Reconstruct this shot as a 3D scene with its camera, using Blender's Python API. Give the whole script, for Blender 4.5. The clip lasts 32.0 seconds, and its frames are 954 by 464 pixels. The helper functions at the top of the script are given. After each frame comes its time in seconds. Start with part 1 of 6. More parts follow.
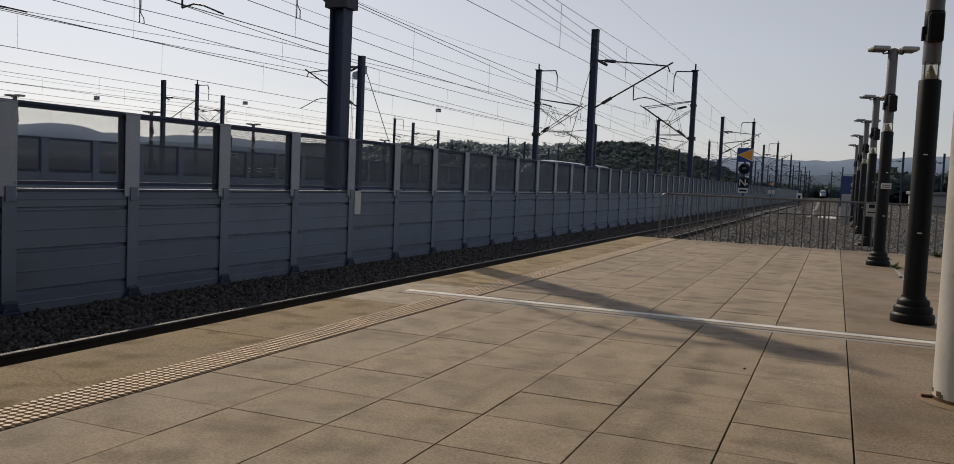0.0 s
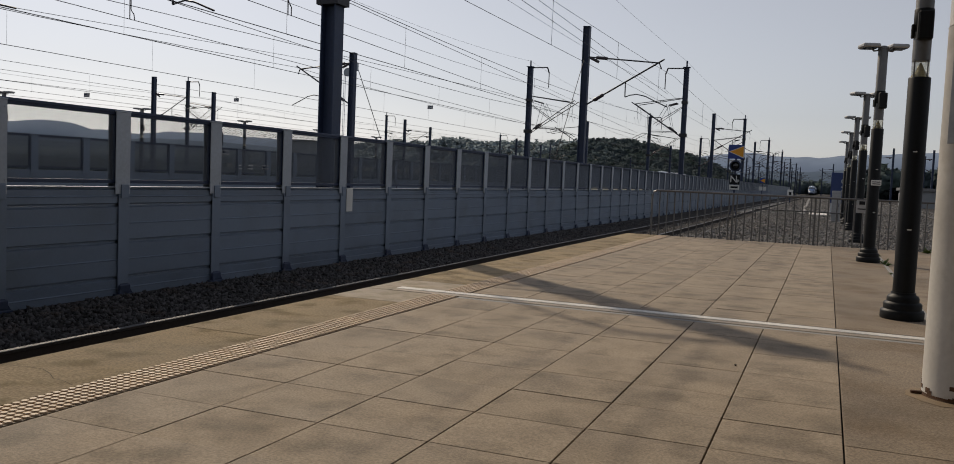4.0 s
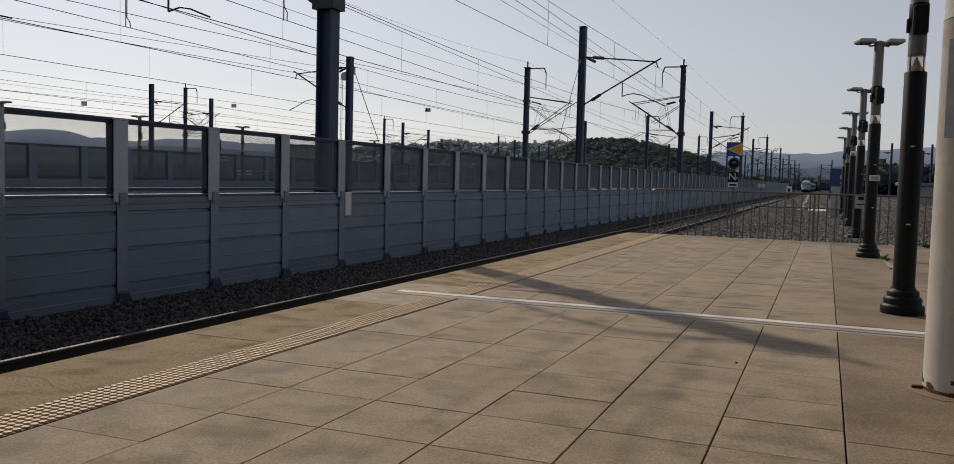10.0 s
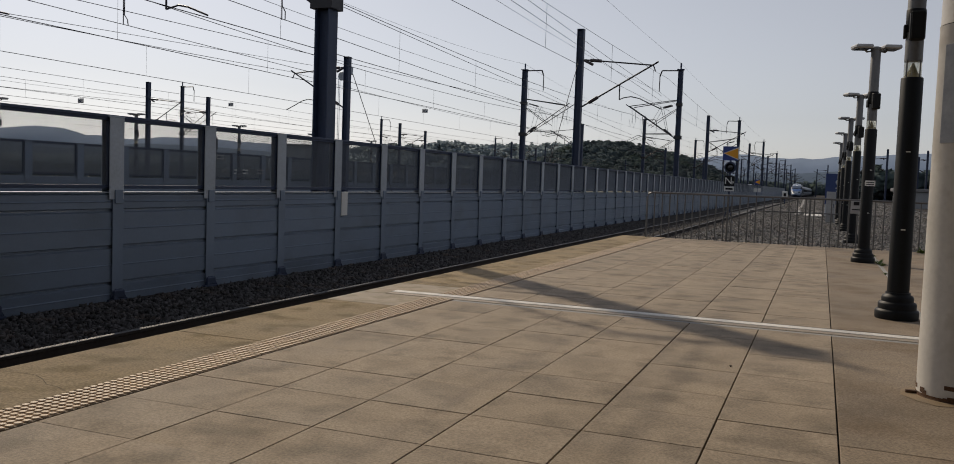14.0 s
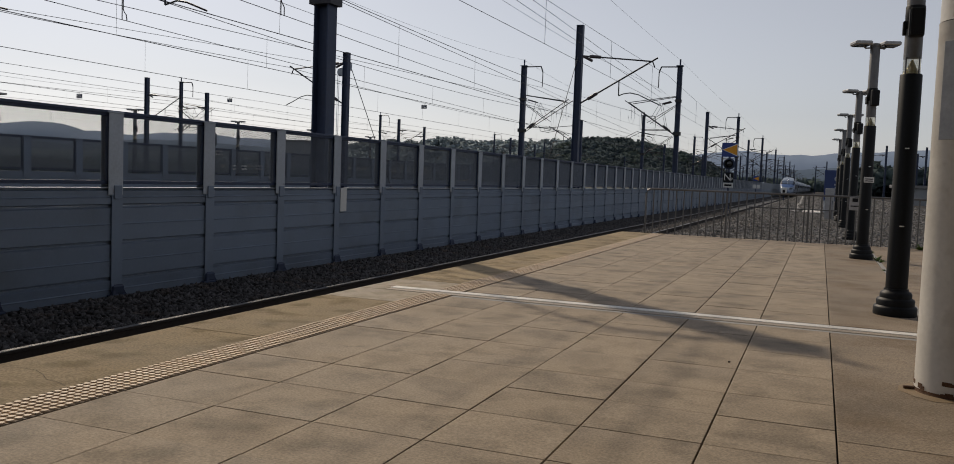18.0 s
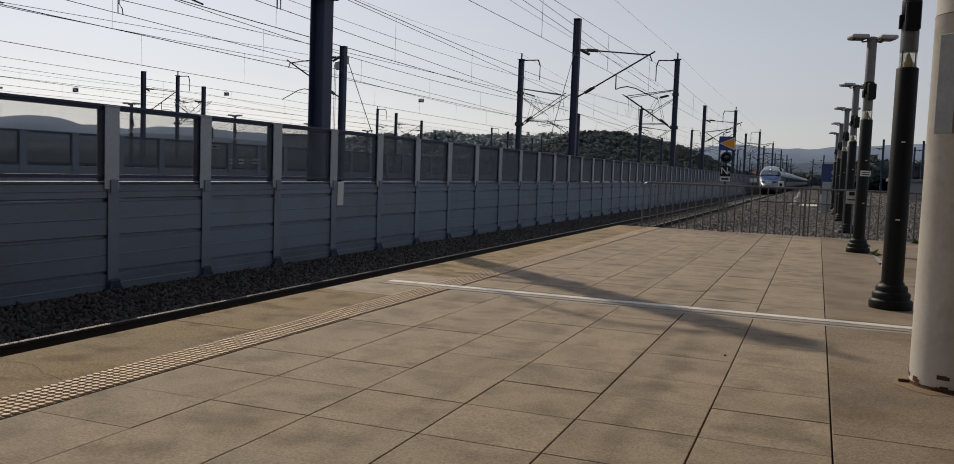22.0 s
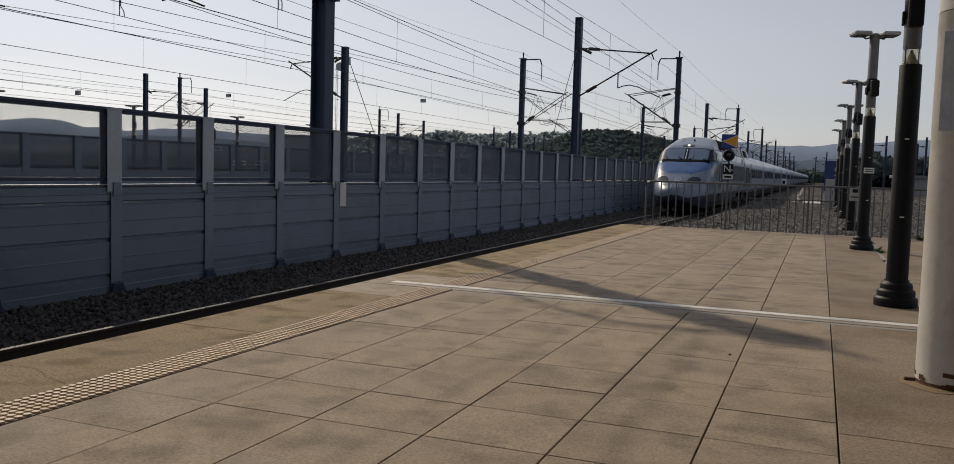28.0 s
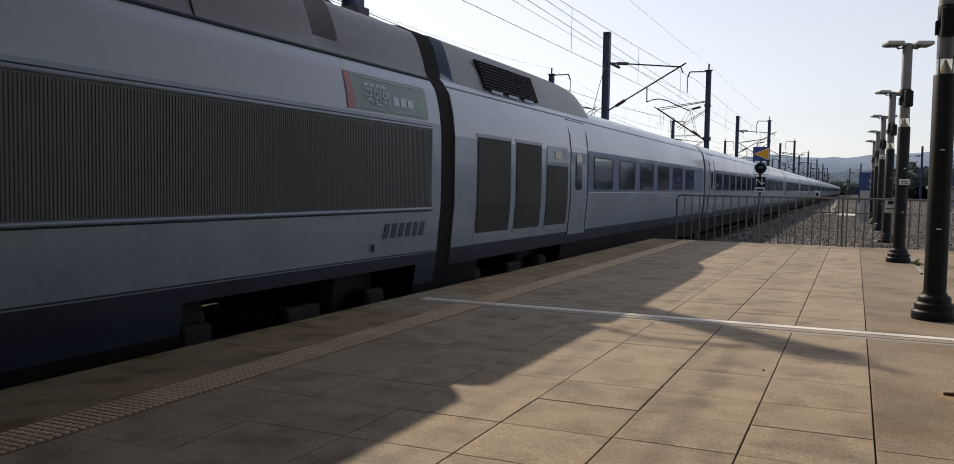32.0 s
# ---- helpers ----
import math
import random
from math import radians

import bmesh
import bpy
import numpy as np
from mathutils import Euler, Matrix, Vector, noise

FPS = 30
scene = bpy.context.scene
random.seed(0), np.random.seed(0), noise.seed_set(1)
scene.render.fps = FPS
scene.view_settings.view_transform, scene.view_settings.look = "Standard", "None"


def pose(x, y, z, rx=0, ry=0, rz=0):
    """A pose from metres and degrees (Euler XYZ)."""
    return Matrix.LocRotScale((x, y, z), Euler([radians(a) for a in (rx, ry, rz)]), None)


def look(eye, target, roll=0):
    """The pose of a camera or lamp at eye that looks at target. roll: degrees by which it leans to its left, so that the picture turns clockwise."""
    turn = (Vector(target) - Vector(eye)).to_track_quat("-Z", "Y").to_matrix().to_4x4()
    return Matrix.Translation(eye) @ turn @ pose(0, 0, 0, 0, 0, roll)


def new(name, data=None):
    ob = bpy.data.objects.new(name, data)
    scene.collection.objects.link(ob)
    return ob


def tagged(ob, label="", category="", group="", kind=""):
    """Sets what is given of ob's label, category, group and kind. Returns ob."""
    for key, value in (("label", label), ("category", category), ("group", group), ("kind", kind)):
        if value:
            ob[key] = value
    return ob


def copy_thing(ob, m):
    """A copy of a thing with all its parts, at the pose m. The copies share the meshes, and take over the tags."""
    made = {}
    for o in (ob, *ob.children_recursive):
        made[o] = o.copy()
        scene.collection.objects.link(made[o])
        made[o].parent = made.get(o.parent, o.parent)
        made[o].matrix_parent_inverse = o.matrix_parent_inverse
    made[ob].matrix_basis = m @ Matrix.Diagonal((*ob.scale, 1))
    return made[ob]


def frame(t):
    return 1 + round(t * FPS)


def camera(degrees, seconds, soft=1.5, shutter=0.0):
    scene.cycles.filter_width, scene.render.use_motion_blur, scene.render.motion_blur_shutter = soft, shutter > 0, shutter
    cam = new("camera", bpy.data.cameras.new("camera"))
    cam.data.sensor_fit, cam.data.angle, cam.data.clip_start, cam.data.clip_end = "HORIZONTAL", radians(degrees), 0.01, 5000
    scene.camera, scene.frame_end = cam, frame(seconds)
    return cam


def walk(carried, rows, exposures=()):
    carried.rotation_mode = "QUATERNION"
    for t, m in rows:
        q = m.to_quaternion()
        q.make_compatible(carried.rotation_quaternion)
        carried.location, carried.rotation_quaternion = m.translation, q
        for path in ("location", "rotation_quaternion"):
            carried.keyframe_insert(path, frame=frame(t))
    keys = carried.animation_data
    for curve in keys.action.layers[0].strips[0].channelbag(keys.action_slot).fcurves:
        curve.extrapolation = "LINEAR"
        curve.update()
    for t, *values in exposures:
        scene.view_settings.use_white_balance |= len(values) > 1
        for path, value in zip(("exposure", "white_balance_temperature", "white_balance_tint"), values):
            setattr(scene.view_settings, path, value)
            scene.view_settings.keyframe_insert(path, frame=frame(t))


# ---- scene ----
cam = camera(58.0, 32.0, soft=0.9)
walk(cam, [
    (0, look((-0.011, -0.003, 1.254), (-7.658, 18.436, 0.026), 2.512)),
    (0.5, look((-0.013, 0.000, 1.258), (-7.623, 18.455, 0.028), 2.596)),
    (1, look((-0.007, -0.000, 1.259), (-7.628, 18.449, 0.008), 2.330)),
    (1.5, look((-0.007, -0.002, 1.259), (-7.614, 18.451, -0.010), 2.252)),
    (2, look((-0.011, 0.002, 1.258), (-7.580, 18.470, -0.029), 2.314)),
    (2.5, look((-0.011, -0.000, 1.261), (-7.564, 18.474, -0.034), 2.344)),
    (3, look((-0.008, 0.001, 1.259), (-7.510, 18.497, -0.014), 2.392)),
    (3.5, look((-0.008, -0.009, 1.260), (-7.474, 18.500, -0.034), 2.450)),
    (5.5, look((-0.011, -0.008, 1.257), (-7.515, 18.486, -0.033), 2.578)),
    (6, look((-0.004, -0.000, 1.259), (-7.504, 18.495, -0.032), 2.224)),
    (6.5, look((-0.005, 0.000, 1.259), (-7.477, 18.508, -0.014), 1.941)),
    (7, look((-0.001, -0.005, 1.261), (-7.467, 18.506, -0.002), 1.870)),
    (7.5, look((-0.002, -0.014, 1.263), (-7.479, 18.493, 0.003), 1.938)),
    (8, look((-0.001, -0.006, 1.259), (-7.476, 18.502, 0.002), 1.828)),
    (8.5, look((-0.002, -0.003, 1.259), (-7.487, 18.502, 0.014), 1.553)),
    (9, look((-0.000, -0.000, 1.260), (-7.507, 18.497, 0.029), 1.516)),
    (9.5, look((0.005, 0.002, 1.259), (-7.489, 18.504, 0.029), 1.532)),
    (10, look((-0.000, -0.001, 1.260), (-7.470, 18.509, 0.009), 1.509)),
    (10.5, look((-0.000, -0.003, 1.261), (-7.448, 18.518, 0.030), 1.534)),
    (11, look((0.003, -0.009, 1.258), (-7.447, 18.512, 0.045), 1.559)),
    (11.5, look((0.003, -0.011, 1.258), (-7.429, 18.518, 0.057), 1.696)),
    (12, look((-0.000, -0.012, 1.260), (-7.445, 18.512, 0.072), 1.944)),
    (12.5, look((0.000, -0.011, 1.258), (-7.430, 18.519, 0.057), 2.010)),
    (13, look((-0.001, -0.009, 1.256), (-7.392, 18.537, 0.062), 2.084)),
    (13.5, look((0.001, -0.006, 1.257), (-7.386, 18.540, 0.041), 2.103)),
    (14, look((-0.000, 0.000, 1.254), (-7.385, 18.547, 0.042), 2.105)),
    (14.5, look((0.001, -0.001, 1.255), (-7.385, 18.546, 0.043), 2.020)),
    (16.5, look((0.001, -0.010, 1.258), (-7.324, 18.561, 0.045), 2.101)),
    (17, look((-0.000, -0.010, 1.258), (-7.346, 18.553, 0.049), 2.221)),
    (17.5, look((0.002, -0.011, 1.255), (-7.349, 18.549, 0.023), 2.248)),
    (18, look((-0.000, -0.009, 1.253), (-7.356, 18.544, -0.048), 2.181)),
    (18.5, look((0.003, -0.016, 1.253), (-7.349, 18.536, -0.082), 2.177)),
    (19, look((0.006, -0.012, 1.253), (-7.325, 18.543, -0.144), 2.117)),
    (19.5, look((0.009, -0.008, 1.252), (-7.305, 18.550, -0.200), 1.993)),
    (20, look((0.010, -0.008, 1.255), (-7.295, 18.553, -0.204), 1.883)),
    (20.5, look((0.012, -0.015, 1.254), (-7.294, 18.544, -0.215), 1.817)),
    (21, look((0.009, -0.019, 1.255), (-7.258, 18.556, -0.211), 1.866)),
    (21.5, look((0.008, -0.009, 1.255), (-7.286, 18.557, -0.198), 1.974)),
    (22, look((0.008, -0.008, 1.254), (-7.283, 18.560, -0.188), 2.150)),
    (22.5, look((0.011, -0.007, 1.254), (-7.257, 18.568, -0.200), 2.100)),
    (23, look((0.012, -0.008, 1.254), (-7.245, 18.571, -0.218), 2.046)),
    (23.5, look((0.011, -0.009, 1.252), (-7.266, 18.561, -0.244), 2.017)),
    (24, look((0.013, -0.006, 1.255), (-7.238, 18.572, -0.255), 2.070)),
    (24.5, look((0.007, -0.006, 1.250), (-7.229, 18.577, -0.265), 2.230)),
    (25, look((0.007, -0.003, 1.252), (-7.245, 18.576, -0.249), 2.320)),
    (25.5, look((0.006, -0.006, 1.253), (-7.250, 18.569, -0.260), 2.315)),
    (27.5, look((0.001, 0.001, 1.257), (-7.266, 18.574, -0.228), 1.846)),
    (28, look((0.001, 0.006, 1.260), (-7.352, 18.549, -0.193), 1.725)),
    (28.5, look((-0.003, 0.007, 1.261), (-7.518, 18.487, -0.168), 1.649)),
    (29, look((-0.010, 0.008, 1.261), (-7.590, 18.474, 0.014), 1.631)),
    (29.5, look((-0.006, 0.008, 1.259), (-7.830, 18.374, 0.042), 1.487)),
    (30, look((-0.007, 0.027, 1.259), (-7.873, 18.375, 0.039), 1.434)),
    (30.5, look((-0.003, 0.012, 1.261), (-7.916, 18.340, 0.046), 1.356)),
    (31, look((-0.001, 0.014, 1.261), (-7.975, 18.317, 0.065), 1.329)),
    (31.5, look((-0.006, 0.058, 1.268), (-8.061, 18.326, 0.094), 1.230)),
    (32, look((0.009, -0.002, 1.267), (-8.004, 18.289, 0.162), 1.049)),
], [(0, -1.0), (30.0, -1.0), (30.5, -0.97), (31.0, -0.98), (31.5, -0.5), (32.0, -0.34)])

# ---- world, sun ----
SUN_AZ, SUN_EL = radians(48.0), radians(36.3)
world = bpy.data.worlds.new("hazy_sky")
scene.world = world
world.use_nodes = True
wn, wl = world.node_tree.nodes, world.node_tree.links
sky = wn.new("ShaderNodeTexSky")
sky.sky_type = "NISHITA"
sky.sun_disc = False
sky.sun_elevation, sky.sun_rotation = SUN_EL, -SUN_AZ
sky.air_density, sky.dust_density, sky.ozone_density = 1.0, 0.65, 2.0
haze = wn.new("ShaderNodeHueSaturation")
haze.inputs["Saturation"].default_value = 0.36
wl.new(sky.outputs[0], haze.inputs["Color"])
cool = wn.new("ShaderNodeMix")
cool.data_type, cool.blend_type = "RGBA", "MULTIPLY"
cool.inputs[0].default_value, cool.inputs[7].default_value = 1.0, (1.0, 0.985, 1.02, 1)
veil = wn.new("ShaderNodeMix")
veil.data_type = "RGBA"
veil.inputs[0].default_value, veil.inputs[7].default_value = 0.10, (10.2, 10.35, 10.6, 1)
wl.new(haze.outputs[0], veil.inputs[6])
wl.new(veil.outputs[2], cool.inputs[6])
wl.new(cool.outputs[2], wn["Background"].inputs[0])
wn["Background"].inputs[1].default_value = 0.146
SUN_WAY = Vector((-math.sin(SUN_AZ) * math.cos(SUN_EL), math.cos(SUN_AZ) * math.cos(SUN_EL), math.sin(SUN_EL)))
sun = new("sun", bpy.data.lights.new("sun", "SUN"))
sun.data.energy, sun.data.angle, sun.data.color = 5.0, radians(0.7), (1.0, 0.85, 0.66)
sun.matrix_world = look(SUN_WAY * 60, (0, 0, 0))


# ---- materials ----
def surface(name, colour, rough=0.6, metal=0.0, vary=0.15, big=0.8, small=30.0, bump=0.1, bump_scale=60.0, tint=None, tint_at=0.55, piece=0.0, spec=0.5, coat=0.0, tint_soft=0.12, grain=None):
    """A surface with stains (big), grain (small), relief and, between pieces, small differences of tone."""
    m = bpy.data.materials.new(name)
    m.use_nodes = True
    n, l = m.node_tree.nodes, m.node_tree.links
    b = n["Principled BSDF"]
    b.inputs["Roughness"].default_value = rough
    b.inputs["Metallic"].default_value = metal
    b.inputs["Specular IOR Level"].default_value = spec
    b.inputs["Coat Weight"].default_value = coat
    co, info = n.new("ShaderNodeTexCoord"), n.new("ShaderNodeObjectInfo")
    shift = n.new("ShaderNodeVectorMath")
    shift.operation = "MULTIPLY_ADD"
    shift.inputs[1].default_value = (37.0, 53.0, 19.0)
    l.new(info.outputs["Random"], shift.inputs[0])
    l.new(co.outputs["Object"], shift.inputs[2])

    def cloud(scale, detail):
        t = n.new("ShaderNodeTexNoise")
        t.inputs["Scale"].default_value, t.inputs["Detail"].default_value = scale, detail
        l.new(shift.outputs[0], t.inputs["Vector"])
        return t.outputs["Fac"]

    def ramp(fac, lo, hi):
        r = n.new("ShaderNodeMapRange")
        r.inputs[1].default_value, r.inputs[2].default_value = 0.3, 0.7
        r.inputs[3].default_value, r.inputs[4].default_value = lo, hi
        l.new(fac, r.inputs[0])
        return r.outputs[0]

    def times(a, c):
        k = n.new("ShaderNodeMath")
        k.operation = "MULTIPLY"
        l.new(a, k.inputs[0])
        l.new(c, k.inputs[1])
        return k.outputs[0]

    big_fac, small_fac = cloud(big, 4), cloud(small, 3)
    shade = times(ramp(big_fac, 1 - vary, 1 + vary), ramp(small_fac, 1 - (grain or vary * 0.7), 1 + (grain or vary * 0.7)))
    if piece:
        r = n.new("ShaderNodeMapRange")
        r.inputs[3].default_value, r.inputs[4].default_value = 1 - piece, 1 + piece
        l.new(info.outputs["Random"], r.inputs[0])
        shade = times(shade, r.outputs[0])
    base = n.new("ShaderNodeMix")
    base.data_type = "RGBA"
    base.inputs[6].default_value = (*colour, 1)
    base.inputs[7].default_value = (*(tint or colour), 1)
    t = n.new("ShaderNodeMapRange")
    t.inputs[1].default_value, t.inputs[2].default_value = tint_at, tint_at + tint_soft
    l.new(cloud(big * 2.3, 5), t.inputs[0])
    l.new(t.outputs[0], base.inputs[0])
    mul = n.new("ShaderNodeVectorMath")
    mul.operation = "SCALE"
    l.new(base.outputs[2], mul.inputs[0])
    l.new(shade, mul.inputs["Scale"])
    l.new(mul.outputs[0], b.inputs["Base Color"])
    rr = n.new("ShaderNodeMapRange")
    rr.inputs[1].default_value, rr.inputs[2].default_value = 0.3, 0.7
    rr.inputs[3].default_value, rr.inputs[4].default_value = max(rough - 0.08, 0.02), min(rough + 0.08, 1)
    l.new(big_fac, rr.inputs[0])
    l.new(rr.outputs[0], b.inputs["Roughness"])
    if bump:
        bp = n.new("ShaderNodeBump")
        bp.inputs["Strength"].default_value, bp.inputs["Distance"].default_value = bump, 0.01
        l.new(cloud(bump_scale, 4), bp.inputs["Height"])
        l.new(bp.outputs[0], b.inputs["Normal"])
    return m


def island(m, amount):
    """Let the joined pieces of one mesh differ in tone."""
    n, l = m.node_tree.nodes, m.node_tree.links
    b = n["Principled BSDF"]
    old = b.inputs["Base Color"].links[0].from_socket
    g, r, k = n.new("ShaderNodeNewGeometry"), n.new("ShaderNodeMapRange"), n.new("ShaderNodeVectorMath")
    r.inputs[3].default_value, r.inputs[4].default_value = 1 - amount, 1 + amount
    k.operation = "SCALE"
    l.new(g.outputs["Random Per Island"], r.inputs[0])
    l.new(old, k.inputs[0])
    l.new(r.outputs[0], k.inputs["Scale"])
    l.new(k.outputs[0], b.inputs["Base Color"])
    return m


def leafy(m, share):
    """Let light through thin leaves."""
    n, l = m.node_tree.nodes, m.node_tree.links
    b, t, mix = n["Principled BSDF"], n.new("ShaderNodeBsdfTranslucent"), n.new("ShaderNodeMixShader")
    l.new(b.inputs["Base Color"].links[0].from_socket, t.inputs["Color"])
    mix.inputs[0].default_value = share
    l.new(b.outputs[0], mix.inputs[1])
    l.new(t.outputs[0], mix.inputs[2])
    l.new(mix.outputs[0], n["Material Output"].inputs[0])
    return m


def smudged(m, reach, depth):
    """Trodden grime gathered towards the middle of each slab, more on some than on others."""
    n, l = m.node_tree.nodes, m.node_tree.links
    b = n["Principled BSDF"]
    old = b.inputs["Base Color"].links[0].from_socket
    co, info, far, t = n.new("ShaderNodeTexCoord"), n.new("ShaderNodeObjectInfo"), n.new("ShaderNodeVectorMath"), n.new("ShaderNodeTexNoise")
    far.operation = "LENGTH"
    l.new(co.outputs["Object"], far.inputs[0])
    t.noise_dimensions = "4D"
    t.inputs["Scale"].default_value, t.inputs["Detail"].default_value = 2.6, 4
    l.new(co.outputs["Object"], t.inputs["Vector"])
    w, add, r, a, f, k, inv, mul = [n.new("ShaderNodeMath") for _ in range(2)] + [n.new("ShaderNodeMapRange")] + [n.new("ShaderNodeMath") for _ in range(4)] + [n.new("ShaderNodeVectorMath")]
    w.operation, w.inputs[1].default_value = "MULTIPLY", 91.0
    l.new(info.outputs["Random"], w.inputs[0])
    l.new(w.outputs[0], t.inputs["W"])
    # ragged distance from the middle
    add.operation, add.inputs[1].default_value = "MULTIPLY_ADD", 1.9
    l.new(t.outputs["Fac"], add.inputs[0])
    l.new(far.outputs["Value"], add.inputs[2])
    r.interpolation_type = "SMOOTHSTEP"
    r.inputs[1].default_value, r.inputs[2].default_value = 0.72, 0.95 + reach
    r.inputs[3].default_value, r.inputs[4].default_value = 1.0, 0.0
    l.new(add.outputs[0], r.inputs[0])
    a.operation = "FRACT"
    l.new(w.outputs[0], a.inputs[0])
    f.operation, f.inputs[1].default_value, f.inputs[2].default_value = "MULTIPLY_ADD", depth * 0.7, depth * 0.3
    l.new(a.outputs[0], f.inputs[0])
    k.operation = "MULTIPLY"
    l.new(f.outputs[0], k.inputs[0])
    l.new(r.outputs[0], k.inputs[1])
    inv.operation, inv.inputs[0].default_value = "SUBTRACT", 1.0
    l.new(k.outputs[0], inv.inputs[1])
    mul.operation = "SCALE"
    l.new(old, mul.inputs[0])
    l.new(inv.outputs[0], mul.inputs["Scale"])
    l.new(mul.outputs[0], b.inputs["Base Color"])
    return m


def glass(name, colour, rough=0.04, alpha_mix=0.0):
    m = bpy.data.materials.new(name)
    m.use_nodes = True
    b = m.node_tree.nodes["Principled BSDF"]
    b.inputs["Base Color"].default_value = (*colour, 1)
    b.inputs["Roughness"].default_value = rough
    b.inputs["Specular IOR Level"].default_value = 0.8
    b.inputs["Transmission Weight"].default_value = alpha_mix
    return m


def glow(name, colour, strength):
    m = bpy.data.materials.new(name)
    m.use_nodes = True
    b = m.node_tree.nodes["Principled BSDF"]
    b.inputs["Emission Color"].default_value = (*colour, 1)
    b.inputs["Emission Strength"].default_value = strength
    return m


PAVING = smudged(surface("granite_paving", (0.33, 0.268, 0.198), 0.8, vary=0.1, big=1.4, small=75, grain=0.24, bump=0.35, bump_scale=160, tint=(0.178, 0.145, 0.106), tint_at=0.5, tint_soft=0.26, piece=0.05, spec=0.25), 0.34, 0.36)
SIDE_PAVING = surface("stained_side_paving", (0.238, 0.19, 0.138), 0.8, vary=0.2, big=0.9, small=75, grain=0.3, bump=0.35, bump_scale=160, tint=(0.156, 0.11, 0.0672), tint_at=0.45, tint_soft=0.3, spec=0.3)
# dark tone for the far platform deck
FAR_DECK = surface("dark_far_deck", (0.055, 0.054, 0.053), 0.8, vary=0.25, big=0.4, small=30, bump=0.3)
WORN_CHANNEL = surface("grey_channel_bed", (0.288, 0.24, 0.18), 0.65, vary=0.16, big=2.0, small=60, grain=0.2, bump=0.2)
COPING = surface("stained_concrete", (0.285, 0.222, 0.138), 0.85, vary=0.2, big=1.3, small=60, grain=0.3, bump=0.5, bump_scale=90, tint=(0.176, 0.132, 0.0702), tint_at=0.5, tint_soft=0.16, piece=0.1, spec=0.15)
PALE_COPING = surface("worn_pale_concrete", (0.312, 0.256, 0.188), 0.78, vary=0.2, big=2.0, small=110, grain=0.14, bump=0.3, bump_scale=120, tint=(0.232, 0.188, 0.12), tint_at=0.45, tint_soft=0.15)
RUST_STAIN = surface("rust_stained_paving", (0.208, 0.148, 0.084), 0.7, vary=0.2, big=4, small=120, grain=0.15, bump=0.2, bump_scale=150, tint=(0.216, 0.16, 0.1), tint_at=0.5, tint_soft=0.15)
GROUT = surface("dark_joint_mortar", (0.075, 0.062, 0.05), 0.95, vary=0.2, big=2, small=60)
TACTILE = surface("cream_tactile_dome", (0.53, 0.40, 0.27), 0.65, vary=0.15, big=2.5, small=90, grain=0.15, bump=0.1, piece=0.06)
# darker than the domes: shade between them is put into this colour
TACTILE_SHADE = surface("shaded_tactile_base", (0.19, 0.142, 0.096), 0.8, vary=0.2, big=2.5, small=90, grain=0.2, bump=0.1, piece=0.06)
CHANNEL = surface("pale_channel_cover", (0.68, 0.65, 0.60), 0.55, vary=0.16, big=3.0, small=40, tint=(0.5, 0.47, 0.42), tint_at=0.54, tint_soft=0.2)
CONCRETE = surface("grey_concrete", (0.264, 0.256, 0.24), 0.85, vary=0.15, big=0.7, small=25, bump=0.2)
BALLAST = island(surface("ballast_stone", (0.062, 0.059, 0.059), 0.85, vary=0.15, big=1.0, small=40, tint=(0.08, 0.063, 0.053), tint_at=0.55), 0.75)
YARD_STONE = island(surface("yard_ballast_stone", (0.118, 0.116, 0.114), 0.9, vary=0.2, big=1.0, small=40, tint=(0.135, 0.118, 0.102), tint_at=0.55), 0.8)
BED = surface("ballast_bed", (0.05, 0.046, 0.044), 0.95, vary=0.3, big=0.6, small=14, bump=0.8, bump_scale=22, spec=0.08)
SOIL = surface("dry_ground", (0.085, 0.085, 0.062), 0.95, vary=0.25, big=0.06, small=1.5, bump=0.3, bump_scale=3, tint=(0.075, 0.09, 0.045), tint_at=0.5)
RAIL_STEEL = surface("worn_rail_steel", (0.075, 0.075, 0.08), 0.5, 0.3, vary=0.1, big=2)
RAIL_RUST = surface("rusty_rail_web", (0.035, 0.027, 0.024), 0.85, vary=0.2, big=3)
BARRIER = surface("blue_grey_aluminium_plank", (0.182, 0.23, 0.305), 0.5, 0.2, vary=0.04, big=0.5, small=18, bump=0.02, tint=(0.15, 0.182, 0.226), tint_at=0.5, tint_soft=0.3, piece=0.05)
GALV = surface("galvanised_steel", (0.375, 0.413, 0.463), 0.5, 0.35, vary=0.1, big=2, small=25, bump=0.05, piece=0.05)
NAVY_STEEL = surface("dark_navy_painted_steel", (0.030, 0.046, 0.092), 0.55, 0.1, vary=0.15, big=1.5, small=20, bump=0.05)
MESH_STEEL = surface("dark_expanded_metal", (0.19, 0.215, 0.25), 0.6, 0.1, vary=0.1, big=3)
WIRE = surface("dark_overhead_wire", (0.045, 0.045, 0.05), 0.5, 0.6, vary=0.1)
INSUL = surface("brown_glazed_insulator", (0.05, 0.04, 0.045), 0.25, vary=0.1)
STAINLESS = surface("brushed_steel_tube", (0.132, 0.129, 0.126), 0.4, 0.5, vary=0.08, big=3)
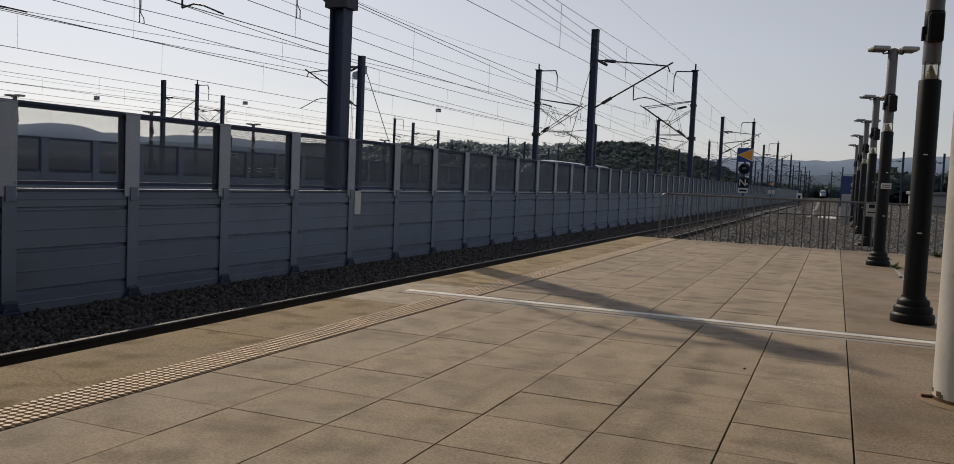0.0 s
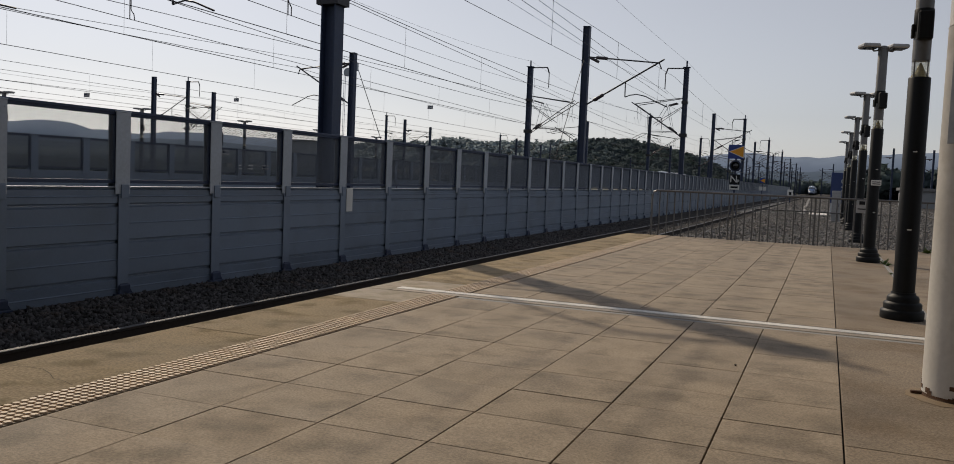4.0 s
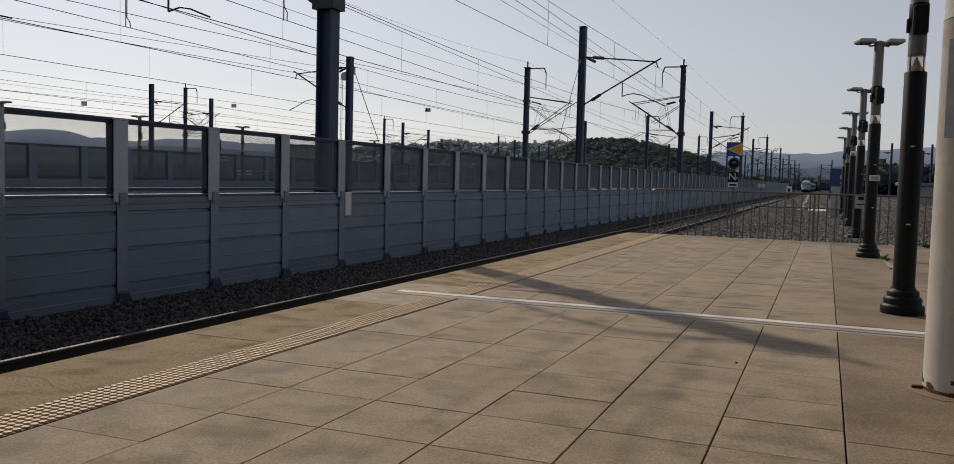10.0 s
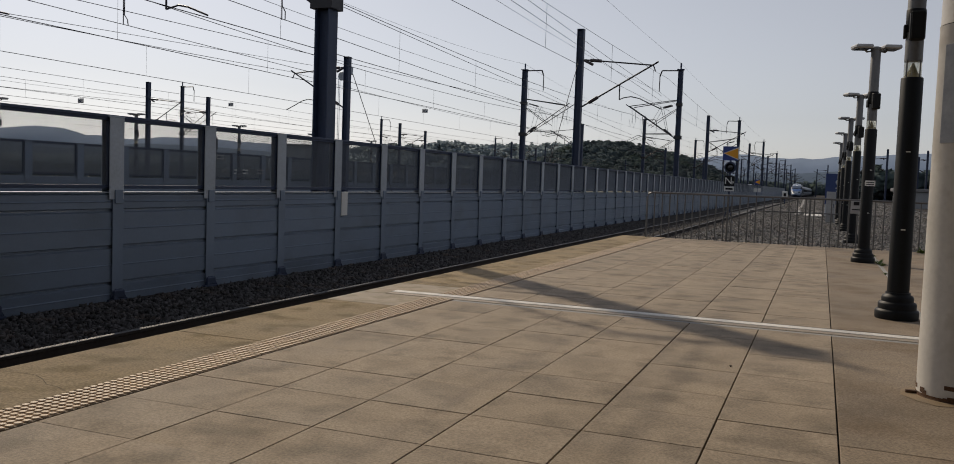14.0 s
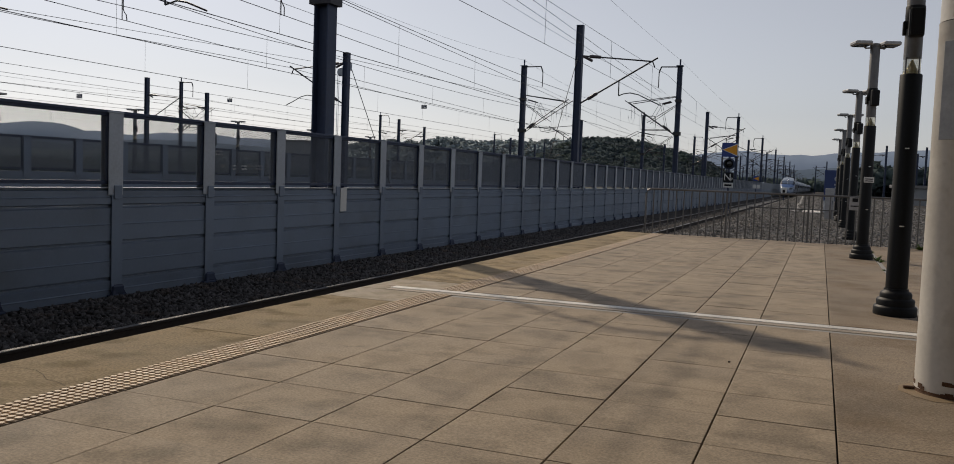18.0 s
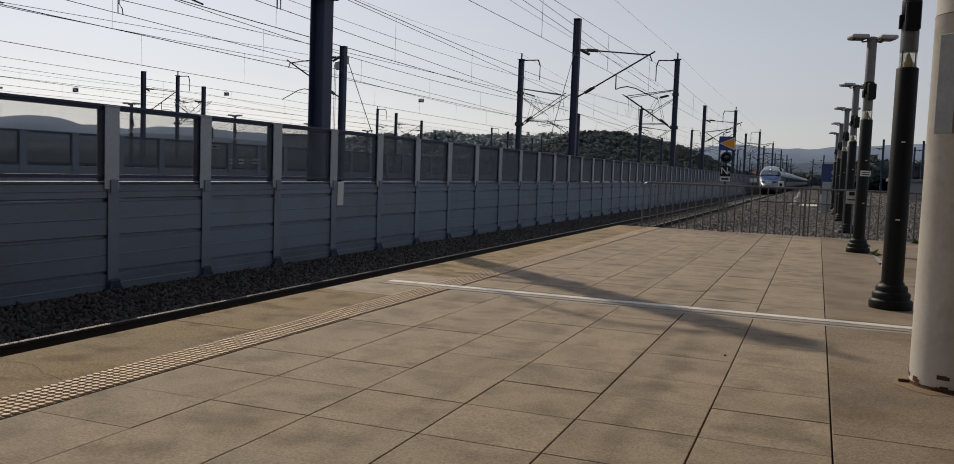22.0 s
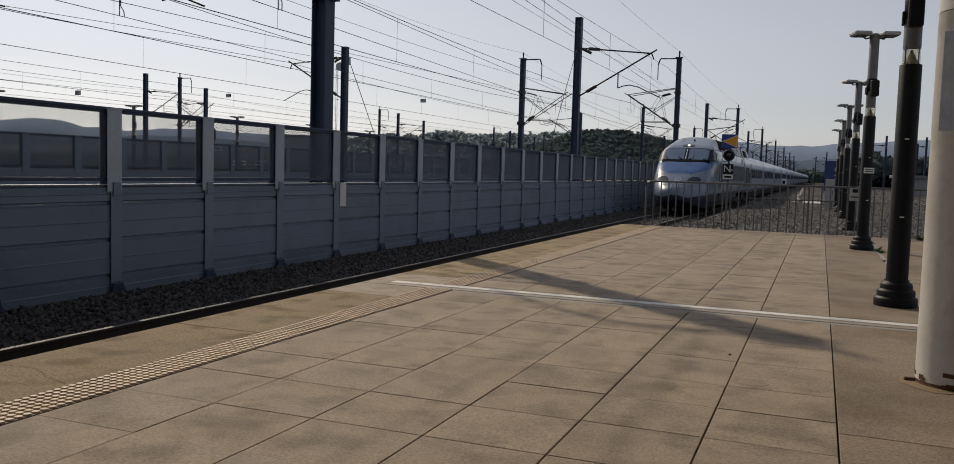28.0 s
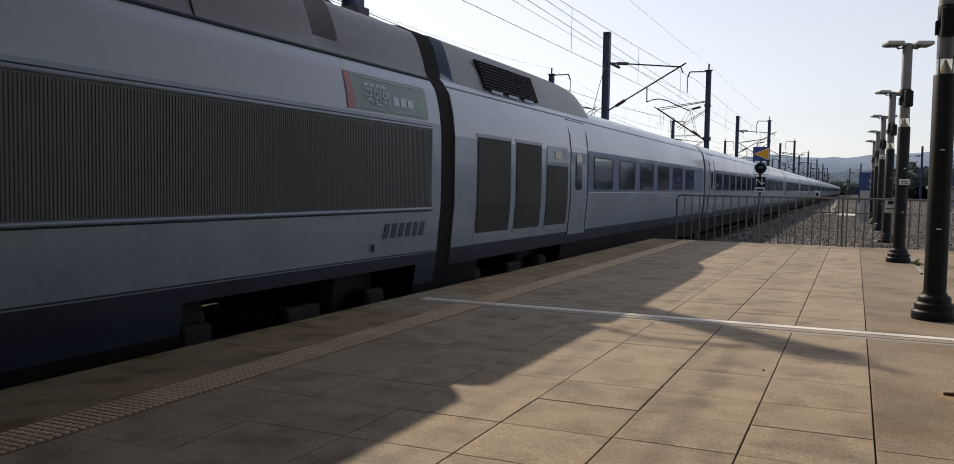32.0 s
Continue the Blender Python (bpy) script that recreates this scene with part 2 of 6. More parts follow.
BLACK_PAINT = surface("black_painted_post", (0.008, 0.009, 0.010), 0.55, spec=0.22, vary=0.2, big=3, small=40, bump=0.04)
GREY_PAINT = surface("grey_painted_post", (0.15, 0.15, 0.15), 0.5, 0.2, vary=0.12, big=3, small=40, bump=0.04)
CREAM_PAINT = surface("cream_painted_steel", (0.60, 0.575, 0.53), 0.45, vary=0.06, big=2.5, small=30, bump=0.05, tint=(0.53, 0.50, 0.45), tint_at=0.56)
RUST = surface("flaking_rust", (0.095, 0.046, 0.022), 0.9, vary=0.4, big=9, small=60, bump=0.5)
WHITE_PLATE = surface("white_sign_plate", (0.66, 0.66, 0.64), 0.5, vary=0.06, big=3)
LAMP_GREY = surface("weathered_lamp_casing", (0.36, 0.36, 0.36), 0.5, 0.3, vary=0.12, big=6)
LANTERN = glass("lantern_glass", (0.6, 0.58, 0.5), 0.05, 0.92)
YELLOWED = surface("yellowed_reflector", (0.62, 0.55, 0.33), 0.4, vary=0.15, big=8)
SIGN_BLUE = surface("blue_sign_face", (0.018, 0.045, 0.22), 0.45, vary=0.08)
SIGN_ORANGE = surface("orange_sign_triangle", (0.75, 0.33, 0.015), 0.5, vary=0.06)
HILL_SOIL = surface("shaded_hill_ground", (0.05, 0.066, 0.06), 0.95, vary=0.3, big=0.05, small=0.6, bump=0.3, bump_scale=1)
SIGN_BLACK = surface("black_sign_face", (0.010, 0.011, 0.013), 0.6, vary=0.1, spec=0.2)
DARK_GLASS = glass("dark_signal_lens", (0.01, 0.012, 0.014), 0.12)
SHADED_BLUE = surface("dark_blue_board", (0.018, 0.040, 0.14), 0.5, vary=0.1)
TRAIN_SILVER = surface("silver_grey_train_paint", (0.222, 0.28, 0.362), 0.42, 0.3, vary=0.07, big=0.9, small=14, bump=0.0, spec=0.25, tint=(0.19, 0.24, 0.305), tint_at=0.48, tint_soft=0.25, coat=0.28)
# the same silver, darker and bluer, ahead of the cab panel line
NOSE_SILVER = surface("dark_silver_nose_paint", (0.16, 0.207, 0.288), 0.36, 0.0, vary=0.08, big=1.3, small=16, bump=0.015, bump_scale=9, spec=0.25, tint=(0.134, 0.173, 0.24), tint_at=0.5, tint_soft=0.2, coat=0.3)
# part of this white is sky reflection put into the upper sides
TRAIN_WHITE = surface("white_train_paint", (0.37, 0.44, 0.56), 0.35, 0.0, vary=0.04, big=0.5, small=8, bump=0.0, coat=0.4)
TRAIN_BLUE = surface("dusty_blue_train_paint", (0.058, 0.125, 0.30), 0.34, 0.0, vary=0.14, big=1.6, small=14, bump=0.03, bump_scale=5, spec=0.2, tint=(0.085, 0.125, 0.26), tint_at=0.58, tint_soft=0.15)
TRAIN_NAVY = surface("navy_train_skirt", (0.020, 0.027, 0.052), 0.5, vary=0.2, big=1.0, small=12, bump=0.05, spec=0.3)
TRAIN_ROOF = surface("dull_grey_roof_fairing", (0.195, 0.206, 0.228), 0.34, vary=0.1, big=0.8, small=10, bump=0.02, spec=0.3)
TRAIN_DARK = surface("dark_cab_band", (0.024, 0.029, 0.045), 0.45, 0.0, vary=0.08, big=1.2, bump=0.0, spec=0.12)
TRAIN_BAND = surface("blue_window_band", (0.082, 0.125, 0.225), 0.45, 0.0, vary=0.06, big=0.8, bump=0.0, spec=0.25)
RIB_PANEL = surface("ribbed_grey_panel", (0.083, 0.091, 0.102), 0.5, 0.3, vary=0.06, big=0.8, bump=0.0)
GRILLE_DARK = surface("dark_grille_mesh", (0.038, 0.04, 0.043), 0.6, 0.0, vary=0.08, big=0.8, bump=0.0, spec=0.15)
LOUVRE_BLACK = surface("black_louvre", (0.010, 0.011, 0.014), 0.7, vary=0.15, spec=0.02)
RUBBER = surface("black_gangway_rubber", (0.008, 0.008, 0.009), 0.8, vary=0.2, spec=0.2)
SEAM = surface("panel_seam", (0.03, 0.032, 0.035), 0.7, vary=0.1)
PANE = glass("train_window_pane", (0.042, 0.052, 0.075), 0.05)
SCREEN = glass("windscreen_glass", (0.25, 0.31, 0.41), 0.03)
SCREEN.node_tree.nodes["Principled BSDF"].inputs["Metallic"].default_value = 0.7
LIGHT_LENS = glass("headlight_lens", (0.03, 0.038, 0.048), 0.04)
LIGHT_LENS.node_tree.nodes["Principled BSDF"].inputs["Specular IOR Level"].default_value = 0.22
LIT_LAMP = glow("lit_headlamp", (1.0, 0.97, 0.9), 6.0)
LOGO_NAVY = surface("navy_lettering_paint", (0.03, 0.04, 0.10), 0.5, vary=0.05)
NUMBER_GREY = surface("faded_grey_number_paint", (0.05, 0.054, 0.062), 0.5, vary=0.1)
LOGO_RED = surface("red_swoosh_paint", (0.30, 0.03, 0.035), 0.5, vary=0.05)
BOGIE = surface("grimy_bogie_iron", (0.018, 0.017, 0.018), 0.8, vary=0.3, big=4)
BANNER_RED = surface("faded_red_banner", (0.36, 0.16, 0.18), 0.5, vary=0.15, big=3)
BANNER_GREEN = surface("faded_green_banner", (0.19, 0.29, 0.28), 0.45, vary=0.15, big=2)
# leaf colour paled and blued to hold the haze of the far ridge
HAZED_LEAF = island(surface("hazed_woodland_leaves", (0.20, 0.25, 0.275), 0.9, vary=0.12, big=0.03, small=0.4, bump=0.0, tint=(0.225, 0.275, 0.29), tint_at=0.5, spec=0.05), 0.08)
# the blue in this green puts a thin haze over the hill
LEAF = leafy(island(surface("woodland_leaves", (0.08, 0.108, 0.118), 0.9, vary=0.25, big=0.03, small=0.25, bump=0.0, tint=(0.086, 0.118, 0.105), tint_at=0.52, spec=0.05), 0.06), 0.35)
WEED = surface("weed_leaf", (0.10, 0.16, 0.03), 0.7, vary=0.2, big=9)
# distance haze is mixed into both ridge colours as pale blue
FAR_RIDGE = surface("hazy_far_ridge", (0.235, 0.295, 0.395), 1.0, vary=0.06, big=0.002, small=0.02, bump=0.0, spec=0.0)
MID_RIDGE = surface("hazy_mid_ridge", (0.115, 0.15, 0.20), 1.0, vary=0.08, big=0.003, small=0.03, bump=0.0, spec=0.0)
BUILDING = surface("grey_far_facade", (0.24, 0.25, 0.26), 0.7, vary=0.06, big=0.3)


# ---- mesh building ----
class Build:
    """Collects boxes, tubes and lathed forms for one mesh."""

    def __init__(self):
        self.v, self.f, self.k, self.smooth = [], [], [], []

    def add(self, verts, faces, k=0, smooth=False):
        o = len(self.v)
        self.v += [tuple(p) for p in verts]
        self.f += [tuple(i + o for i in q) for q in faces]
        self.k += [k] * len(faces)
        self.smooth += [smooth] * len(faces)
        return self

    def box(self, x0, y0, z0, x1, y1, z1, b=0.0, k=0, m=None):
        if b <= 0:
            v = [(x, y, z) for x in (x0, x1) for y in (y0, y1) for z in (z0, z1)]
            f = [(0, 1, 3, 2), (4, 6, 7, 5), (0, 4, 5, 1), (2, 3, 7, 6), (0, 2, 6, 4), (1, 5, 7, 3)]
        else:
            v, ids = [], {}
            for sx in (0, 1):
                for sy in (0, 1):
                    for sz in (0, 1):
                        c = ((x0, x1)[sx], (y0, y1)[sy], (z0, z1)[sz])
                        n = ((b, -b)[sx], (b, -b)[sy], (b, -b)[sz])
                        for a in range(3):
                            ids[sx, sy, sz, a] = len(v)
                            v.append(tuple(c[i] + (0 if i == a else n[i]) for i in range(3)))
            f = []
            for a in range(3):
                p, q = (a + 1) % 3, (a + 2) % 3
                for s in (0, 1):
                    def cid(i, j):
                        s3 = [0, 0, 0]
                        s3[a], s3[p], s3[q] = s, i, j
                        return ids[(*s3, a)]
                    quad = [cid(0, 0), cid(1, 0), cid(1, 1), cid(0, 1)]
                    f.append(tuple(quad if s else quad[::-1]))
                for i in (0, 1):
                    for j in (0, 1):
                        def eid(s, face):
                            s3 = [0, 0, 0]
                            s3[a], s3[p], s3[q] = s, i, j
                            return ids[(*s3, face)]
                        quad = [eid(0, p), eid(1, p), eid(1, q), eid(0, q)]
                        f.append(tuple(quad if (i + j) % 2 == 0 else quad[::-1]))
            for sx in (0, 1):
                for sy in (0, 1):
                    for sz in (0, 1):
                        tri = [ids[sx, sy, sz, a] for a in range(3)]
                        f.append(tuple(tri if (sx + sy + sz) % 2 else tri[::-1]))
        if m is not None:
            v = [m @ Vector(p) for p in v]
        return self.add(v, f, k)

    def tube(self, points, r, sides=8, k=0, r2=None):
        pts = [Vector(p) for p in points]
        rings, f = [], []
        for i, p in enumerate(pts):
            d = (pts[min(i + 1, len(pts) - 1)] - pts[max(i - 1, 0)]).normalized()
            u = d.cross(Vector((0, 0, 1)) if abs(d.z) < 0.9 else Vector((1, 0, 0))).normalized()
            w = d.cross(u)
            rad = r if r2 is None else r + (r2 - r) * i / (len(pts) - 1)
            rings += [p + (u * math.cos(a) + w * math.sin(a)) * rad for a in [2 * math.pi * j / sides for j in range(sides)]]
        for i in range(len(pts) - 1):
            for j in range(sides):
                a, b2 = i * sides + j, i * sides + (j + 1) % sides
                f.append((a, a + sides, b2 + sides, b2))
        self.add(rings, f, k, sides > 5)
        n = len(rings)
        self.add(rings[:sides], [tuple(range(sides))], k)
        return self.add(rings[n - sides:], [tuple(range(sides))[::-1]], k)

    def lathe(self, profile, cx=0.0, cy=0.0, sides=20, k=0):
        v = [(cx + r * math.cos(2 * math.pi * j / sides), cy + r * math.sin(2 * math.pi * j / sides), z) for r, z in profile for j in range(sides)]
        f = [(i * sides + j, i * sides + (j + 1) % sides, (i + 1) * sides + (j + 1) % sides, (i + 1) * sides + j) for i in range(len(profile) - 1) for j in range(sides)]
        self.add(v, f, k, True)
        n = len(v)
        self.add(v[n - sides:], [tuple(range(sides))], k)
        return self.add(v[:sides], [tuple(range(sides))[::-1]], k)

    def plate(self, outline, depth, k=0):
        """A flat plate: its outline in space (a loop), thickened by the vector depth."""
        n, d = len(outline), Vector(depth)
        v = [Vector(p) for p in outline] + [Vector(p) + d for p in outline]
        f = [tuple(range(n))[::-1], tuple(range(n, 2 * n))] + [(i, (i + 1) % n, n + (i + 1) % n, n + i) for i in range(n)]
        return self.add(v, f, k)

    def mesh(self, name, mats):
        me = bpy.data.meshes.new(name)
        me.from_pydata(self.v, [], self.f)
        for m in mats:
            me.materials.append(m)
        me.polygons.foreach_set("material_index", self.k)
        me.polygons.foreach_set("use_smooth", self.smooth)
        me.update()
        bm = bmesh.new()
        bm.from_mesh(me)
        if len(bm.faces) < 20000:
            bmesh.ops.recalc_face_normals(bm, faces=bm.faces)
        bm.to_mesh(me)
        bm.free()
        return me


def listed(mats):
    return mats if isinstance(mats, (list, tuple)) else [mats]


def part(name, build, mats, parent, label=""):
    """One mesh object under a thing or a part."""
    while parent.parent and parent.parent.parent:
        parent = parent.parent
    ob = new(name, build if isinstance(build, bpy.types.Mesh) else build.mesh(name, listed(mats)))
    ob.parent = parent
    return tagged(ob, label)


def thing(name, label, category, m=None, group="", kind="", build=None, mats=()):
    ob = new(name, build.mesh(name, listed(mats)) if build else None)
    if m is not None:
        ob.matrix_basis = m
    return tagged(ob, label, category, group, kind)


# ---- plan ----
EDGE, TRACK, WALL_X = -4.585, -6.26, -9.2
RAIL_Z, BED_Z = -0.55, -0.72
FAR_WALL_X, FAR_TRACK, FAR_EDGE = -22.4, -25.3, -27.0
FENCE_Y = 21.3
BAY, BAY_0 = 1.97, 9.32

# ---- ground ----
ground = Build()
ground.add([(-4500, -1500, -0.86), (4500, -1500, -0.86), (4500, 4800, -0.86), (-4500, 4800, -0.86)], [(0, 1, 2, 3)])
thing("ground", "dry brownish earth with sparse grass", "ground", kind="structure", build=ground, mats=SOIL)


def bed(name, rows_x, y0, y1, label):
    """A ballast bed: its cross-section as (x, z), drawn along the line."""
    b = Build()
    ys = [y0 + (y1 - y0) * i / 60 for i in range(61)]
    v = [(x, y, z + 0.03 * noise.noise(Vector((x * 1.3, y * 0.4, 2)))) for y in ys for x, z in rows_x]
    w = len(rows_x)
    b.add(v, [(i * w + j, i * w + j + 1, (i + 1) * w + j + 1, (i + 1) * w + j) for i in range(60) for j in range(w - 1)], smooth=True)
    return thing(name, label, "ballast", kind="structure", build=b, mats=BED)


bed("track_bed", [(-9.3, -0.62), (-8.6, -0.66), (-7.6, BED_Z), (-5.0, BED_Z), (-4.6, BED_Z)], -30, 420, "dark crushed stone ballast under the near track")
bed("yard_bed", [(-4.62, BED_Z), (-4.2, -0.5), (-3.6, -0.24), (-1.0, -0.2), (1.5, -0.2), (9.0, -0.3), (30, -0.5), (60, -0.7)], FENCE_Y + 0.15, 420, "grey crushed stone ballast beyond the platform end")
bed("through_track_bed", [(-9.35, -0.7), (-10.5, BED_Z), (-21.0, BED_Z), (-22.4, BED_Z), (-27.0, BED_Z)][::-1], -30, 420, "dark crushed stone ballast of the through tracks")


def stones(name, count, area, size, label, seed, fade=1.0, mat=BALLAST):
    """Angular stones strewn over a bed, joined into one mesh."""
    rng = np.random.default_rng(seed)
    x0, x1, y0, y1, height = area
    u = rng.random(count) ** fade
    px, py = x0 + (x1 - x0) * rng.random(count), y0 + (y1 - y0) * u
    pz = height(px)
    octa = np.array([(1, 0, 0), (-1, 0, 0), (0, 1, 0), (0, -1, 0), (0, 0, 1), (0, 0, -1)], float)
    tri = np.array([(0, 2, 4), (2, 1, 4), (1, 3, 4), (3, 0, 4), (2, 0, 5), (1, 2, 5), (3, 1, 5), (0, 3, 5)])
    v = octa[None] * (0.6 + 0.8 * rng.random((count, 6, 1)))
    q = rng.normal(size=(count, 4))
    q /= np.linalg.norm(q, axis=1)[:, None]
    w, a, b, c = q.T
    rot = np.stack([1 - 2 * (b * b + c * c), 2 * (a * b - w * c), 2 * (a * c + w * b), 2 * (a * b + w * c), 1 - 2 * (a * a + c * c), 2 * (b * c - w * a), 2 * (a * c - w * b), 2 * (b * c + w * a), 1 - 2 * (a * a + b * b)], 1).reshape(-1, 3, 3)
    v = np.einsum("nij,nkj->nki", rot, v * (size * (0.55 + 0.8 * rng.random((count, 1, 1)))) * np.array([1.0, 0.8, 0.65]))
    v += np.stack([px, py, pz + size * 0.25], 1)[:, None]
    me = bpy.data.meshes.new(name)
    me.vertices.add(count * 6)
    me.vertices.foreach_set("co", v.ravel())
    me.loops.add(count * 24)
    me.loops.foreach_set("vertex_index", (tri[None] + 6 * np.arange(count)[:, None, None]).ravel())
    me.polygons.add(count * 8)
    me.polygons.foreach_set("loop_start", np.arange(0, count * 24, 3))
    me.update(calc_edges=True)
    me.materials.append(mat)
    return tagged(new(name, me), label, "ballast", kind="stuff")


stones("ballast_stones", 26000, (-9.05, -7.1, 4.0, 45.0, lambda x: np.interp(x, [-9.3, -8.6, -7.6], [-0.62, -0.66, BED_Z])), 0.042, "loose dark crushed stones between rail and barrier", 3, 1.3)
stones("ballast_stones", 14000, (-6.9, -4.65, 20.0, 70.0, lambda x: np.interp(x, [-7, -4.6], [BED_Z, BED_Z])), 0.05, "loose dark crushed stones between the rails", 4, 1.2)
stones("ballast_stones", 52000, (-4.6, 7.5, FENCE_Y + 0.2, 75.0, lambda x: np.interp(x, [-4.62, -4.2, -3.6, -1, 9], [BED_Z, -0.5, -0.24, -0.2, -0.3])), 0.055, "loose grey crushed stones behind the platform fence", 5, 1.5, YARD_STONE)


stones("ballast_stones", 22000, (-4.4, 9.0, 62.0, 170.0, lambda x: np.interp(x, [-4.62, -4.2, -3.6, -1, 9], [BED_Z, -0.5, -0.24, -0.2, -0.3])), 0.11, "loose grey crushed stones along the yard", 6, 1.3, YARD_STONE)


def rail(x, y0=-30.0, y1=420.0):
    b = Build()
    sec = [(-0.07, -0.17), (0.07, -0.17), (0.07, -0.155), (0.012, -0.135), (0.012, -0.045), (0.036, -0.03), (0.036, -0.004), (0.03, 0.0), (-0.03, 0.0), (-0.036, -0.004), (-0.036, -0.03), (-0.012, -0.045), (-0.012, -0.135), (-0.07, -0.155)]
    n = len(sec)
    v = [(x + dx, y, RAIL_Z + dz) for y in (y0, y1) for dx, dz in sec]
    for i in range(n):
        b.add([v[i], v[(i + 1) % n], v[n + (i + 1) % n], v[n + i]], [(0, 1, 2, 3)], 1 if i in (6, 7, 8) else 0)
    return b


for centre in (TRACK, -13.5, -18.1, FAR_TRACK):
    track = thing("railway_track", "steel rails on concrete sleepers in dark ballast", "track", kind="structure", group="railway tracks")
    for off in (-0.7525, 0.7525):
        part("rail", rail(centre + off), [RAIL_RUST, RAIL_STEEL], track)
    ties = Build()
    for i in range(260):
        y = -20 + i * 0.62
        ties.box(centre - 1.25, y - 0.12, -0.9, centre + 1.25, y + 0.12, BED_Z + 0.02)
    tagged(part("sleepers", ties, CONCRETE, track), kind="stuff")

yard_track = thing("yard_track", "rusty rails of a siding in grey gravel", "track", kind="structure", group="railway tracks")
for off in (-0.7525, 0.7525):
    ob = part("rail", rail(6.95 + off, 24.0, 260.0), [RAIL_RUST, RAIL_STEEL], yard_track)
    ob.location.z = 0.42
ties = Build()
for i in range(150):
    ties.box(5.7, 24.5 + i * 0.62, -0.34, 8.2, 24.74 + i * 0.62, -0.255)
tagged(part("sleepers", ties, CONCRETE, yard_track), kind="stuff")

# ---- platform ----
platform = thing("platform", "low station platform paved with brown granite slabs", "platform", kind="structure")
p = Build().box(EDGE + 0.02, -14, -0.9, 9.15, FENCE_Y + 0.1, -0.035)
part("platform_core", p, GROUT, platform)
cuts = [-13.9, -11.5, -9.1, -6.7, -4.3, -1.9, 0.5, 2.9, 5.3, 7.45, 8.19, 9.15, 11.3, 13.7, 16.1, 18.5, FENCE_Y + 0.12]
for i, (a, c) in enumerate(zip(cuts, cuts[1:])):
    pale = 7.0 < a < 9.0
    a = 8.49 if a == 8.19 else a
    part("coping_slab", Build().box(EDGE, a, -0.36, -3.80, c - 0.006, 0.0, 0.006), PALE_COPING if pale else COPING, platform, "pale worn concrete coping by the drain" if pale else "")
part("coping_slab", Build().box(EDGE, 8.19, -0.36, -4.31, 8.484, 0.0, 0.004), PALE_COPING, platform)
part("coping_base", Build().box(-4.31, 8.19, -0.36, -3.80, 8.484, -0.041), CONCRETE, platform)
p = Build().box(EDGE + 0.01, -14, -0.95, EDGE + 0.2, FENCE_Y + 0.1, -0.37)
part("platform_face", p, CONCRETE, platform)

COLS = [-3.494, -2.883, -2.288, -1.681, -1.072, -0.460, 0.147]
rows_y = [-1.08, -0.49, 0.10, 0.69, 1.28, 1.87, 2.46, 3.055, 3.622, 4.212, 4.795, 5.345, 6.08, 6.84, 7.5, 8.10]
rows_y2 = [8.56 + 0.59 * i for i in range(22)] + [FENCE_Y + 0.1]
random.seed(5)
shapes = {}
for ys in (rows_y, rows_y2):
    for y0, y1 in zip(ys, ys[1:]):
        for x0, x1 in zip(COLS, COLS[1:]):
            w, d = round(x1 - x0, 2), round(y1 - y0, 2)
            if (w, d) not in shapes:
                shapes[w, d] = Build().box(-w / 2 + 0.0042, -d / 2 + 0.0028, -0.04, w / 2 - 0.0042, d / 2 - 0.0028, 0, 0.002).mesh("paving_slab", [PAVING])
            ob = part("paving_slab", shapes[w, d], PAVING, platform)
            ob.location = ((x0 + x1) / 2, (y0 + y1) / 2, random.uniform(-0.0015, 0.0015))
for x0, x1, cuts in ((0.153, 0.994, (-14, -3, 4.6, 8.1)), (0.153, 0.994, (8.56, 13.0, 17.3, FENCE_Y + 0.1)), (1.066, 4.2, (-14, -2, 3.2, 8.1, 12.5, 16.8, FENCE_Y + 0.1)), (4.205, 8.0, (-14, 0, 8.2, FENCE_Y + 0.1)), (-3.49, 0.147, (-14, -9.0, -5.0, -1.085))):
    for a, c in zip(cuts, cuts[1:]):
        part("side_slab", Build().box(x0, a + 0.003, -0.04, x1, c - 0.003, 0.0, 0.003), SIDE_PAVING if x0 > 0 else PAVING, platform)
# a hairline crack across the coping
line = ((-4.5, 3.70), (-4.38, 3.73), (-4.27, 3.73), (-4.16, 3.68), (-4.04, 3.60), (-3.95, 3.59), (-3.84, 3.55))
crack = Build()
crack.add([(x, y + w, 0.0015) for x, y in line for w in (-0.002, 0.002)], [(2 * i, 2 * i + 2, 2 * i + 3, 2 * i + 1) for i in range(len(line) - 1)])
part("crack", crack, GROUT, platform, "hairline crack across the coping")
part("kerb_strip", Build().box(0.998, 8.56, -0.04, 1.062, FENCE_Y + 0.1, 0.004, 0.003), CONCRETE, platform, "narrow pale concrete joint strip")
part("kerb_strip", Build().box(0.998, -14, -0.04, 1.062, 8.1, 0.0, 0.003), CONCRETE, platform)
part("drain_channel", Build().box(-4.3, 8.34, -0.04, 3.0, 8.48, 0.006, 0.003), CHANNEL, platform, "pale metal channel cover across the paving")
part("drain_bed", Build().box(-4.3, 8.20, -0.04, 3.0, 8.335, 0.002, 0.003), WORN_CHANNEL, platform)
part("drain_channel_edge", Build().box(-3.49, 8.103, -0.04, 3.0, 8.195, -0.002), CONCRETE, platform)
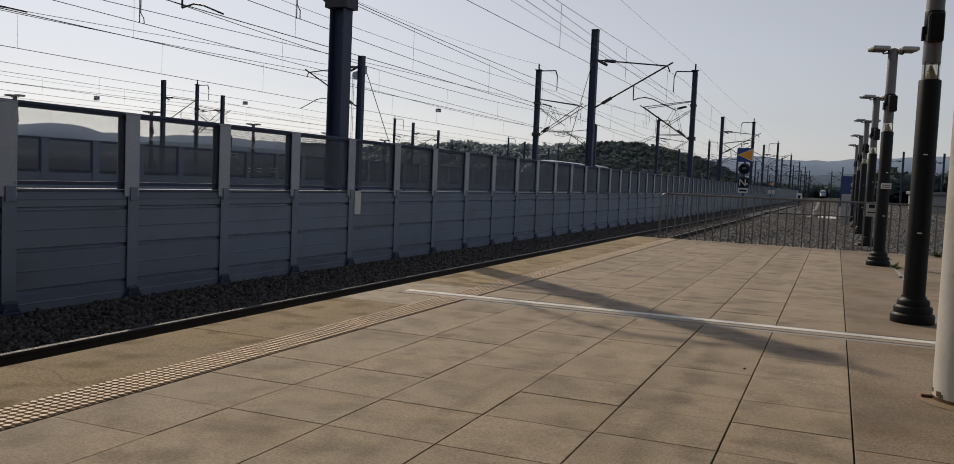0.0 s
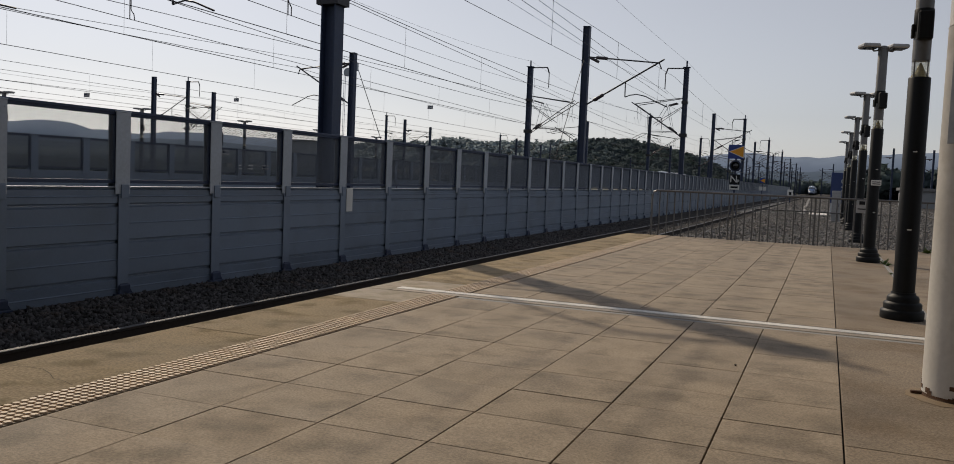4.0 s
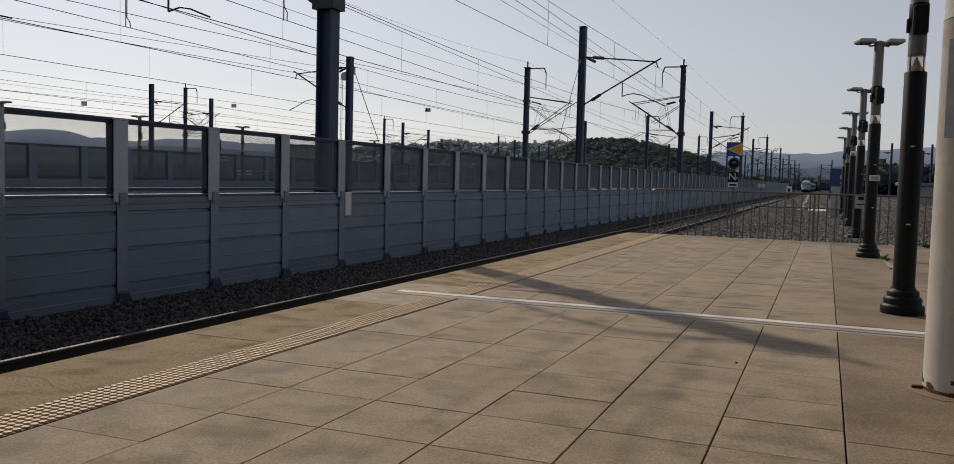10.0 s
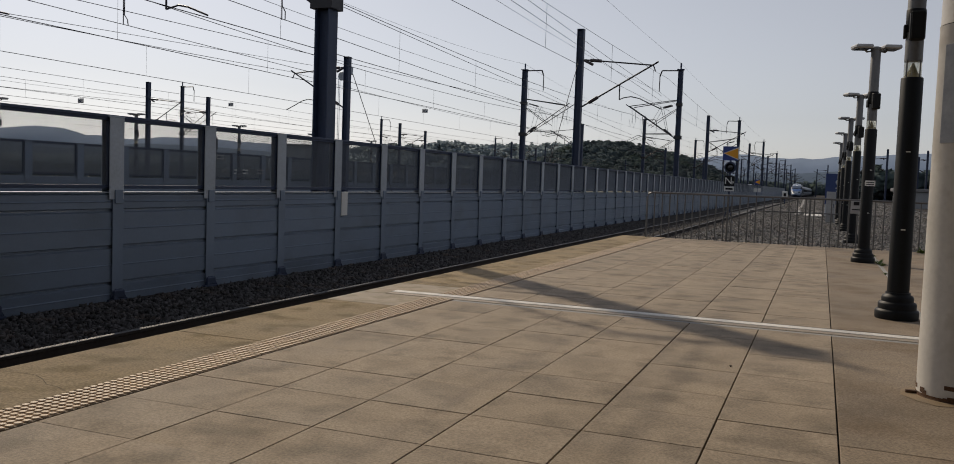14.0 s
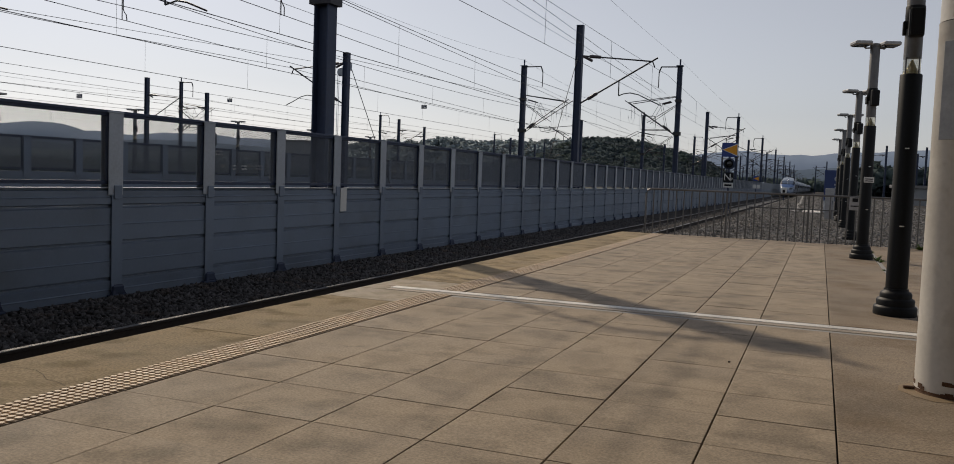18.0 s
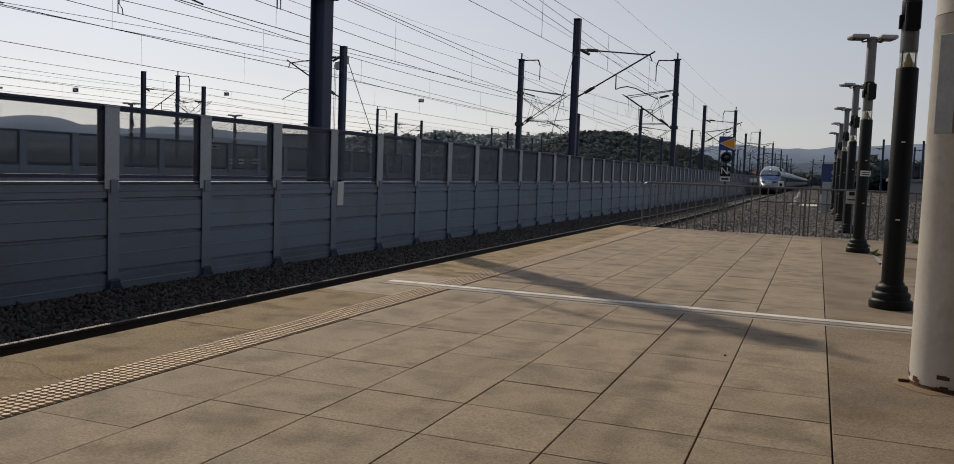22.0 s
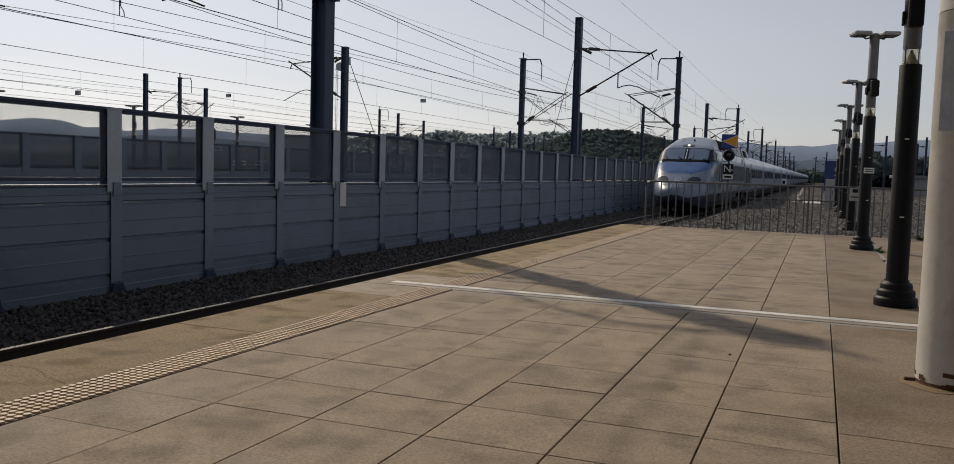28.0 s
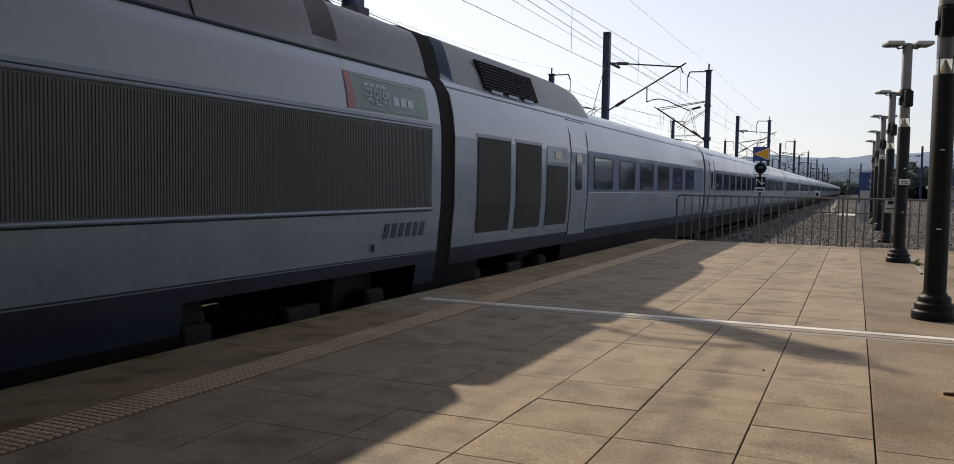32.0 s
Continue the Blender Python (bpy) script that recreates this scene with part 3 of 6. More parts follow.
part("drain_channel_edge", Build().box(-3.49, 8.485, -0.04, 3.0, 8.555, -0.002), CONCRETE, platform)


def tactile(depth, rows):
    b = Build().box(-0.145, -depth / 2 + 0.001, -0.04, 0.145, depth / 2 - 0.001, 0.0, 0.002)
    for i in range(6):
        for j in range(rows):
            b.lathe([(0.0228, 0.0), (0.0218, 0.005), (0.0175, 0.0085)], -0.12 + i * 0.048, (j + 0.5) * depth / rows - depth / 2, 10, 1)
    return b.mesh("tactile_tile", [TACTILE_SHADE, TACTILE])


FULL_TILE, HALF_TILE = tactile(0.298, 6), tactile(0.149, 3)
for i in range(106):
    y = -10.2 + i * 0.299
    if not 8.02 < y < 8.66 and y < FENCE_Y - 0.1:
        part("tactile_tile", FULL_TILE, TACTILE, platform, "cream tactile paving with raised domes" if i == 0 else "").location = (-3.646, y, 0.0)
for y in (7.9625, 8.1115, 8.5605, 8.7095):
    part("tactile_tile", HALF_TILE, TACTILE, platform).location = (-3.646, y, 0.0)


# ---- noise barrier ----
def post_build(lower):
    """An H-section post: the lower part between planks, or the brighter part between mesh panels."""
    b = Build()
    z0, z1 = (-0.62, 0.80) if lower else (0.80, 1.93)
    near = -0.1 if lower else -0.165
    for dx in (-0.075, 0.065):
        b.box(dx, near, z0, dx + 0.01, 0.1, z1, 0.002)
    b.box(-0.065, -0.005, z0, 0.065, 0.005, z1)
    if not lower:
        b.box(-0.085, -0.17, 1.93, 0.085, 0.105, 1.95, 0.004)
        for y in (-0.14, 0.07):
            for z in (0.97, 1.4, 1.85):
                b.box(0.075, y - 0.012, z - 0.012, 0.083, y + 0.012, z + 0.012)
    else:
        b.box(0.075, -0.07, 0.74, 0.095, 0.07, 0.93, 0.004)
    return b.mesh("lower_post" if lower else "upper_post", [BARRIER if lower else GALV])


def foot_build():
    b = Build()
    b.box(-0.12, -0.16, -0.72, 0.13, 0.16, -0.60, 0.01)
    b.plate([(0.075, -0.12, -0.6), (0.125, -0.12, -0.6), (0.09, -0.06, -0.46), (0.09, 0.06, -0.46), (0.125, 0.12, -0.6), (0.075, 0.12, -0.6)], (0.008, 0, 0.0))
    b.box(0.078, -0.11, -0.60, 0.12, 0.11, -0.47, 0.02)
    return b.mesh("post_foot", [NAVY_STEEL])


def plank_build(z0, z1, w):
    """One folded aluminium plank: a lip above and below, a shallow crease half way up."""
    h = w / 2 - 0.02
    zm = (z0 + z1) / 2
    sec = [(-0.05, z0), (0.012, z0), (0.012, z0 + 0.014), (0.05, z0 + 0.026), (0.052, zm - 0.010), (0.062, zm - 0.002), (0.044, zm + 0.010), (0.052, z1 - 0.034), (0.014, z1 - 0.016), (0.012, z1), (-0.05, z1)]
    n = len(sec)
    b = Build()
    b.add([(x, y, z) for y in (-h, h) for x, z in sec], [(i, (i + 1) % n, n + (i + 1) % n, n + i) for i in range(n)] + [tuple(range(n))[::-1], tuple(range(n, 2 * n))])
    return b.mesh("plank", [BARRIER])


def mesh_build(w, wide=0.0029):
    """Expanded metal in diamonds: slanted strands that stand edge on."""
    b = Build()
    h, z0, z1 = w / 2 - 0.13, 1.00, 1.89
    pitch, tall = 0.034, 0.019
    run = (z1 - z0) / tall * pitch / 2
    for sign in (1, -1):
        k = -math.ceil(run / pitch)
        while k * pitch < 2 * h + run:
            ya, za, yb, zb = k * pitch, z0, k * pitch + run, z1
            if ya < 0:
                za, ya = z0 - ya / run * (z1 - z0), 0.0
            if yb > 2 * h:
                zb, yb = z0 + (2 * h - k * pitch) / run * (z1 - z0), 2 * h
            if zb > za + 0.01:
                y_a, y_b = (ya - h, yb - h) if sign > 0 else (h - ya, h - yb)
                up = Vector((0, -(zb - za) * sign, (yb - ya))).normalized() * wide
                off = Vector((0.003 * sign, 0, 0))
                p, q, deep = Vector((0, y_a, za)) + off, Vector((0, y_b, zb)) + off, Vector((0.004, 0, 0))
                b.add([p - up, p + up, q + up, q - up], [(0, 1, 2, 3)])
                b.add([p - deep, p + deep, q + deep, q - deep], [(0, 1, 2, 3)])
            k += 1
    return b.mesh("expanded_mesh", [MESH_STEEL])


def rim_build(w):
    b = Build()
    h = w / 2 - 0.11
    b.box(-0.025, -h, 1.885, 0.03, h, 1.94, 0.006)
    b.box(-0.025, -h, 0.945, 0.03, h, 0.995, 0.006)
    for y in (-h, h - 0.03):
        b.box(-0.02, y, 0.995, 0.025, y + 0.03, 1.885)
    b.box(-0.03, -w / 2, 1.92, 0.045, w / 2, 1.965, 0.008)
    return b.mesh("mesh_frame", [NAVY_STEEL])


POST, POST_LOW, FOOT, NET, RIM = post_build(False), post_build(True), foot_build(), mesh_build(BAY), rim_build(BAY)
POST_DARK = POST.copy()
POST_DARK.materials[0] = BARRIER
# wider strands stand in for shade and backlight on the far mesh
NET_DENSE = mesh_build(BAY, 0.0062)
PLANKS = [plank_build(a, c, BAY) for a, c in ((0.645, 0.885), (0.135, 0.641), (-0.375, 0.131), (-0.68, -0.379))]
LEDGE = Build().box(-0.06, -BAY / 2 + 0.09, 0.888, 0.062, BAY / 2 - 0.09, 0.9, 0.003).mesh("ledge", [GALV])


def barrier(x, turn, first, last, label, split):
    wall = thing("noise_barrier", label, "barrier", pose(x, BAY_0, 0, 0, 0, turn), kind="structure")
    s = -1 if turn else 1
    for k in range(first, last):
        y = s * BAY * k
        pieces = [("upper_post", POST_DARK if turn else POST, 0, GALV), ("lower_post", POST_LOW, 0, BARRIER), ("post_foot", FOOT, 0, NAVY_STEEL)]
        pieces += [("plank", me, s * BAY / 2, BARRIER) for me in PLANKS]
        pieces += [("ledge", LEDGE, s * BAY / 2, GALV), ("mesh_frame", RIM, s * BAY / 2, NAVY_STEEL), ("expanded_mesh", NET_DENSE if turn else NET, s * BAY / 2, MESH_STEEL)]
        for name, me, dy, mat in pieces:
            if k >= split and name in ("post_foot", "ledge"):
                continue
            ob = part(name, me, mat, wall)
            ob.location = (0, y + dy, 0)
    return wall


barrier(WALL_X, 0, -3, 72, "blue-grey plank noise barrier with dark mesh screens above", 40)
barrier(FAR_WALL_X, 180, -2, 36, "blue-grey noise barrier on the far side of the tracks", 0)
rest = Build()
for k in range(72, 118):
    y = BAY_0 + BAY * k
    rest.box(WALL_X - 0.05, y, -0.68, WALL_X + 0.05, y + BAY, 0.885, k=0)
    rest.box(WALL_X - 0.015, y + 0.1, 0.95, WALL_X + 0.015, y + BAY - 0.16, 1.94, k=1)
    rest.box(WALL_X - 0.075, y - 0.16, -0.62, WALL_X + 0.08, y + 0.1, 1.95, k=2)
rest_ob = thing("noise_barrier", "distant end of the blue-grey noise barrier", "barrier", kind="structure")
tagged(part("far_bays", rest, [BARRIER, MESH_STEEL, GALV], rest_ob), kind="stuff")
sign = thing("wall_plaque", "blank white plaque fixed to the noise barrier", "plaque", pose(WALL_X + 0.08, 15.45, 0.66))
part("plate", Build().box(0, -0.12, -0.24, 0.012, 0.12, 0.24, 0.003), WHITE_PLATE, sign)


# ---- masts and overhead line ----
def arm_right(b, reach, k_ins=1):
    """A hinged cantilever from the mast (x 0) over to the track at x = reach, z above the platform."""
    s = 1 if reach > 0 else -1
    b.tube([(s * 0.15, 0, 6.53), (reach * 0.875, 0, 6.25)], 0.03)
    b.tube([(s * 0.13, 0, 4.52), (reach * 0.93, 0, 6.40)], 0.035)
    b.tube([(s * 0.46, 0, 6.5), (s * 0.94, 0, 6.46)], 0.07, k=k_ins)
    b.tube([(s * 0.45, 0, 4.70), (s * 0.84, 0, 4.94)], 0.075, k=k_ins)
    b.tube([(s * 0.2, 0, 6.5), (s * 0.58, 0, 6.31)], 0.06, k=k_ins)
    b.tube([(reach * 0.49, 0, 5.47), (reach * 0.492, 0, 4.84)], 0.025)
    b.tube([(reach * 0.492, 0, 4.84), (reach * 0.55, 0, 4.92), (reach * 0.628, 0, 4.96), (reach * 0.73, 0, 4.88), (reach * 0.86, 0, 4.65), (reach * 0.99, 0, 4.44)], 0.022)
    b.tube([(reach * 0.87, 0, 6.26), (reach * 0.9, 0, 6.0)], 0.025)


def h_beam(half, flange, web, z0, z1):
    """An H-section column: two flanges across x, joined by a web, as one closed outline."""
    i = half - flange
    line = [(-half, -half), (-i, -half), (-i, -web), (i, -web), (i, -half), (half, -half), (half, half), (i, half), (i, web), (-i, web), (-i, half), (-half, half)]
    return Build().plate([(x, y, z0) for x, y in line], (0, 0, z1 - z0))


def mast_a(x, y, reach, label, guy=0, top=7.8):
    """A plain steel mast with one cantilever over its track."""
    mast = thing("catenary_mast", label, "mast", pose(x, y, 0), group="overhead line masts")
    part("mast_shaft", h_beam(0.14, 0.02, 0.008, -0.9, top), NAVY_STEEL, mast)
    part("cap_plate", Build().box(-0.15, -0.15, top, 0.15, 0.15, top + 0.02), NAVY_STEEL, mast)
    b = Build()
    arm_right(b, reach)
    part("cantilever", b, [WIRE, INSUL], mast)
    b = Build().box(-0.35, -0.35, -0.9, 0.35, 0.35, -0.6, 0.03)
    part("foundation", b, CONCRETE, mast)
    if guy < 0:
        part("guy_wire", Build().tube([(0, -0.1, 6.6), (0, guy, -0.7)], 0.014, 6), WIRE, mast)
    if guy > 0:
        part("guy_wire", Build().tube([(0, 0.1, 6.8), (0, guy, -0.7)], 0.02, 6), WIRE, mast)
        for dx in (-0.34, -0.42):
            part("counterweight_rod", Build().tube([(dx, -0.1, 1.0), (dx, -0.1, 6.0)], 0.012, 5), GALV, mast)
        part("tension_wheel", Build().lathe([(0.2, -0.03), (0.22, 0.0), (0.2, 0.03)], sides=16), GALV, mast).matrix_local = pose(-0.36, 0.1, 6.1, 90, 0, 0)
        part("tension_plate", Build().box(-0.03, 0.3, 6.2, 0.03, 0.5, 6.6, 0.01), GALV, mast)
    return mast


def mast_b(x, y, reach, label, thick=0.2, arms=(-0.25, 0.25)):
    """A tall H-section mast with a top bracket and a braced pair of cantilevers."""
    mast = thing("catenary_mast", label, "mast", pose(x, y, 0), group="overhead line masts")
    b = Build()
    s = 1 if reach > 0 else -1
    part("mast_shaft", h_beam(thick, 0.03, 0.012, -0.9, 9.75), NAVY_STEEL, mast)
    part("cap_plate", Build().box(-thick - 0.08, -thick - 0.05, 9.75, thick + 0.08, thick + 0.05, 9.8), NAVY_STEEL, mast)
    part("earth_wire_peak", Build().tube([(0, 0, 9.8), (0, 0, 10.25)], 0.06), NAVY_STEEL, mast)
    b = Build()
    b.tube([(0, 0, 9.7), (s * 1.35, 0, 9.72)], 0.045)
    b.tube([(s * 1.35, 0, 9.72), (s * 1.5, 0, 9.3)], 0.05)
    b.tube([(s * 1.5, 0, 9.35), (s * 1.5, 0, 8.2)], 0.035, k=1)
    part("feeder_bracket", b, [WIRE, INSUL], mast)
    b = Build()
    for dy in arms:
        b.tube([(s * thick, dy, 7.55), (reach * 0.98, dy * 2.4, 7.08)], 0.028)
        b.tube([(s * thick, dy, 4.78), (reach * 1.08, dy * 2.4, 7.2)], 0.032)
        b.tube([(s * thick, dy, 6.9), (reach * 0.6, dy * 2.4, 5.6)], 0.022)
        b.tube([(s * 0.5, dy, 7.18), (s * 1.1, dy, 7.02)], 0.05, k=1)
        b.tube([(s * 0.5, dy, 5.05), (s * 1.0, dy, 5.45)], 0.05, k=1)
        b.tube([(reach * 0.35, dy * 2.2, 7.05), (reach * 0.52, dy * 2.4, 5.95)], 0.014)
        b.tube([(reach * 0.35, dy * 2.2, 7.05), (reach * 0.22, dy * 1.6, 5.25)], 0.014)
        b.tube([(reach * 0.95, dy * 2.4, 6.85), (reach * 0.93, dy * 2.4, 6.1), (reach * 0.97, dy * 2.4, 5.6), (reach * 1.0, dy * 2.4, 6.1)], 0.012)
        if len(arms) > 1:
            b.tube([(reach * 0.72, dy * 2.4, 6.3), (reach * 0.72, dy * 2.4, 5.1), (reach * 0.2, dy * 2, 5.12)], 0.022)
            b.tube([(reach * 0.45, dy * 2.4, 5.12), (reach * 0.5, dy * 2.4, 4.75), (reach * 0.8, dy * 2.4, 4.95), (reach * 1.02, dy * 2.4, 4.55)], 0.02)
        elif reach > 0:
            b.tube([(reach * 0.45, dy, 6.0), (reach * 0.45, dy, 4.86), (reach * 0.62, dy, 5.02), (reach * 1.0, dy, 4.76)], 0.022)
        else:
            b.tube([(reach * 1.0, dy, 6.95), (reach * 1.23, dy, 6.95), (reach * 1.23, dy, 4.92)], 0.024)
            b.tube([(reach * 1.23, dy, 4.92), (reach * 1.13, dy, 5.0), (reach * 1.05, dy, 4.95), (reach * 0.89, dy, 4.74)], 0.022)
    b.box(-thick - 0.09, -thick - 0.06, 4.74, thick + 0.09, thick + 0.06, 5.0)
    b.box(-thick - 0.04, -thick - 0.06, 7.15, thick + 0.04, thick + 0.06, 7.35)
    part("cantilever", b, [WIRE, INSUL], mast)
    part("foundation", Build().box(-0.5, -0.5, -0.9, 0.5, 0.5, -0.6, 0.03), CONCRETE, mast)
    return mast


A_ROW = [-10.0, 36.07, 80.5, 128.5, 173.0, 220.0, 268.0, 316.0, 364.0]
B_ROW = [16.0, 64.0, 112.0, 160.0, 208.0, 256.0, 304.0, 352.0]
for y in A_ROW:
    mast_a(-9.91, y, 3.6, "dark navy steel overhead line mast with one cantilever", -6.0 if y == 36.07 else 0)
    mast_a(-21.9, y + 1.0, -3.5, "dark navy steel mast with cantilever over the far track", 6.0 if y == 36.07 else 0, 7.0)
for i, y in enumerate(B_ROW):
    mast_b(-10.0, y, -3.5, "tall dark navy overhead line mast with top bracket", 0.175 if i == 0 else 0.17, (0.0,) if i == 0 else (-0.25, 0.25))
    mast_b(-21.6, y - 1.0, 3.5, "tall dark navy mast between the far tracks", 0.18, (0.0,) if i == 0 else (-0.25, 0.25))
for y in (52.45, 95.0, 136.0, 180.0, 226.0):
    mast_a(-48.5, y, 3.6, "dark steel mast over a distant siding")
for y in (63.7, 109.7, 160.0):
    mast_a(-52.0, y, -3.6, "dark steel mast over a distant siding")
for y in (71.9, 115.3, 164.0, 198.0):
    mast_b(-62.0, y, 3.6, "tall dark mast over a distant siding", 0.14)
for x, y, reach in ((8.5, 137.7, -3.6), (13.9, 140.0, -3.6), (14.9, 163.0, -3.4), (1.0, 222.0, -3.4), (-1.6, 264.8, 3.4), (8.5, 186.0, -3.6)):
    mast_a(x, y, reach, "dark steel mast beside the yard track")


def wire_run(name, x, supports, z_low, z_high, label, stagger=0.18, sag=0.95, r=0.0115):
    """A contact wire and the messenger wire that carries it, with droppers; the messenger sags between masts."""
    line = thing(name, label, "overhead wire", group="overhead wires", kind="structure")
    contact, messenger, drops = Build(), Build(), Build()
    for i, (a, c) in enumerate(zip(supports, supports[1:])):
        xa, xc = x + stagger * (-1) ** i, x - stagger * (-1) ** i
        contact.tube([(xa, a, z_low), (xc, c, z_low)], r, 5)
        n = 12
        top = [(xa + (xc - xa) * j / n, a + (c - a) * j / n, z_high - 4 * sag * (j / n) * (1 - j / n)) for j in range(n + 1)]
        messenger.tube(top, r, 5)
        m = max(2, round((c - a) / 6.5))
        for j in range(m):
            u = (j + 0.5) / m
            z = z_high - 4 * sag * u * (1 - u)
            drops.tube([(xa + (xc - xa) * u, a + (c - a) * u, z_low), (xa + (xc - xa) * u, a + (c - a) * u, z)], 0.005, 4)
    part("contact_wire", contact, WIRE, line)
    part("messenger_wire", messenger, WIRE, line)
    part("droppers", drops, WIRE, line)
    return line


def plain_wire(x, y0, y1, z, sag, spans, label, r=0.010):
    line = thing("feeder_wire", label, "overhead wire", group="overhead wires", kind="structure")
    b = Build()
    for i in range(spans):
        a, c = y0 + (y1 - y0) * i / spans, y0 + (y1 - y0) * (i + 1) / spans
        b.tube([(x, a + (c - a) * j / 10, z - 4 * sag * (j / 10) * (1 - j / 10)) for j in range(11)], r, 5)
    part("wire", b, WIRE, line)


A_SUP = [-55.0] + A_ROW + [412.0]
B_SUP = [-32.0] + B_ROW + [400.0]
wire_run("overhead_line", -6.3, A_SUP, 4.42, 5.68, "dark contact wire hung from a sagging messenger", sag=0.25, r=0.006)
wire_run("overhead_line", -13.5, B_SUP, 4.80, 6.52, "dark contact wire over the through track", stagger=0.05, sag=0.42)
wire_run("overhead_line", -18.1, [y - 1.0 for y in B_SUP], 4.72, 6.22, "dark contact wire over the through track", stagger=0.05, sag=0.62)
wire_run("overhead_line", FAR_TRACK, [y + 1.0 for y in A_SUP], 4.90, 6.35, "dark contact wire over the far platform track", stagger=0.05, sag=0.35)
for x, ya, za, yb, zb in ((-6.26, 6, 5.23, 36.07, 4.69), (-6.35, 6, 5.56, 36.07, 4.97), (-13.5, 17, 5.35, 45, 4.85), (-13.4, 22, 6.2, 64, 5.0), (-18.1, 8, 5.27, 63, 4.7), (-18.15, 8, 5.32, 63, 6.5), (FAR_TRACK, 21.8, 6.2, 39.2, 6.95)):
    line = thing("tension_wire", "slanting overlap wire of the overhead line", "overhead wire", group="overhead wires", kind="structure")
    part("wire", Build().tube([(x, ya - 40, za - (zb - za) / (yb - ya) * 40), (x, yb, zb)], 0.0062 if x > -7 else 0.010, 5), WIRE, line)
wire_run("overhead_line", -38.0, [6, 53, 96, 137, 181, 227, 300, 400], 4.98, 6.05, "thin contact wire beyond the far platform", sag=0.1)
wire_run("overhead_line", -42.5, [2, 52, 95, 136, 180, 226, 300, 400], 5.0, 6.05, "thin contact wire over a distant siding", sag=0.05)
wire_run("overhead_line", -45.0, [4, 52, 95, 136, 180, 226, 300, 400], 4.5, 5.95, "thin contact wire over a distant siding", sag=0.3)
wire_run("overhead_line", -55.5, [14, 62, 113, 160, 226, 300, 400], 4.5, 5.95, "thin contact wire over a distant siding", sag=0.3)
plain_wire(-10.0, -32, 400, 10.2, 0.2, 9, "thin earth wire along the mast tops", 0.006)
plain_wire(-11.5, -32, 400, 8.2, 0.4, 9, "bare feeder wire under the mast brackets", 0.0075)
plain_wire(-21.6, -33, 399, 10.2, 0.8, 9, "thin earth wire along the mast tops", 0.007)
plain_wire(-20.1, -33, 399, 8.12, 0.45, 9, "bare feeder wire under the mast brackets")
plain_wire(-60.5, 30, 380, 8.2, 0.5, 8, "bare feeder wire under the mast brackets")

for line in ([(-18.10, 18.63, 6.42), (-18.10, 18.63, 5.43), (-18.10, 18.74, 5.32), (-18.10, 18.77, 5.17)], [(-18.10, 18.58, 6.41), (-18.10, 18.59, 5.17)], [(-13.50, 19.38, 6.23), (-13.50, 19.42, 5.65), (-13.50, 19.56, 5.52), (-13.50, 19.56, 5.29)], [(-13.50, 19.40, 6.23), (-13.50, 19.41, 5.28)]):
    jumper = thing("jumper_cable", "short dark jumper cable between overhead wires", "overhead wire", group="overhead wires", kind="structure")
    part("cable", Build().tube(line, 0.014, 6), WIRE, jumper)


# ---- platform fence ----
def fence_section(x0, x1, y, label, z=0.0, h=1.1, pitch=0.183):
    f = thing("platform_fence", label, "fence", pose(x0, y, z))
    w = x1 - x0
    b = Build().tube([(0, 0, 0), (0, 0, h - 0.11), (0.03, 0, h - 0.035), (0.11, 0, h), (w, 0, h)], 0.024, 10)
    part("top_rail", b, STAINLESS, f)
    bar = Build().tube([(0, 0, 0), (0, 0, h - 0.02)], 0.0155, 8).mesh("baluster", [STAINLESS])
    n = int(w / pitch)
    for i in range(1, n + 1):
        ob = part("baluster", bar, STAINLESS, f)
        ob.location = (i * pitch, 0, 0)
    post = Build().tube([(0, 0, 0), (0, 0, h - 0.02)], 0.024, 10).lathe([(0.06, 0.0), (0.06, 0.01), (0.03, 0.012)], 0, 0, 12).mesh("fence_post", [STAINLESS])
    for i in range(10, n, 10):
        ob = part("fence_post", post, STAINLESS, f)
        ob.location = (i * pitch + pitch / 2, 0, 0)
    return f


fence_section(-3.985, 3.6, FENCE_Y, "brushed steel railing across the platform end")
low = thing("barrier_rail", "low steel pipe rail on the gravel", "railing", pose(-3.2, 44.0, -0.2))
part("rail_pipe", Build().tube([(0, 0, 0.45), (5.6, 0, 0.45)], 0.03, 8), STAINLESS, low)
for i in range(4):
    part("rail_post", Build().tube([(i * 1.85 + 0.02, 0, 0), (i * 1.85 + 0.02, 0, 0.45)], 0.03, 8), STAINLESS, low)
path = thing("service_path", "pale concrete path slabs on the gravel", "path", kind="structure")
for i in range(12):
    u, w = i / 12, (i + 1) / 12
    xa, xc, ya, yc = -0.94 - 0.28 * u, -0.94 - 0.28 * w, 54.8 + 24 * u, 54.8 + 24 * w - 0.04
    part("path_slab", Build().plate([(xa, ya, -0.22), (xa + 1.02, ya, -0.22), (xc + 1.02, yc, -0.22), (xc, yc, -0.22)], (0, 0, 0.07)), CHANNEL, path)
duct = thing("cable_duct", "pale curved concrete cable duct on the gravel", "duct", kind="structure")
line = [(-1.5, 54.2), (-1.33, 57.2), (-1.30, 62.0), (-1.62, 69.5), (-1.72, 89.3), (-2.17, 118.1), (-2.89, 165.0)]
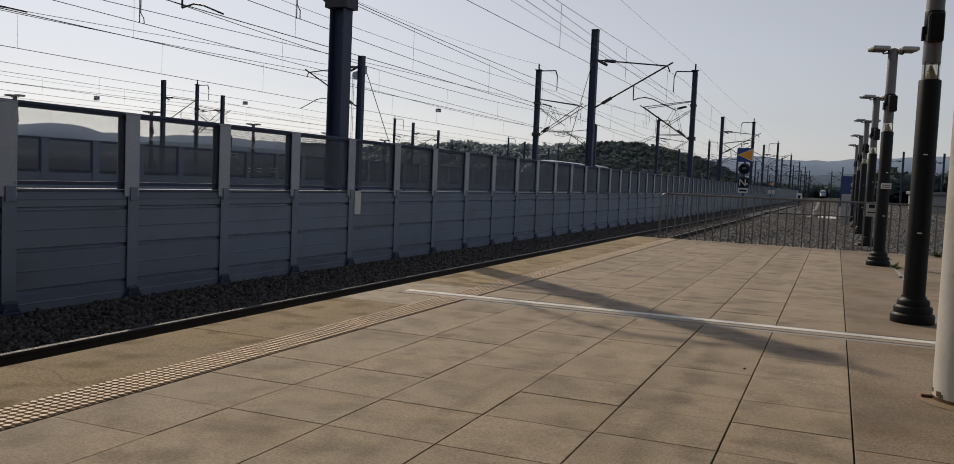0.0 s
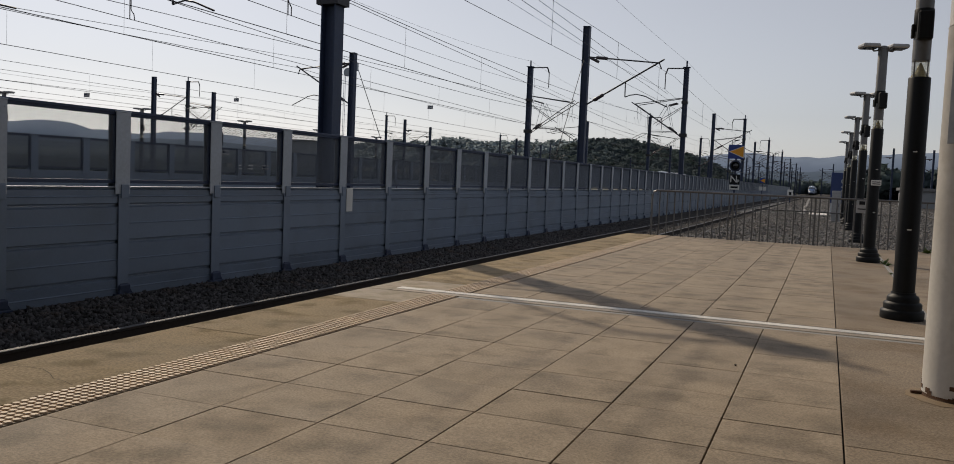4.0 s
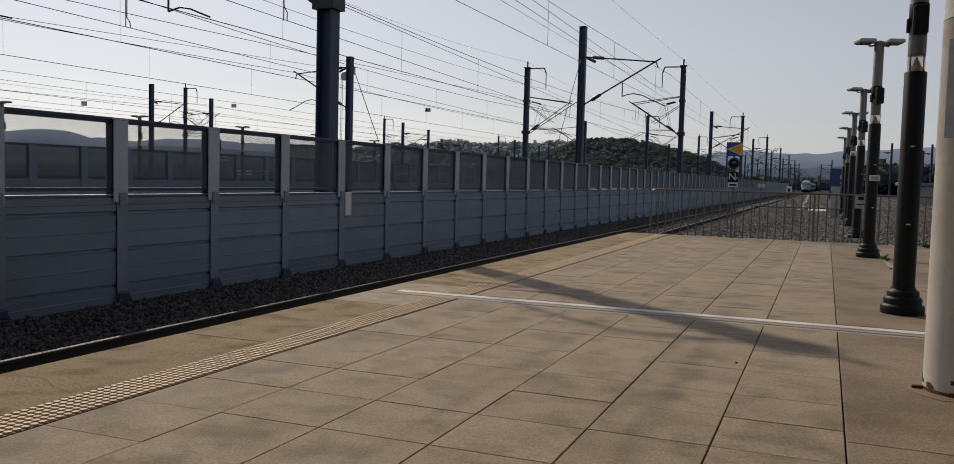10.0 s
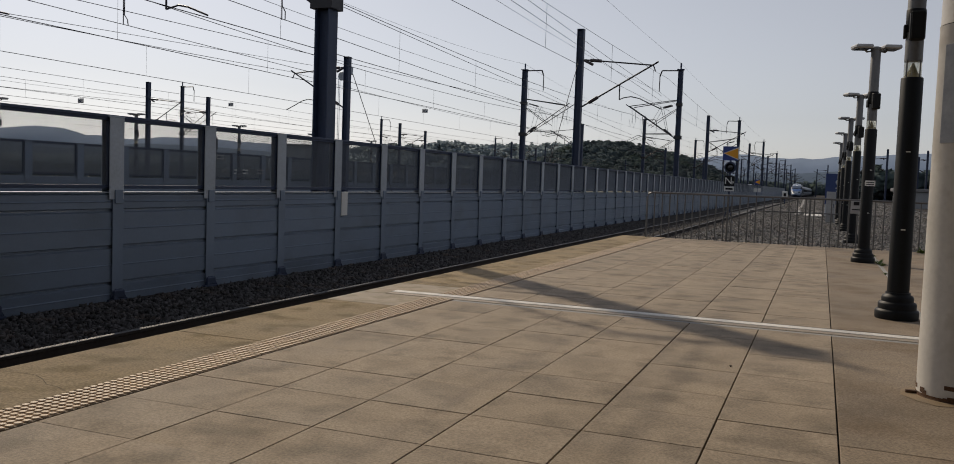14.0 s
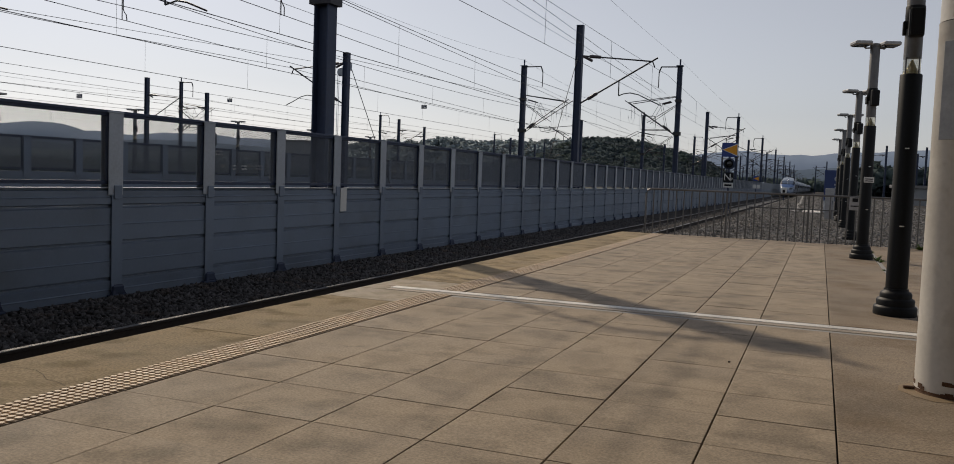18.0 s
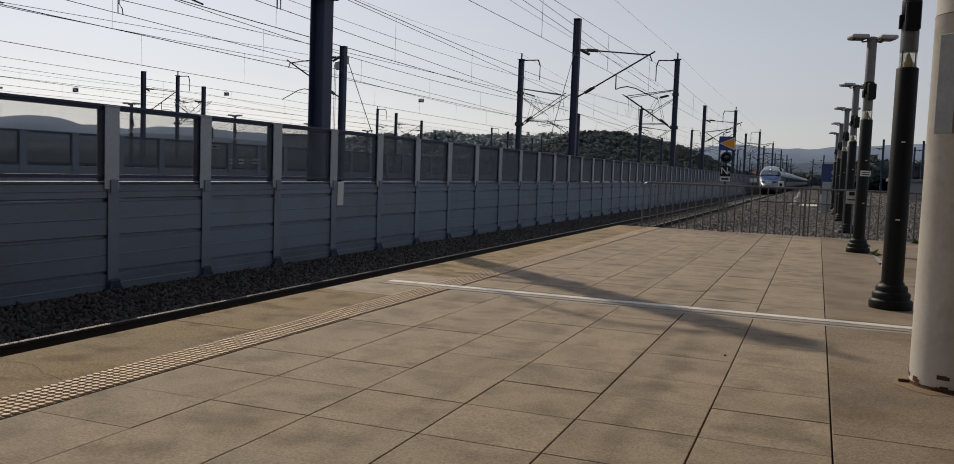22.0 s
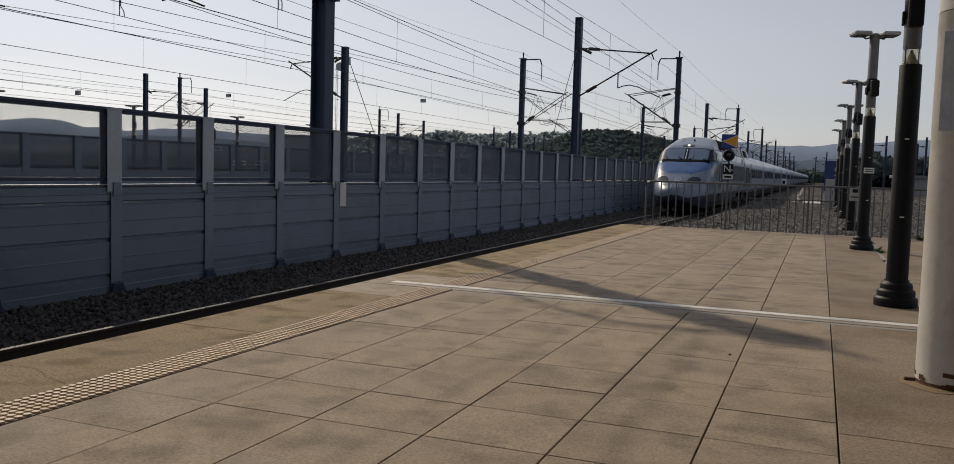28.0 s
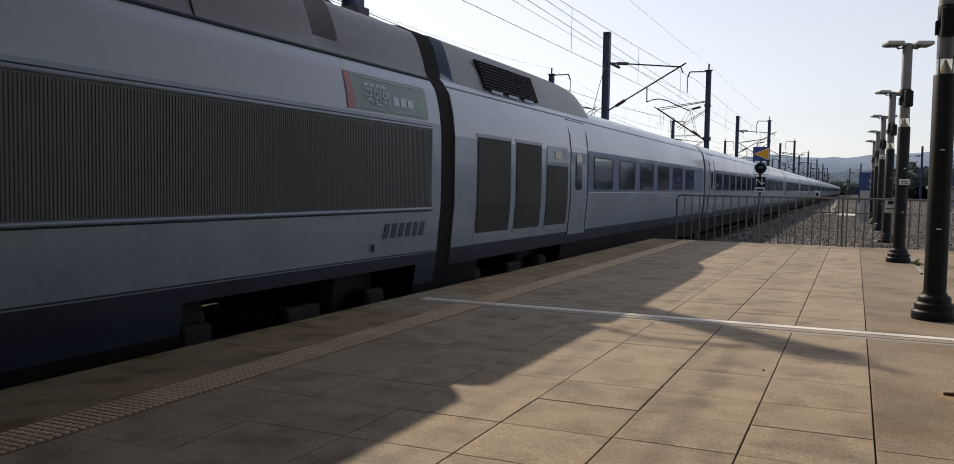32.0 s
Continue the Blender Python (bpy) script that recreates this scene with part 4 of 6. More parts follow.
for (xa, ya), (xc, yc) in zip(line, line[1:]):
    n = max(2, round((yc - ya) / 4))
    for i in range(n):
        u, w = i / n, (i + 1) / n
        p, q = (xa + (xc - xa) * u, ya + (yc - ya) * u), (xa + (xc - xa) * w, ya + (yc - ya) * w - 0.03)
        part("duct_lid", Build().plate([(p[0] - 0.11, p[1], -0.22), (p[0] + 0.11, p[1], -0.22), (q[0] + 0.11, q[1], -0.22), (q[0] - 0.11, q[1], -0.22)], (0, 0, 0.12)), CONCRETE, duct)


# ---- platform lamps ----
def lamp_build(speaker_turn):
    lamp = thing("platform_lamp", "black and grey platform lamp post with twin floodlights", "lamp post", group="platform lamps")
    part("base", Build().lathe([(0.203, 0.0), (0.207, 0.02), (0.207, 0.075), (0.198, 0.092), (0.180, 0.098), (0.180, 0.104), (0.182, 0.15), (0.172, 0.168), (0.152, 0.174), (0.152, 0.18), (0.152, 0.215), (0.140, 0.238), (0.119, 0.246), (0.117, 0.27)], sides=28), BLACK_PAINT, lamp)
    part("lower_shaft", Build().lathe([(0.104, 0.23), (0.104, 2.48), (0.098, 2.49)], sides=28), BLACK_PAINT, lamp)
    part("upper_shaft", Build().lathe([(0.084, 2.655), (0.084, 3.98), (0.07, 4.0)], sides=24), GREY_PAINT, lamp)
    part("lantern_glass", Build().lathe([(0.083, 2.49), (0.083, 2.66)], sides=24), LANTERN, lamp)
    part("lantern_reflector", Build().lathe([(0.06, 2.492), (0.03, 2.55), (0.006, 2.64)], sides=14), YELLOWED, lamp)
    for i in range(4):
        a = math.pi / 4 + i * math.pi / 2
        part("lantern_strut", Build().tube([(0.085 * math.cos(a), 0.085 * math.sin(a), 2.48), (0.085 * math.cos(a), 0.085 * math.sin(a), 2.67)], 0.008, 6), GREY_PAINT, lamp)
    part("collar", Build().lathe([(0.086, 2.96), (0.091, 2.965), (0.091, 3.19), (0.086, 3.2)], sides=24), BLACK_PAINT, lamp)
    box = part("speaker", Build().box(-0.07, -0.17, 2.86, 0.07, -0.08, 3.16, 0.015, m=Matrix.Rotation(speaker_turn, 4, "Z")), BLACK_PAINT, lamp, "black box loudspeaker")
    part("speaker_grille", Build().box(-0.058, -0.176, 2.885, 0.058, -0.171, 3.135, m=Matrix.Rotation(speaker_turn, 4, "Z")), SIGN_BLACK, box)
    for dx, turn in ((-1, 0), (1, 0)):
        a = Build().tube([(0.05 * dx, 0, 3.97), (0.16 * dx, 0, 3.95), (0.24 * dx, 0, 4.03)], 0.018, 6)
        part("bracket", a, GREY_PAINT, lamp)
        h = Build().box(0.10, -0.17, 4.0, 0.40, 0.17, 4.075, 0.02, m=Matrix.Scale(dx, 4, (1, 0, 0)) if dx > 0 else Matrix.Rotation(math.pi, 4, "Z"))
        head = part("floodlight", h, LAMP_GREY, lamp, "weathered grey flat floodlight")
        part("floodlight_lens", Build().box(0.13, -0.14, 3.99, 0.37, 0.14, 3.999, m=None if dx > 0 else Matrix.Rotation(math.pi, 4, "Z")), LIGHT_LENS, head)
    part("junction_box", Build().box(-0.108, -0.05, 2.9, -0.08, 0.03, 3.04, 0.006), BLACK_PAINT, lamp)
    part("cap", Build().lathe([(0.086, 3.98), (0.09, 3.99), (0.09, 4.03), (0.05, 4.05)], sides=20), GREY_PAINT, lamp)
    for z in (0.91, 1.71):
        part("pale_sticker", Build().box(-0.02, -0.1155, z - 0.006, 0.02, -0.112, z + 0.006), WHITE_PLATE, lamp)
    return lamp


lamp = lamp_build(0.06)
for ob in lamp.children_recursive:
    for v in ob.data.vertices:
        v.co.z = min(v.co.z, 1.26 + (v.co.z - 1.26) * 0.953) if v.co.z > 1.26 else v.co.z
lamp.matrix_basis = pose(0.775, 9.69, 0)
second_lamp = copy_thing(lamp, pose(0.765, 17.27, 0, 0, 0, 18))
tagged(second_lamp, "black and grey platform lamp post with a white name plate")
tag_plate = part("name_plate", Build().box(-0.09, -0.122, 1.40, 0.09, -0.114, 1.50, 0.002), WHITE_PLATE, second_lamp)
for z in (1.43, 1.465):
    part("name_bar", Build().box(-0.07, -0.1245, z - 0.008, 0.07, -0.1225, z + 0.008), SIGN_BLACK, tag_plate)
for y, dz, turn in ((24.9, -0.06, 24), (32.6, -0.06, 16), (40.2, -0.1, 20), (47.8, -0.1, 15)):
    copy_thing(lamp, pose(0.80, y, dz, 0, 0, turn))
for i, y in enumerate((10.4, 18.2, 26.0, 33.8, 42.0, 50.0, 58.0)):
    copy_thing(lamp, pose(-32.0, y, 0.0, 0, 0, 180 + 4 * i))

# ---- canopy pillar ----
pillar = thing("canopy_pillar", "cream painted round steel pillar, rusty at its foot", "pillar", pose(0.862, 6.10, 0))
part("shaft", Build().lathe([(0.235, 0.02), (0.235, 2.30), (0.238, 2.305)], sides=40), CREAM_PAINT, pillar)
part("upper_shaft", Build().lathe([(0.232, 2.312), (0.232, 5.32)], sides=40), CREAM_PAINT, pillar)
part("joint_ring", Build().lathe([(0.228, 2.30), (0.228, 2.315)], sides=40), SEAM, pillar)
part("base_plate", Build().lathe([(0.242, 0.0), (0.242, 0.006), (0.238, 0.008)], sides=24), RUST, pillar)
part("rust_skirt", Build().lathe([(0.2365, 0.0), (0.2365, 0.02), (0.234, 0.025)], sides=40), RUST, pillar)
for a in (3.25, 4.9, 0.4):
    part("anchor_lug", Build().box(0.22, -0.016, 0.0, 0.30, 0.016, 0.02, 0.004, m=Matrix.Rotation(a, 4, "Z")), RUST, pillar, "rusted anchor lug")
stain = [(0.275 * math.cos(a) * (1 + 0.25 * noise.noise(Vector((a * 2, 1, 0)))) - 0.05, 0.29 * math.sin(a) * (1 + 0.3 * noise.noise(Vector((a * 2, 4, 0)))) - 0.05, 0.0015) for a in [i * math.pi / 16 for i in range(32)]]
rs = thing("rust_stain", "brown rust stain on the paving round the pillar", "stain", pose(0.862, 6.10, 0), kind="structure")
part("stain", Build().plate(stain, (0, 0, 0.001)), RUST_STAIN, rs)
random.seed(3)
for i in range(16):
    a, z = random.uniform(2.6, 5.2), random.uniform(0.03, 0.17) ** 1.4
    part("rust_fleck", Build().box(0.2335, -random.uniform(0.008, 0.03), z, 0.2365, random.uniform(0.008, 0.03), z + random.uniform(0.01, 0.035), m=Matrix.Rotation(a, 4, "Z")), RUST, pillar)
part("notice_strip", Build().box(-0.242, -0.05, 1.58, -0.232, 0.07, 2.18, 0.002, m=Matrix.Rotation(0.85, 4, "Z")), LAMP_GREY, pillar, "faded grey strip sticker")

# ---- canopy over the platform behind the lamps ----
# out of view, inferred from the pillar; keeps sky light off the near paving
canopy = thing("canopy", "unseen grey steel canopy carried by the cream pillars", "canopy", kind="structure")
part("roof_deck", Build().box(-4.3, -46.0, 5.52, 9.0, 6.9, 5.66, 0.02), GREY_PAINT, canopy)
part("soffit", Build().box(-4.1, -45.8, 5.46, 8.8, 6.7, 5.515), GREY_PAINT, canopy)
part("edge_beam", Build().box(-4.35, 6.9, 5.3, 9.05, 7.0, 5.7, 0.02), GREY_PAINT, canopy)
for x in (-4.45, 9.0):
    part("side_beam", Build().box(x, -46.0, 5.3, x + 0.12, 6.89, 5.7, 0.02), GREY_PAINT, canopy)
for i in range(6):
    part("cross_beam", Build().box(-4.1, 6.0 - 9.0 * i, 5.32, 8.8, 6.2 - 9.0 * i, 5.455), GREY_PAINT, canopy)
# further pillars, added out of view to carry it
for i in range(1, 6):
    copy_thing(pillar, pose(0.862, 6.10 - 9.0 * i, 0))
# walls added out of view; they close the place and hold back sky light
back = thing("wall_south", "plain grey wall added to close the unseen platform end", "wall", kind="structure")
part("wall_panel", Build().box(-4.4, -47.0, -0.9, 30.0, -46.2, 7.0), CONCRETE, back)
side = thing("wall_east", "plain grey wall added out of view behind the platform", "wall", kind="structure")
part("wall_panel", Build().box(9.2, -46.1, -0.9, 9.6, 4.0, 7.0), CONCRETE, side)
part("platform_extension", Build().box(EDGE + 0.02, -46.1, -0.9, 9.15, -14.01, -0.002), SIDE_PAVING, platform)

# ---- signal and signs at the track ----
sig = thing("track_signal", "dark signal head above small plates on a slim post", "signal", pose(-3.72, 38.5, -0.24))
part("post", Build().tube([(0, 0, 0), (0, 0, 3.0)], 0.045, 10), NAVY_STEEL, sig)
for a in (-1, 1):
    part("brace", Build().tube([(a * 0.22, 0, 0.02), (a * 0.03, 0, 0.7)], 0.018, 6), NAVY_STEEL, sig)
board = part("direction_board", Build().box(-0.33, -0.06, 2.72, 0.33, -0.045, 3.32, 0.004), SIGN_BLUE, sig, "blue square board with orange arrowhead")
part("arrowhead", Build().plate([(0.30, -0.066, 2.79), (0.30, -0.066, 3.25), (-0.27, -0.066, 3.02)], (0, 0.005, 0)), SIGN_ORANGE, board)
part("arrow_outline", Build().plate([(0.33, -0.0625, 2.745), (0.33, -0.0625, 3.295), (-0.31, -0.0625, 3.02)], (0, 0.002, 0)), WHITE_PLATE, board)
head = part("signal_head", Build().lathe([(0.25, -0.02), (0.25, 0.0), (0.235, 0.01)], sides=24), NAVY_STEEL, sig, "round dark signal face")
head.matrix_local = pose(0, -0.06, 2.42, 90, 0, 0)
hood = part("lens_hood", Build().lathe([(0.17, 0.0), (0.18, 0.16), (0.17, 0.16), (0.16, 0.01)], sides=20), SIGN_BLACK, head)
part("lens", Build().lathe([(0.16, 0.012), (0.10, 0.03), (0.02, 0.04)], sides=20), DARK_GLASS, head)
part("ladder_hoop", Build().tube([(-0.28, 0.05, 2.15), (0.3, 0.05, 2.15), (0.3, 0.05, 2.65), (-0.28, 0.05, 2.65), (-0.28, 0.05, 2.15)], 0.014, 6), STAINLESS, sig)
plate = part("letter_plate", Build().box(-0.21, -0.06, 1.62, 0.21, -0.045, 2.05, 0.003), SIGN_BLACK, sig, "black plate with a white letter")
part("code_plate", Build().box(-0.21, -0.06, 1.40, 0.21, -0.045, 1.60, 0.003), WHITE_PLATE, sig, "white plate with an unreadable code")
part("code_bar", Build().box(-0.15, -0.064, 1.46, 0.15, -0.061, 1.54), SIGN_BLACK, sig)


def letters(text, size, m, mat, parent, name="lettering", depth=0.002):
    cu = bpy.data.curves.new(name, "FONT")
    cu.body, cu.size, cu.extrude, cu.align_x, cu.align_y = text, size, depth, "CENTER", "CENTER"
    tmp = new(name, cu)
    bpy.context.view_layer.update()
    me = bpy.data.meshes.new_from_object(tmp.evaluated_get(bpy.context.evaluated_depsgraph_get()))
    bpy.data.objects.remove(tmp)
    me.materials.clear()
    me.materials.append(mat)
    ob = part(name, me, mat, parent)
    ob.matrix_local = m
    return ob


letters("N", 0.42, pose(-0.04, -0.064, 1.835, 90, 0, 0), WHITE_PLATE, plate)
letters("P", 0.2, pose(0.14, -0.064, 1.75, 90, 0, 0), WHITE_PLATE, plate)

small = thing("small_trackside_sign", "small orange arrow sign above white plates", "sign", pose(-8.35, 124.8, -0.66))
part("post", Build().tube([(0, 0, 0), (0, 0, 3.25)], 0.05, 8), NAVY_STEEL, small)
part("board", Build().box(-0.35, -0.075, 2.66, 0.35, -0.055, 3.35, 0.006), SIGN_BLUE, small)
part("arrowhead", Build().plate([(0.33, -0.083, 2.71), (0.33, -0.083, 3.30), (-0.31, -0.083, 3.0)], (0, 0.006, 0)), SIGN_ORANGE, small)
for a, c in ((-0.41, 0.04), (0.12, 0.53)):
    part("mark", Build().box(a, -0.075, 1.64, c, -0.055, 2.17, 0.004), WHITE_PLATE, small)
dwarf = thing("dwarf_signal", "low white-faced ground signal beside the rails", "signal", pose(-3.93, 105.0, -0.35))
part("housing", Build().box(-0.3, -0.1, 0.9, 0.3, 0.1, 1.6, 0.05), WHITE_PLATE, dwarf)
part("lens", Build().box(-0.14, -0.112, 1.0, 0.14, -0.10, 1.36, 0.003), SIGN_BLACK, dwarf)
part("leg", Build().box(-0.06, -0.06, 0, 0.06, 0.06, 0.92, 0.005), NAVY_STEEL, dwarf)
relay = thing("relay_cabinet", "grey metal trackside cabinet on the gravel", "cabinet", pose(0.42, 44.6, -0.2))
part("body", Build().box(-0.2, -0.25, 0.05, 0.2, 0.25, 1.5, 0.015), LAMP_GREY, relay)
part("plinth", Build().box(-0.26, -0.28, 0, 0.26, 0.28, 0.06, 0.01), CONCRETE, relay)
part("door", Build().box(-0.17, -0.262, 0.12, 0.17, -0.251, 1.42, 0.004), LAMP_GREY, relay)
part("door_handle", Build().box(0.11, -0.275, 0.75, 0.135, -0.262, 0.92, 0.003), NAVY_STEEL, relay)
name_board = thing("station_board", "dark blue station board with pale unreadable marks", "sign board", pose(0.70, 57.0, -0.2))
part("panel", Build().box(-0.52, -0.04, 0.75, 0.52, 0.04, 2.62, 0.01), SHADED_BLUE, name_board)
for a in (-0.45, 0.45):
    part("leg", Build().tube([(a, 0, 0), (a, 0, 1.1)], 0.04, 8), GALV, name_board)
part("emblem", Build().lathe([(0.16, 0), (0.16, 0.004), (0.1, 0.004), (0.1, 0.0)], sides=18), GALV, name_board).matrix_local = pose(0.2, -0.045, 2.1, 90, 0, 0)
for i, w in enumerate((0.3, 0.22)):
    part("text_bar", Build().box(0.2 - w / 2, -0.047, 1.7 - i * 0.2, 0.2 + w / 2, -0.043, 1.78 - i * 0.2), GALV, name_board)
notice = thing("hanging_notice", "white notice plate on the steel railing, greyed for its shaded side", "notice", pose(0.74, FENCE_Y - 0.02, 0.95))
# grey instead of white: the shade on this face is in its colour
part("plate", Build().box(-0.12, -0.03, -0.15, 0.12, -0.02, 0.14, 0.003), LAMP_GREY, notice)
part("text_bar", Build().box(-0.06, -0.034, 0.04, 0.06, -0.031, 0.12), SIGN_BLACK, notice)
part("text_bar", Build().box(-0.09, -0.034, -0.07, 0.09, -0.031, -0.045), SIGN_BLACK, notice)
for x, y, z in ((-38.0, 36.0, 4.78), (-38.0, 48.9, 5.78), (FAR_TRACK, 53.2, 5.78)):
    tag = thing("wire_marker", "small grey latticed marker hung on an overhead wire", "marker", pose(x, y, z), kind="structure")
    b = Build()
    for u in (-0.2, 0.185):
        b.box(u, -0.012, -0.12, u + 0.015, 0.012, 0.12)
        b.box(-0.2, -0.012, u * 0.6, 0.2, 0.012, u * 0.6 + 0.015)
    part("marker_frame", b, WIRE, tag)
    for i in range(4):
        part("slat", Build().box(-0.185, -0.008, -0.105 + i * 0.053, 0.185, 0.008, -0.057 + i * 0.053), NAVY_STEEL, tag)
    part("hanger", Build().tube([(0, 0, 0.14), (0, 0, 0.2)], 0.01, 5), WIRE, tag)

# ---- weeds along the kerb strip ----
random.seed(11)


def weed(x, y, z, r, n):
    w = thing("weed", "small green weed in a paving gap", "plant", pose(x, y, z), group="weeds")
    b = Build()
    for i in range(n):
        a, l, t = random.uniform(0, 6.28), random.uniform(0.5, 1.0) * r, random.uniform(0.3, 1.2)
        d = Vector((math.cos(a) * math.cos(t), math.sin(a) * math.cos(t), math.sin(t)))
        s = Vector((-math.sin(a), math.cos(a), 0)) * l * 0.16
        c = d * l * 0.55
        b.add([(0, 0, 0), c + s, d * l + Vector((0, 0, -0.15 * l)), c - s], [(0, 1, 2, 3)])
    part("leaves", b, WEED, w)


for x, y, r in ((1.02, 16.9, 0.16), (1.05, 16.6, 0.10), (1.0, 14.9, 0.06), (1.06, 13.6, 0.05), (2.1, 21.0, 0.2), (2.4, 21.1, 0.14), (1.03, 18.9, 0.08)):
    weed(x, y, 0.0, r, 26)
pebble = thing("pebble", "small dark pebble on the paving", "pebble", pose(-0.53, 6.27, 0.004))
part("stone", Build().lathe([(0.003, -0.003), (0.011, 0.002), (0.008, 0.007), (0.001, 0.009)], sides=8), GROUT, pebble)

# ---- far platform seen through the mesh ----
far = thing("far_platform", "grey far platform across the tracks", "platform", kind="structure")
part("deck", Build().box(-42.0, -10, -0.9, FAR_EDGE, 70, 0.0, 0.02), FAR_DECK, far)


# bright dashes of unknown origin, built as plates on the far barrier
for y, z, w, mat in ((29.07, 1.22, 0.17, WHITE_PLATE), (29.72, 1.23, 0.34, WHITE_PLATE), (30.75, 1.25, 0.5, LAMP_GREY), (28.1, 1.78, 0.45, LAMP_GREY)):
    board = thing("barrier_marker", "pale twin plates standing in for bright dashes at the far barrier", "marker plate", pose(FAR_WALL_X, y, z), group="far barrier markers")
    part("bracket", Build().box(0.0, -0.03, -0.11, 0.09, 0.03, 0.11, 0.004), NAVY_STEEL, board)
    for dz in (-0.065, 0.065):
        part("plate", Build().box(0.09, -w / 2, dz - 0.03, 0.105, w / 2, dz + 0.03, 0.004), mat, board)
far_sig = thing("far_signal", "dark two-lamp signal on a slim post across the tracks", "signal", pose(-23.4, 29.0, -0.75))
part("post", Build().tube([(0, 0, 0), (0, 0, 3.0)], 0.05, 8), NAVY_STEEL, far_sig)
part("signal_head", Build().box(-0.12, -0.2, 2.85, 0.12, 0.2, 3.35, 0.04), SIGN_BLACK, far_sig)
part("signal_cap", Build().tube([(0, 0, 3.35), (0, 0, 3.75)], 0.05, 8), SIGN_BLACK, far_sig)

# ---- hills and distance ----
def ridge(name, y, xs, heights, mat, label, depth=300.0):
    b = Build()
    n = len(xs)
    v = []
    for x, h in zip(xs, heights):
        v += [(x, y - depth, -2.0), (x, y - depth * 0.4, h * 0.62), (x, y, h), (x, y + depth, -2.0)]
    b.add(v, [(i * 4 + j, (i + 1) * 4 + j, (i + 1) * 4 + j + 1, i * 4 + j + 1) for i in range(n - 1) for j in range(3)], smooth=True)
    return thing(name, label, "hill", kind="structure", build=b, mats=mat)


FAR_CREST = [(-5200, 150), (-4700, 175), (-4351, 204), (-4140, 216), (-4003, 211), (-3891, 196), (-3759, 171), (-3630, 166), (-3461, 149), (-3297, 158), (-3098, 167), (-2981, 163), (-2500, 140), (-2000, 118), (-1400, 96), (-900, 96), (-600, 112), (-395, 130), (-337, 140), (-279, 143), (-221, 135), (-141, 128), (-30, 130), (77, 138), (182, 149), (346, 160), (600, 150), (1100, 120), (2000, 150), (4500, 140)]
MID_CREST = [(-2900, 40), (-2300, 62), (-2050, 48), (-1750, 70), (-1500, 62), (-1200, 48), (-900, 50), (-600, 42), (-420, 40), (-200, 30), (-90, 38), (60, 46), (180, 40), (400, 52), (700, 60), (1500, 60), (2200, 40)]


def crest(keys, x):
    return float(np.interp(x, [k[0] for k in keys], [k[1] for k in keys]))


xs = [-5200 + 40 * i for i in range(240)]
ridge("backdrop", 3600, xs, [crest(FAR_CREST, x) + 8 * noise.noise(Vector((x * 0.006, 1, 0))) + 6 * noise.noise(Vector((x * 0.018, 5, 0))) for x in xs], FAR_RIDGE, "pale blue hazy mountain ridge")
xs = [-2900 + 20 * i for i in range(255)]
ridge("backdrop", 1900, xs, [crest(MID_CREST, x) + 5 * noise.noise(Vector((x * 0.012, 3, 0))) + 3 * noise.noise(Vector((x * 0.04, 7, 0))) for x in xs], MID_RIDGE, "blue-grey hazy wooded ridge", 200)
HILL_CREST = [(-175, 0), (-150, 10), (-134, 19), (-120, 22.5), (-102, 22), (-89, 19.6), (-72, 15.6), (-54, 8.5), (-42, 2.5), (-34, 0)]
BEHIND_CREST = [(-1150, 8), (-900, 10), (-700, 12), (-600, 16), (-540, 23), (-500, 30), (-463, 34), (-431, 32.5), (-394, 38.5), (-356, 33.5), (-320, 35.5), (-285, 36.5), (-251, 39), (-225, 40), (-180, 30), (-120, 12), (-80, 0)]


def hill_z(x, y):
    return -1.0 + crest(HILL_CREST, x) * math.exp(-((y - 480) / 62) ** 2)


def behind_z(x, y):
    return -1.0 + crest(BEHIND_CREST, x) * math.exp(-((y - 900) / 85) ** 2)


for height, gx, gy in ((hill_z, [-180 + 6 * i for i in range(26)], [370 + 12 * j for j in range(20)]), (behind_z, [-1160 + 15 * i for i in range(73)], [740 + 16 * j for j in range(22)])):
    b = Build()
    nx, ny = len(gx), len(gy)
    b.add([(x, y, height(x, y)) for x in gx for y in gy], [(i * ny + j, (i + 1) * ny + j, (i + 1) * ny + j + 1, i * ny + j + 1) for i in range(nx - 1) for j in range(ny - 1)], smooth=True)
    thing("hill", "low wooded hill behind the railway", "hill", kind="structure", build=b, mats=HILL_SOIL)


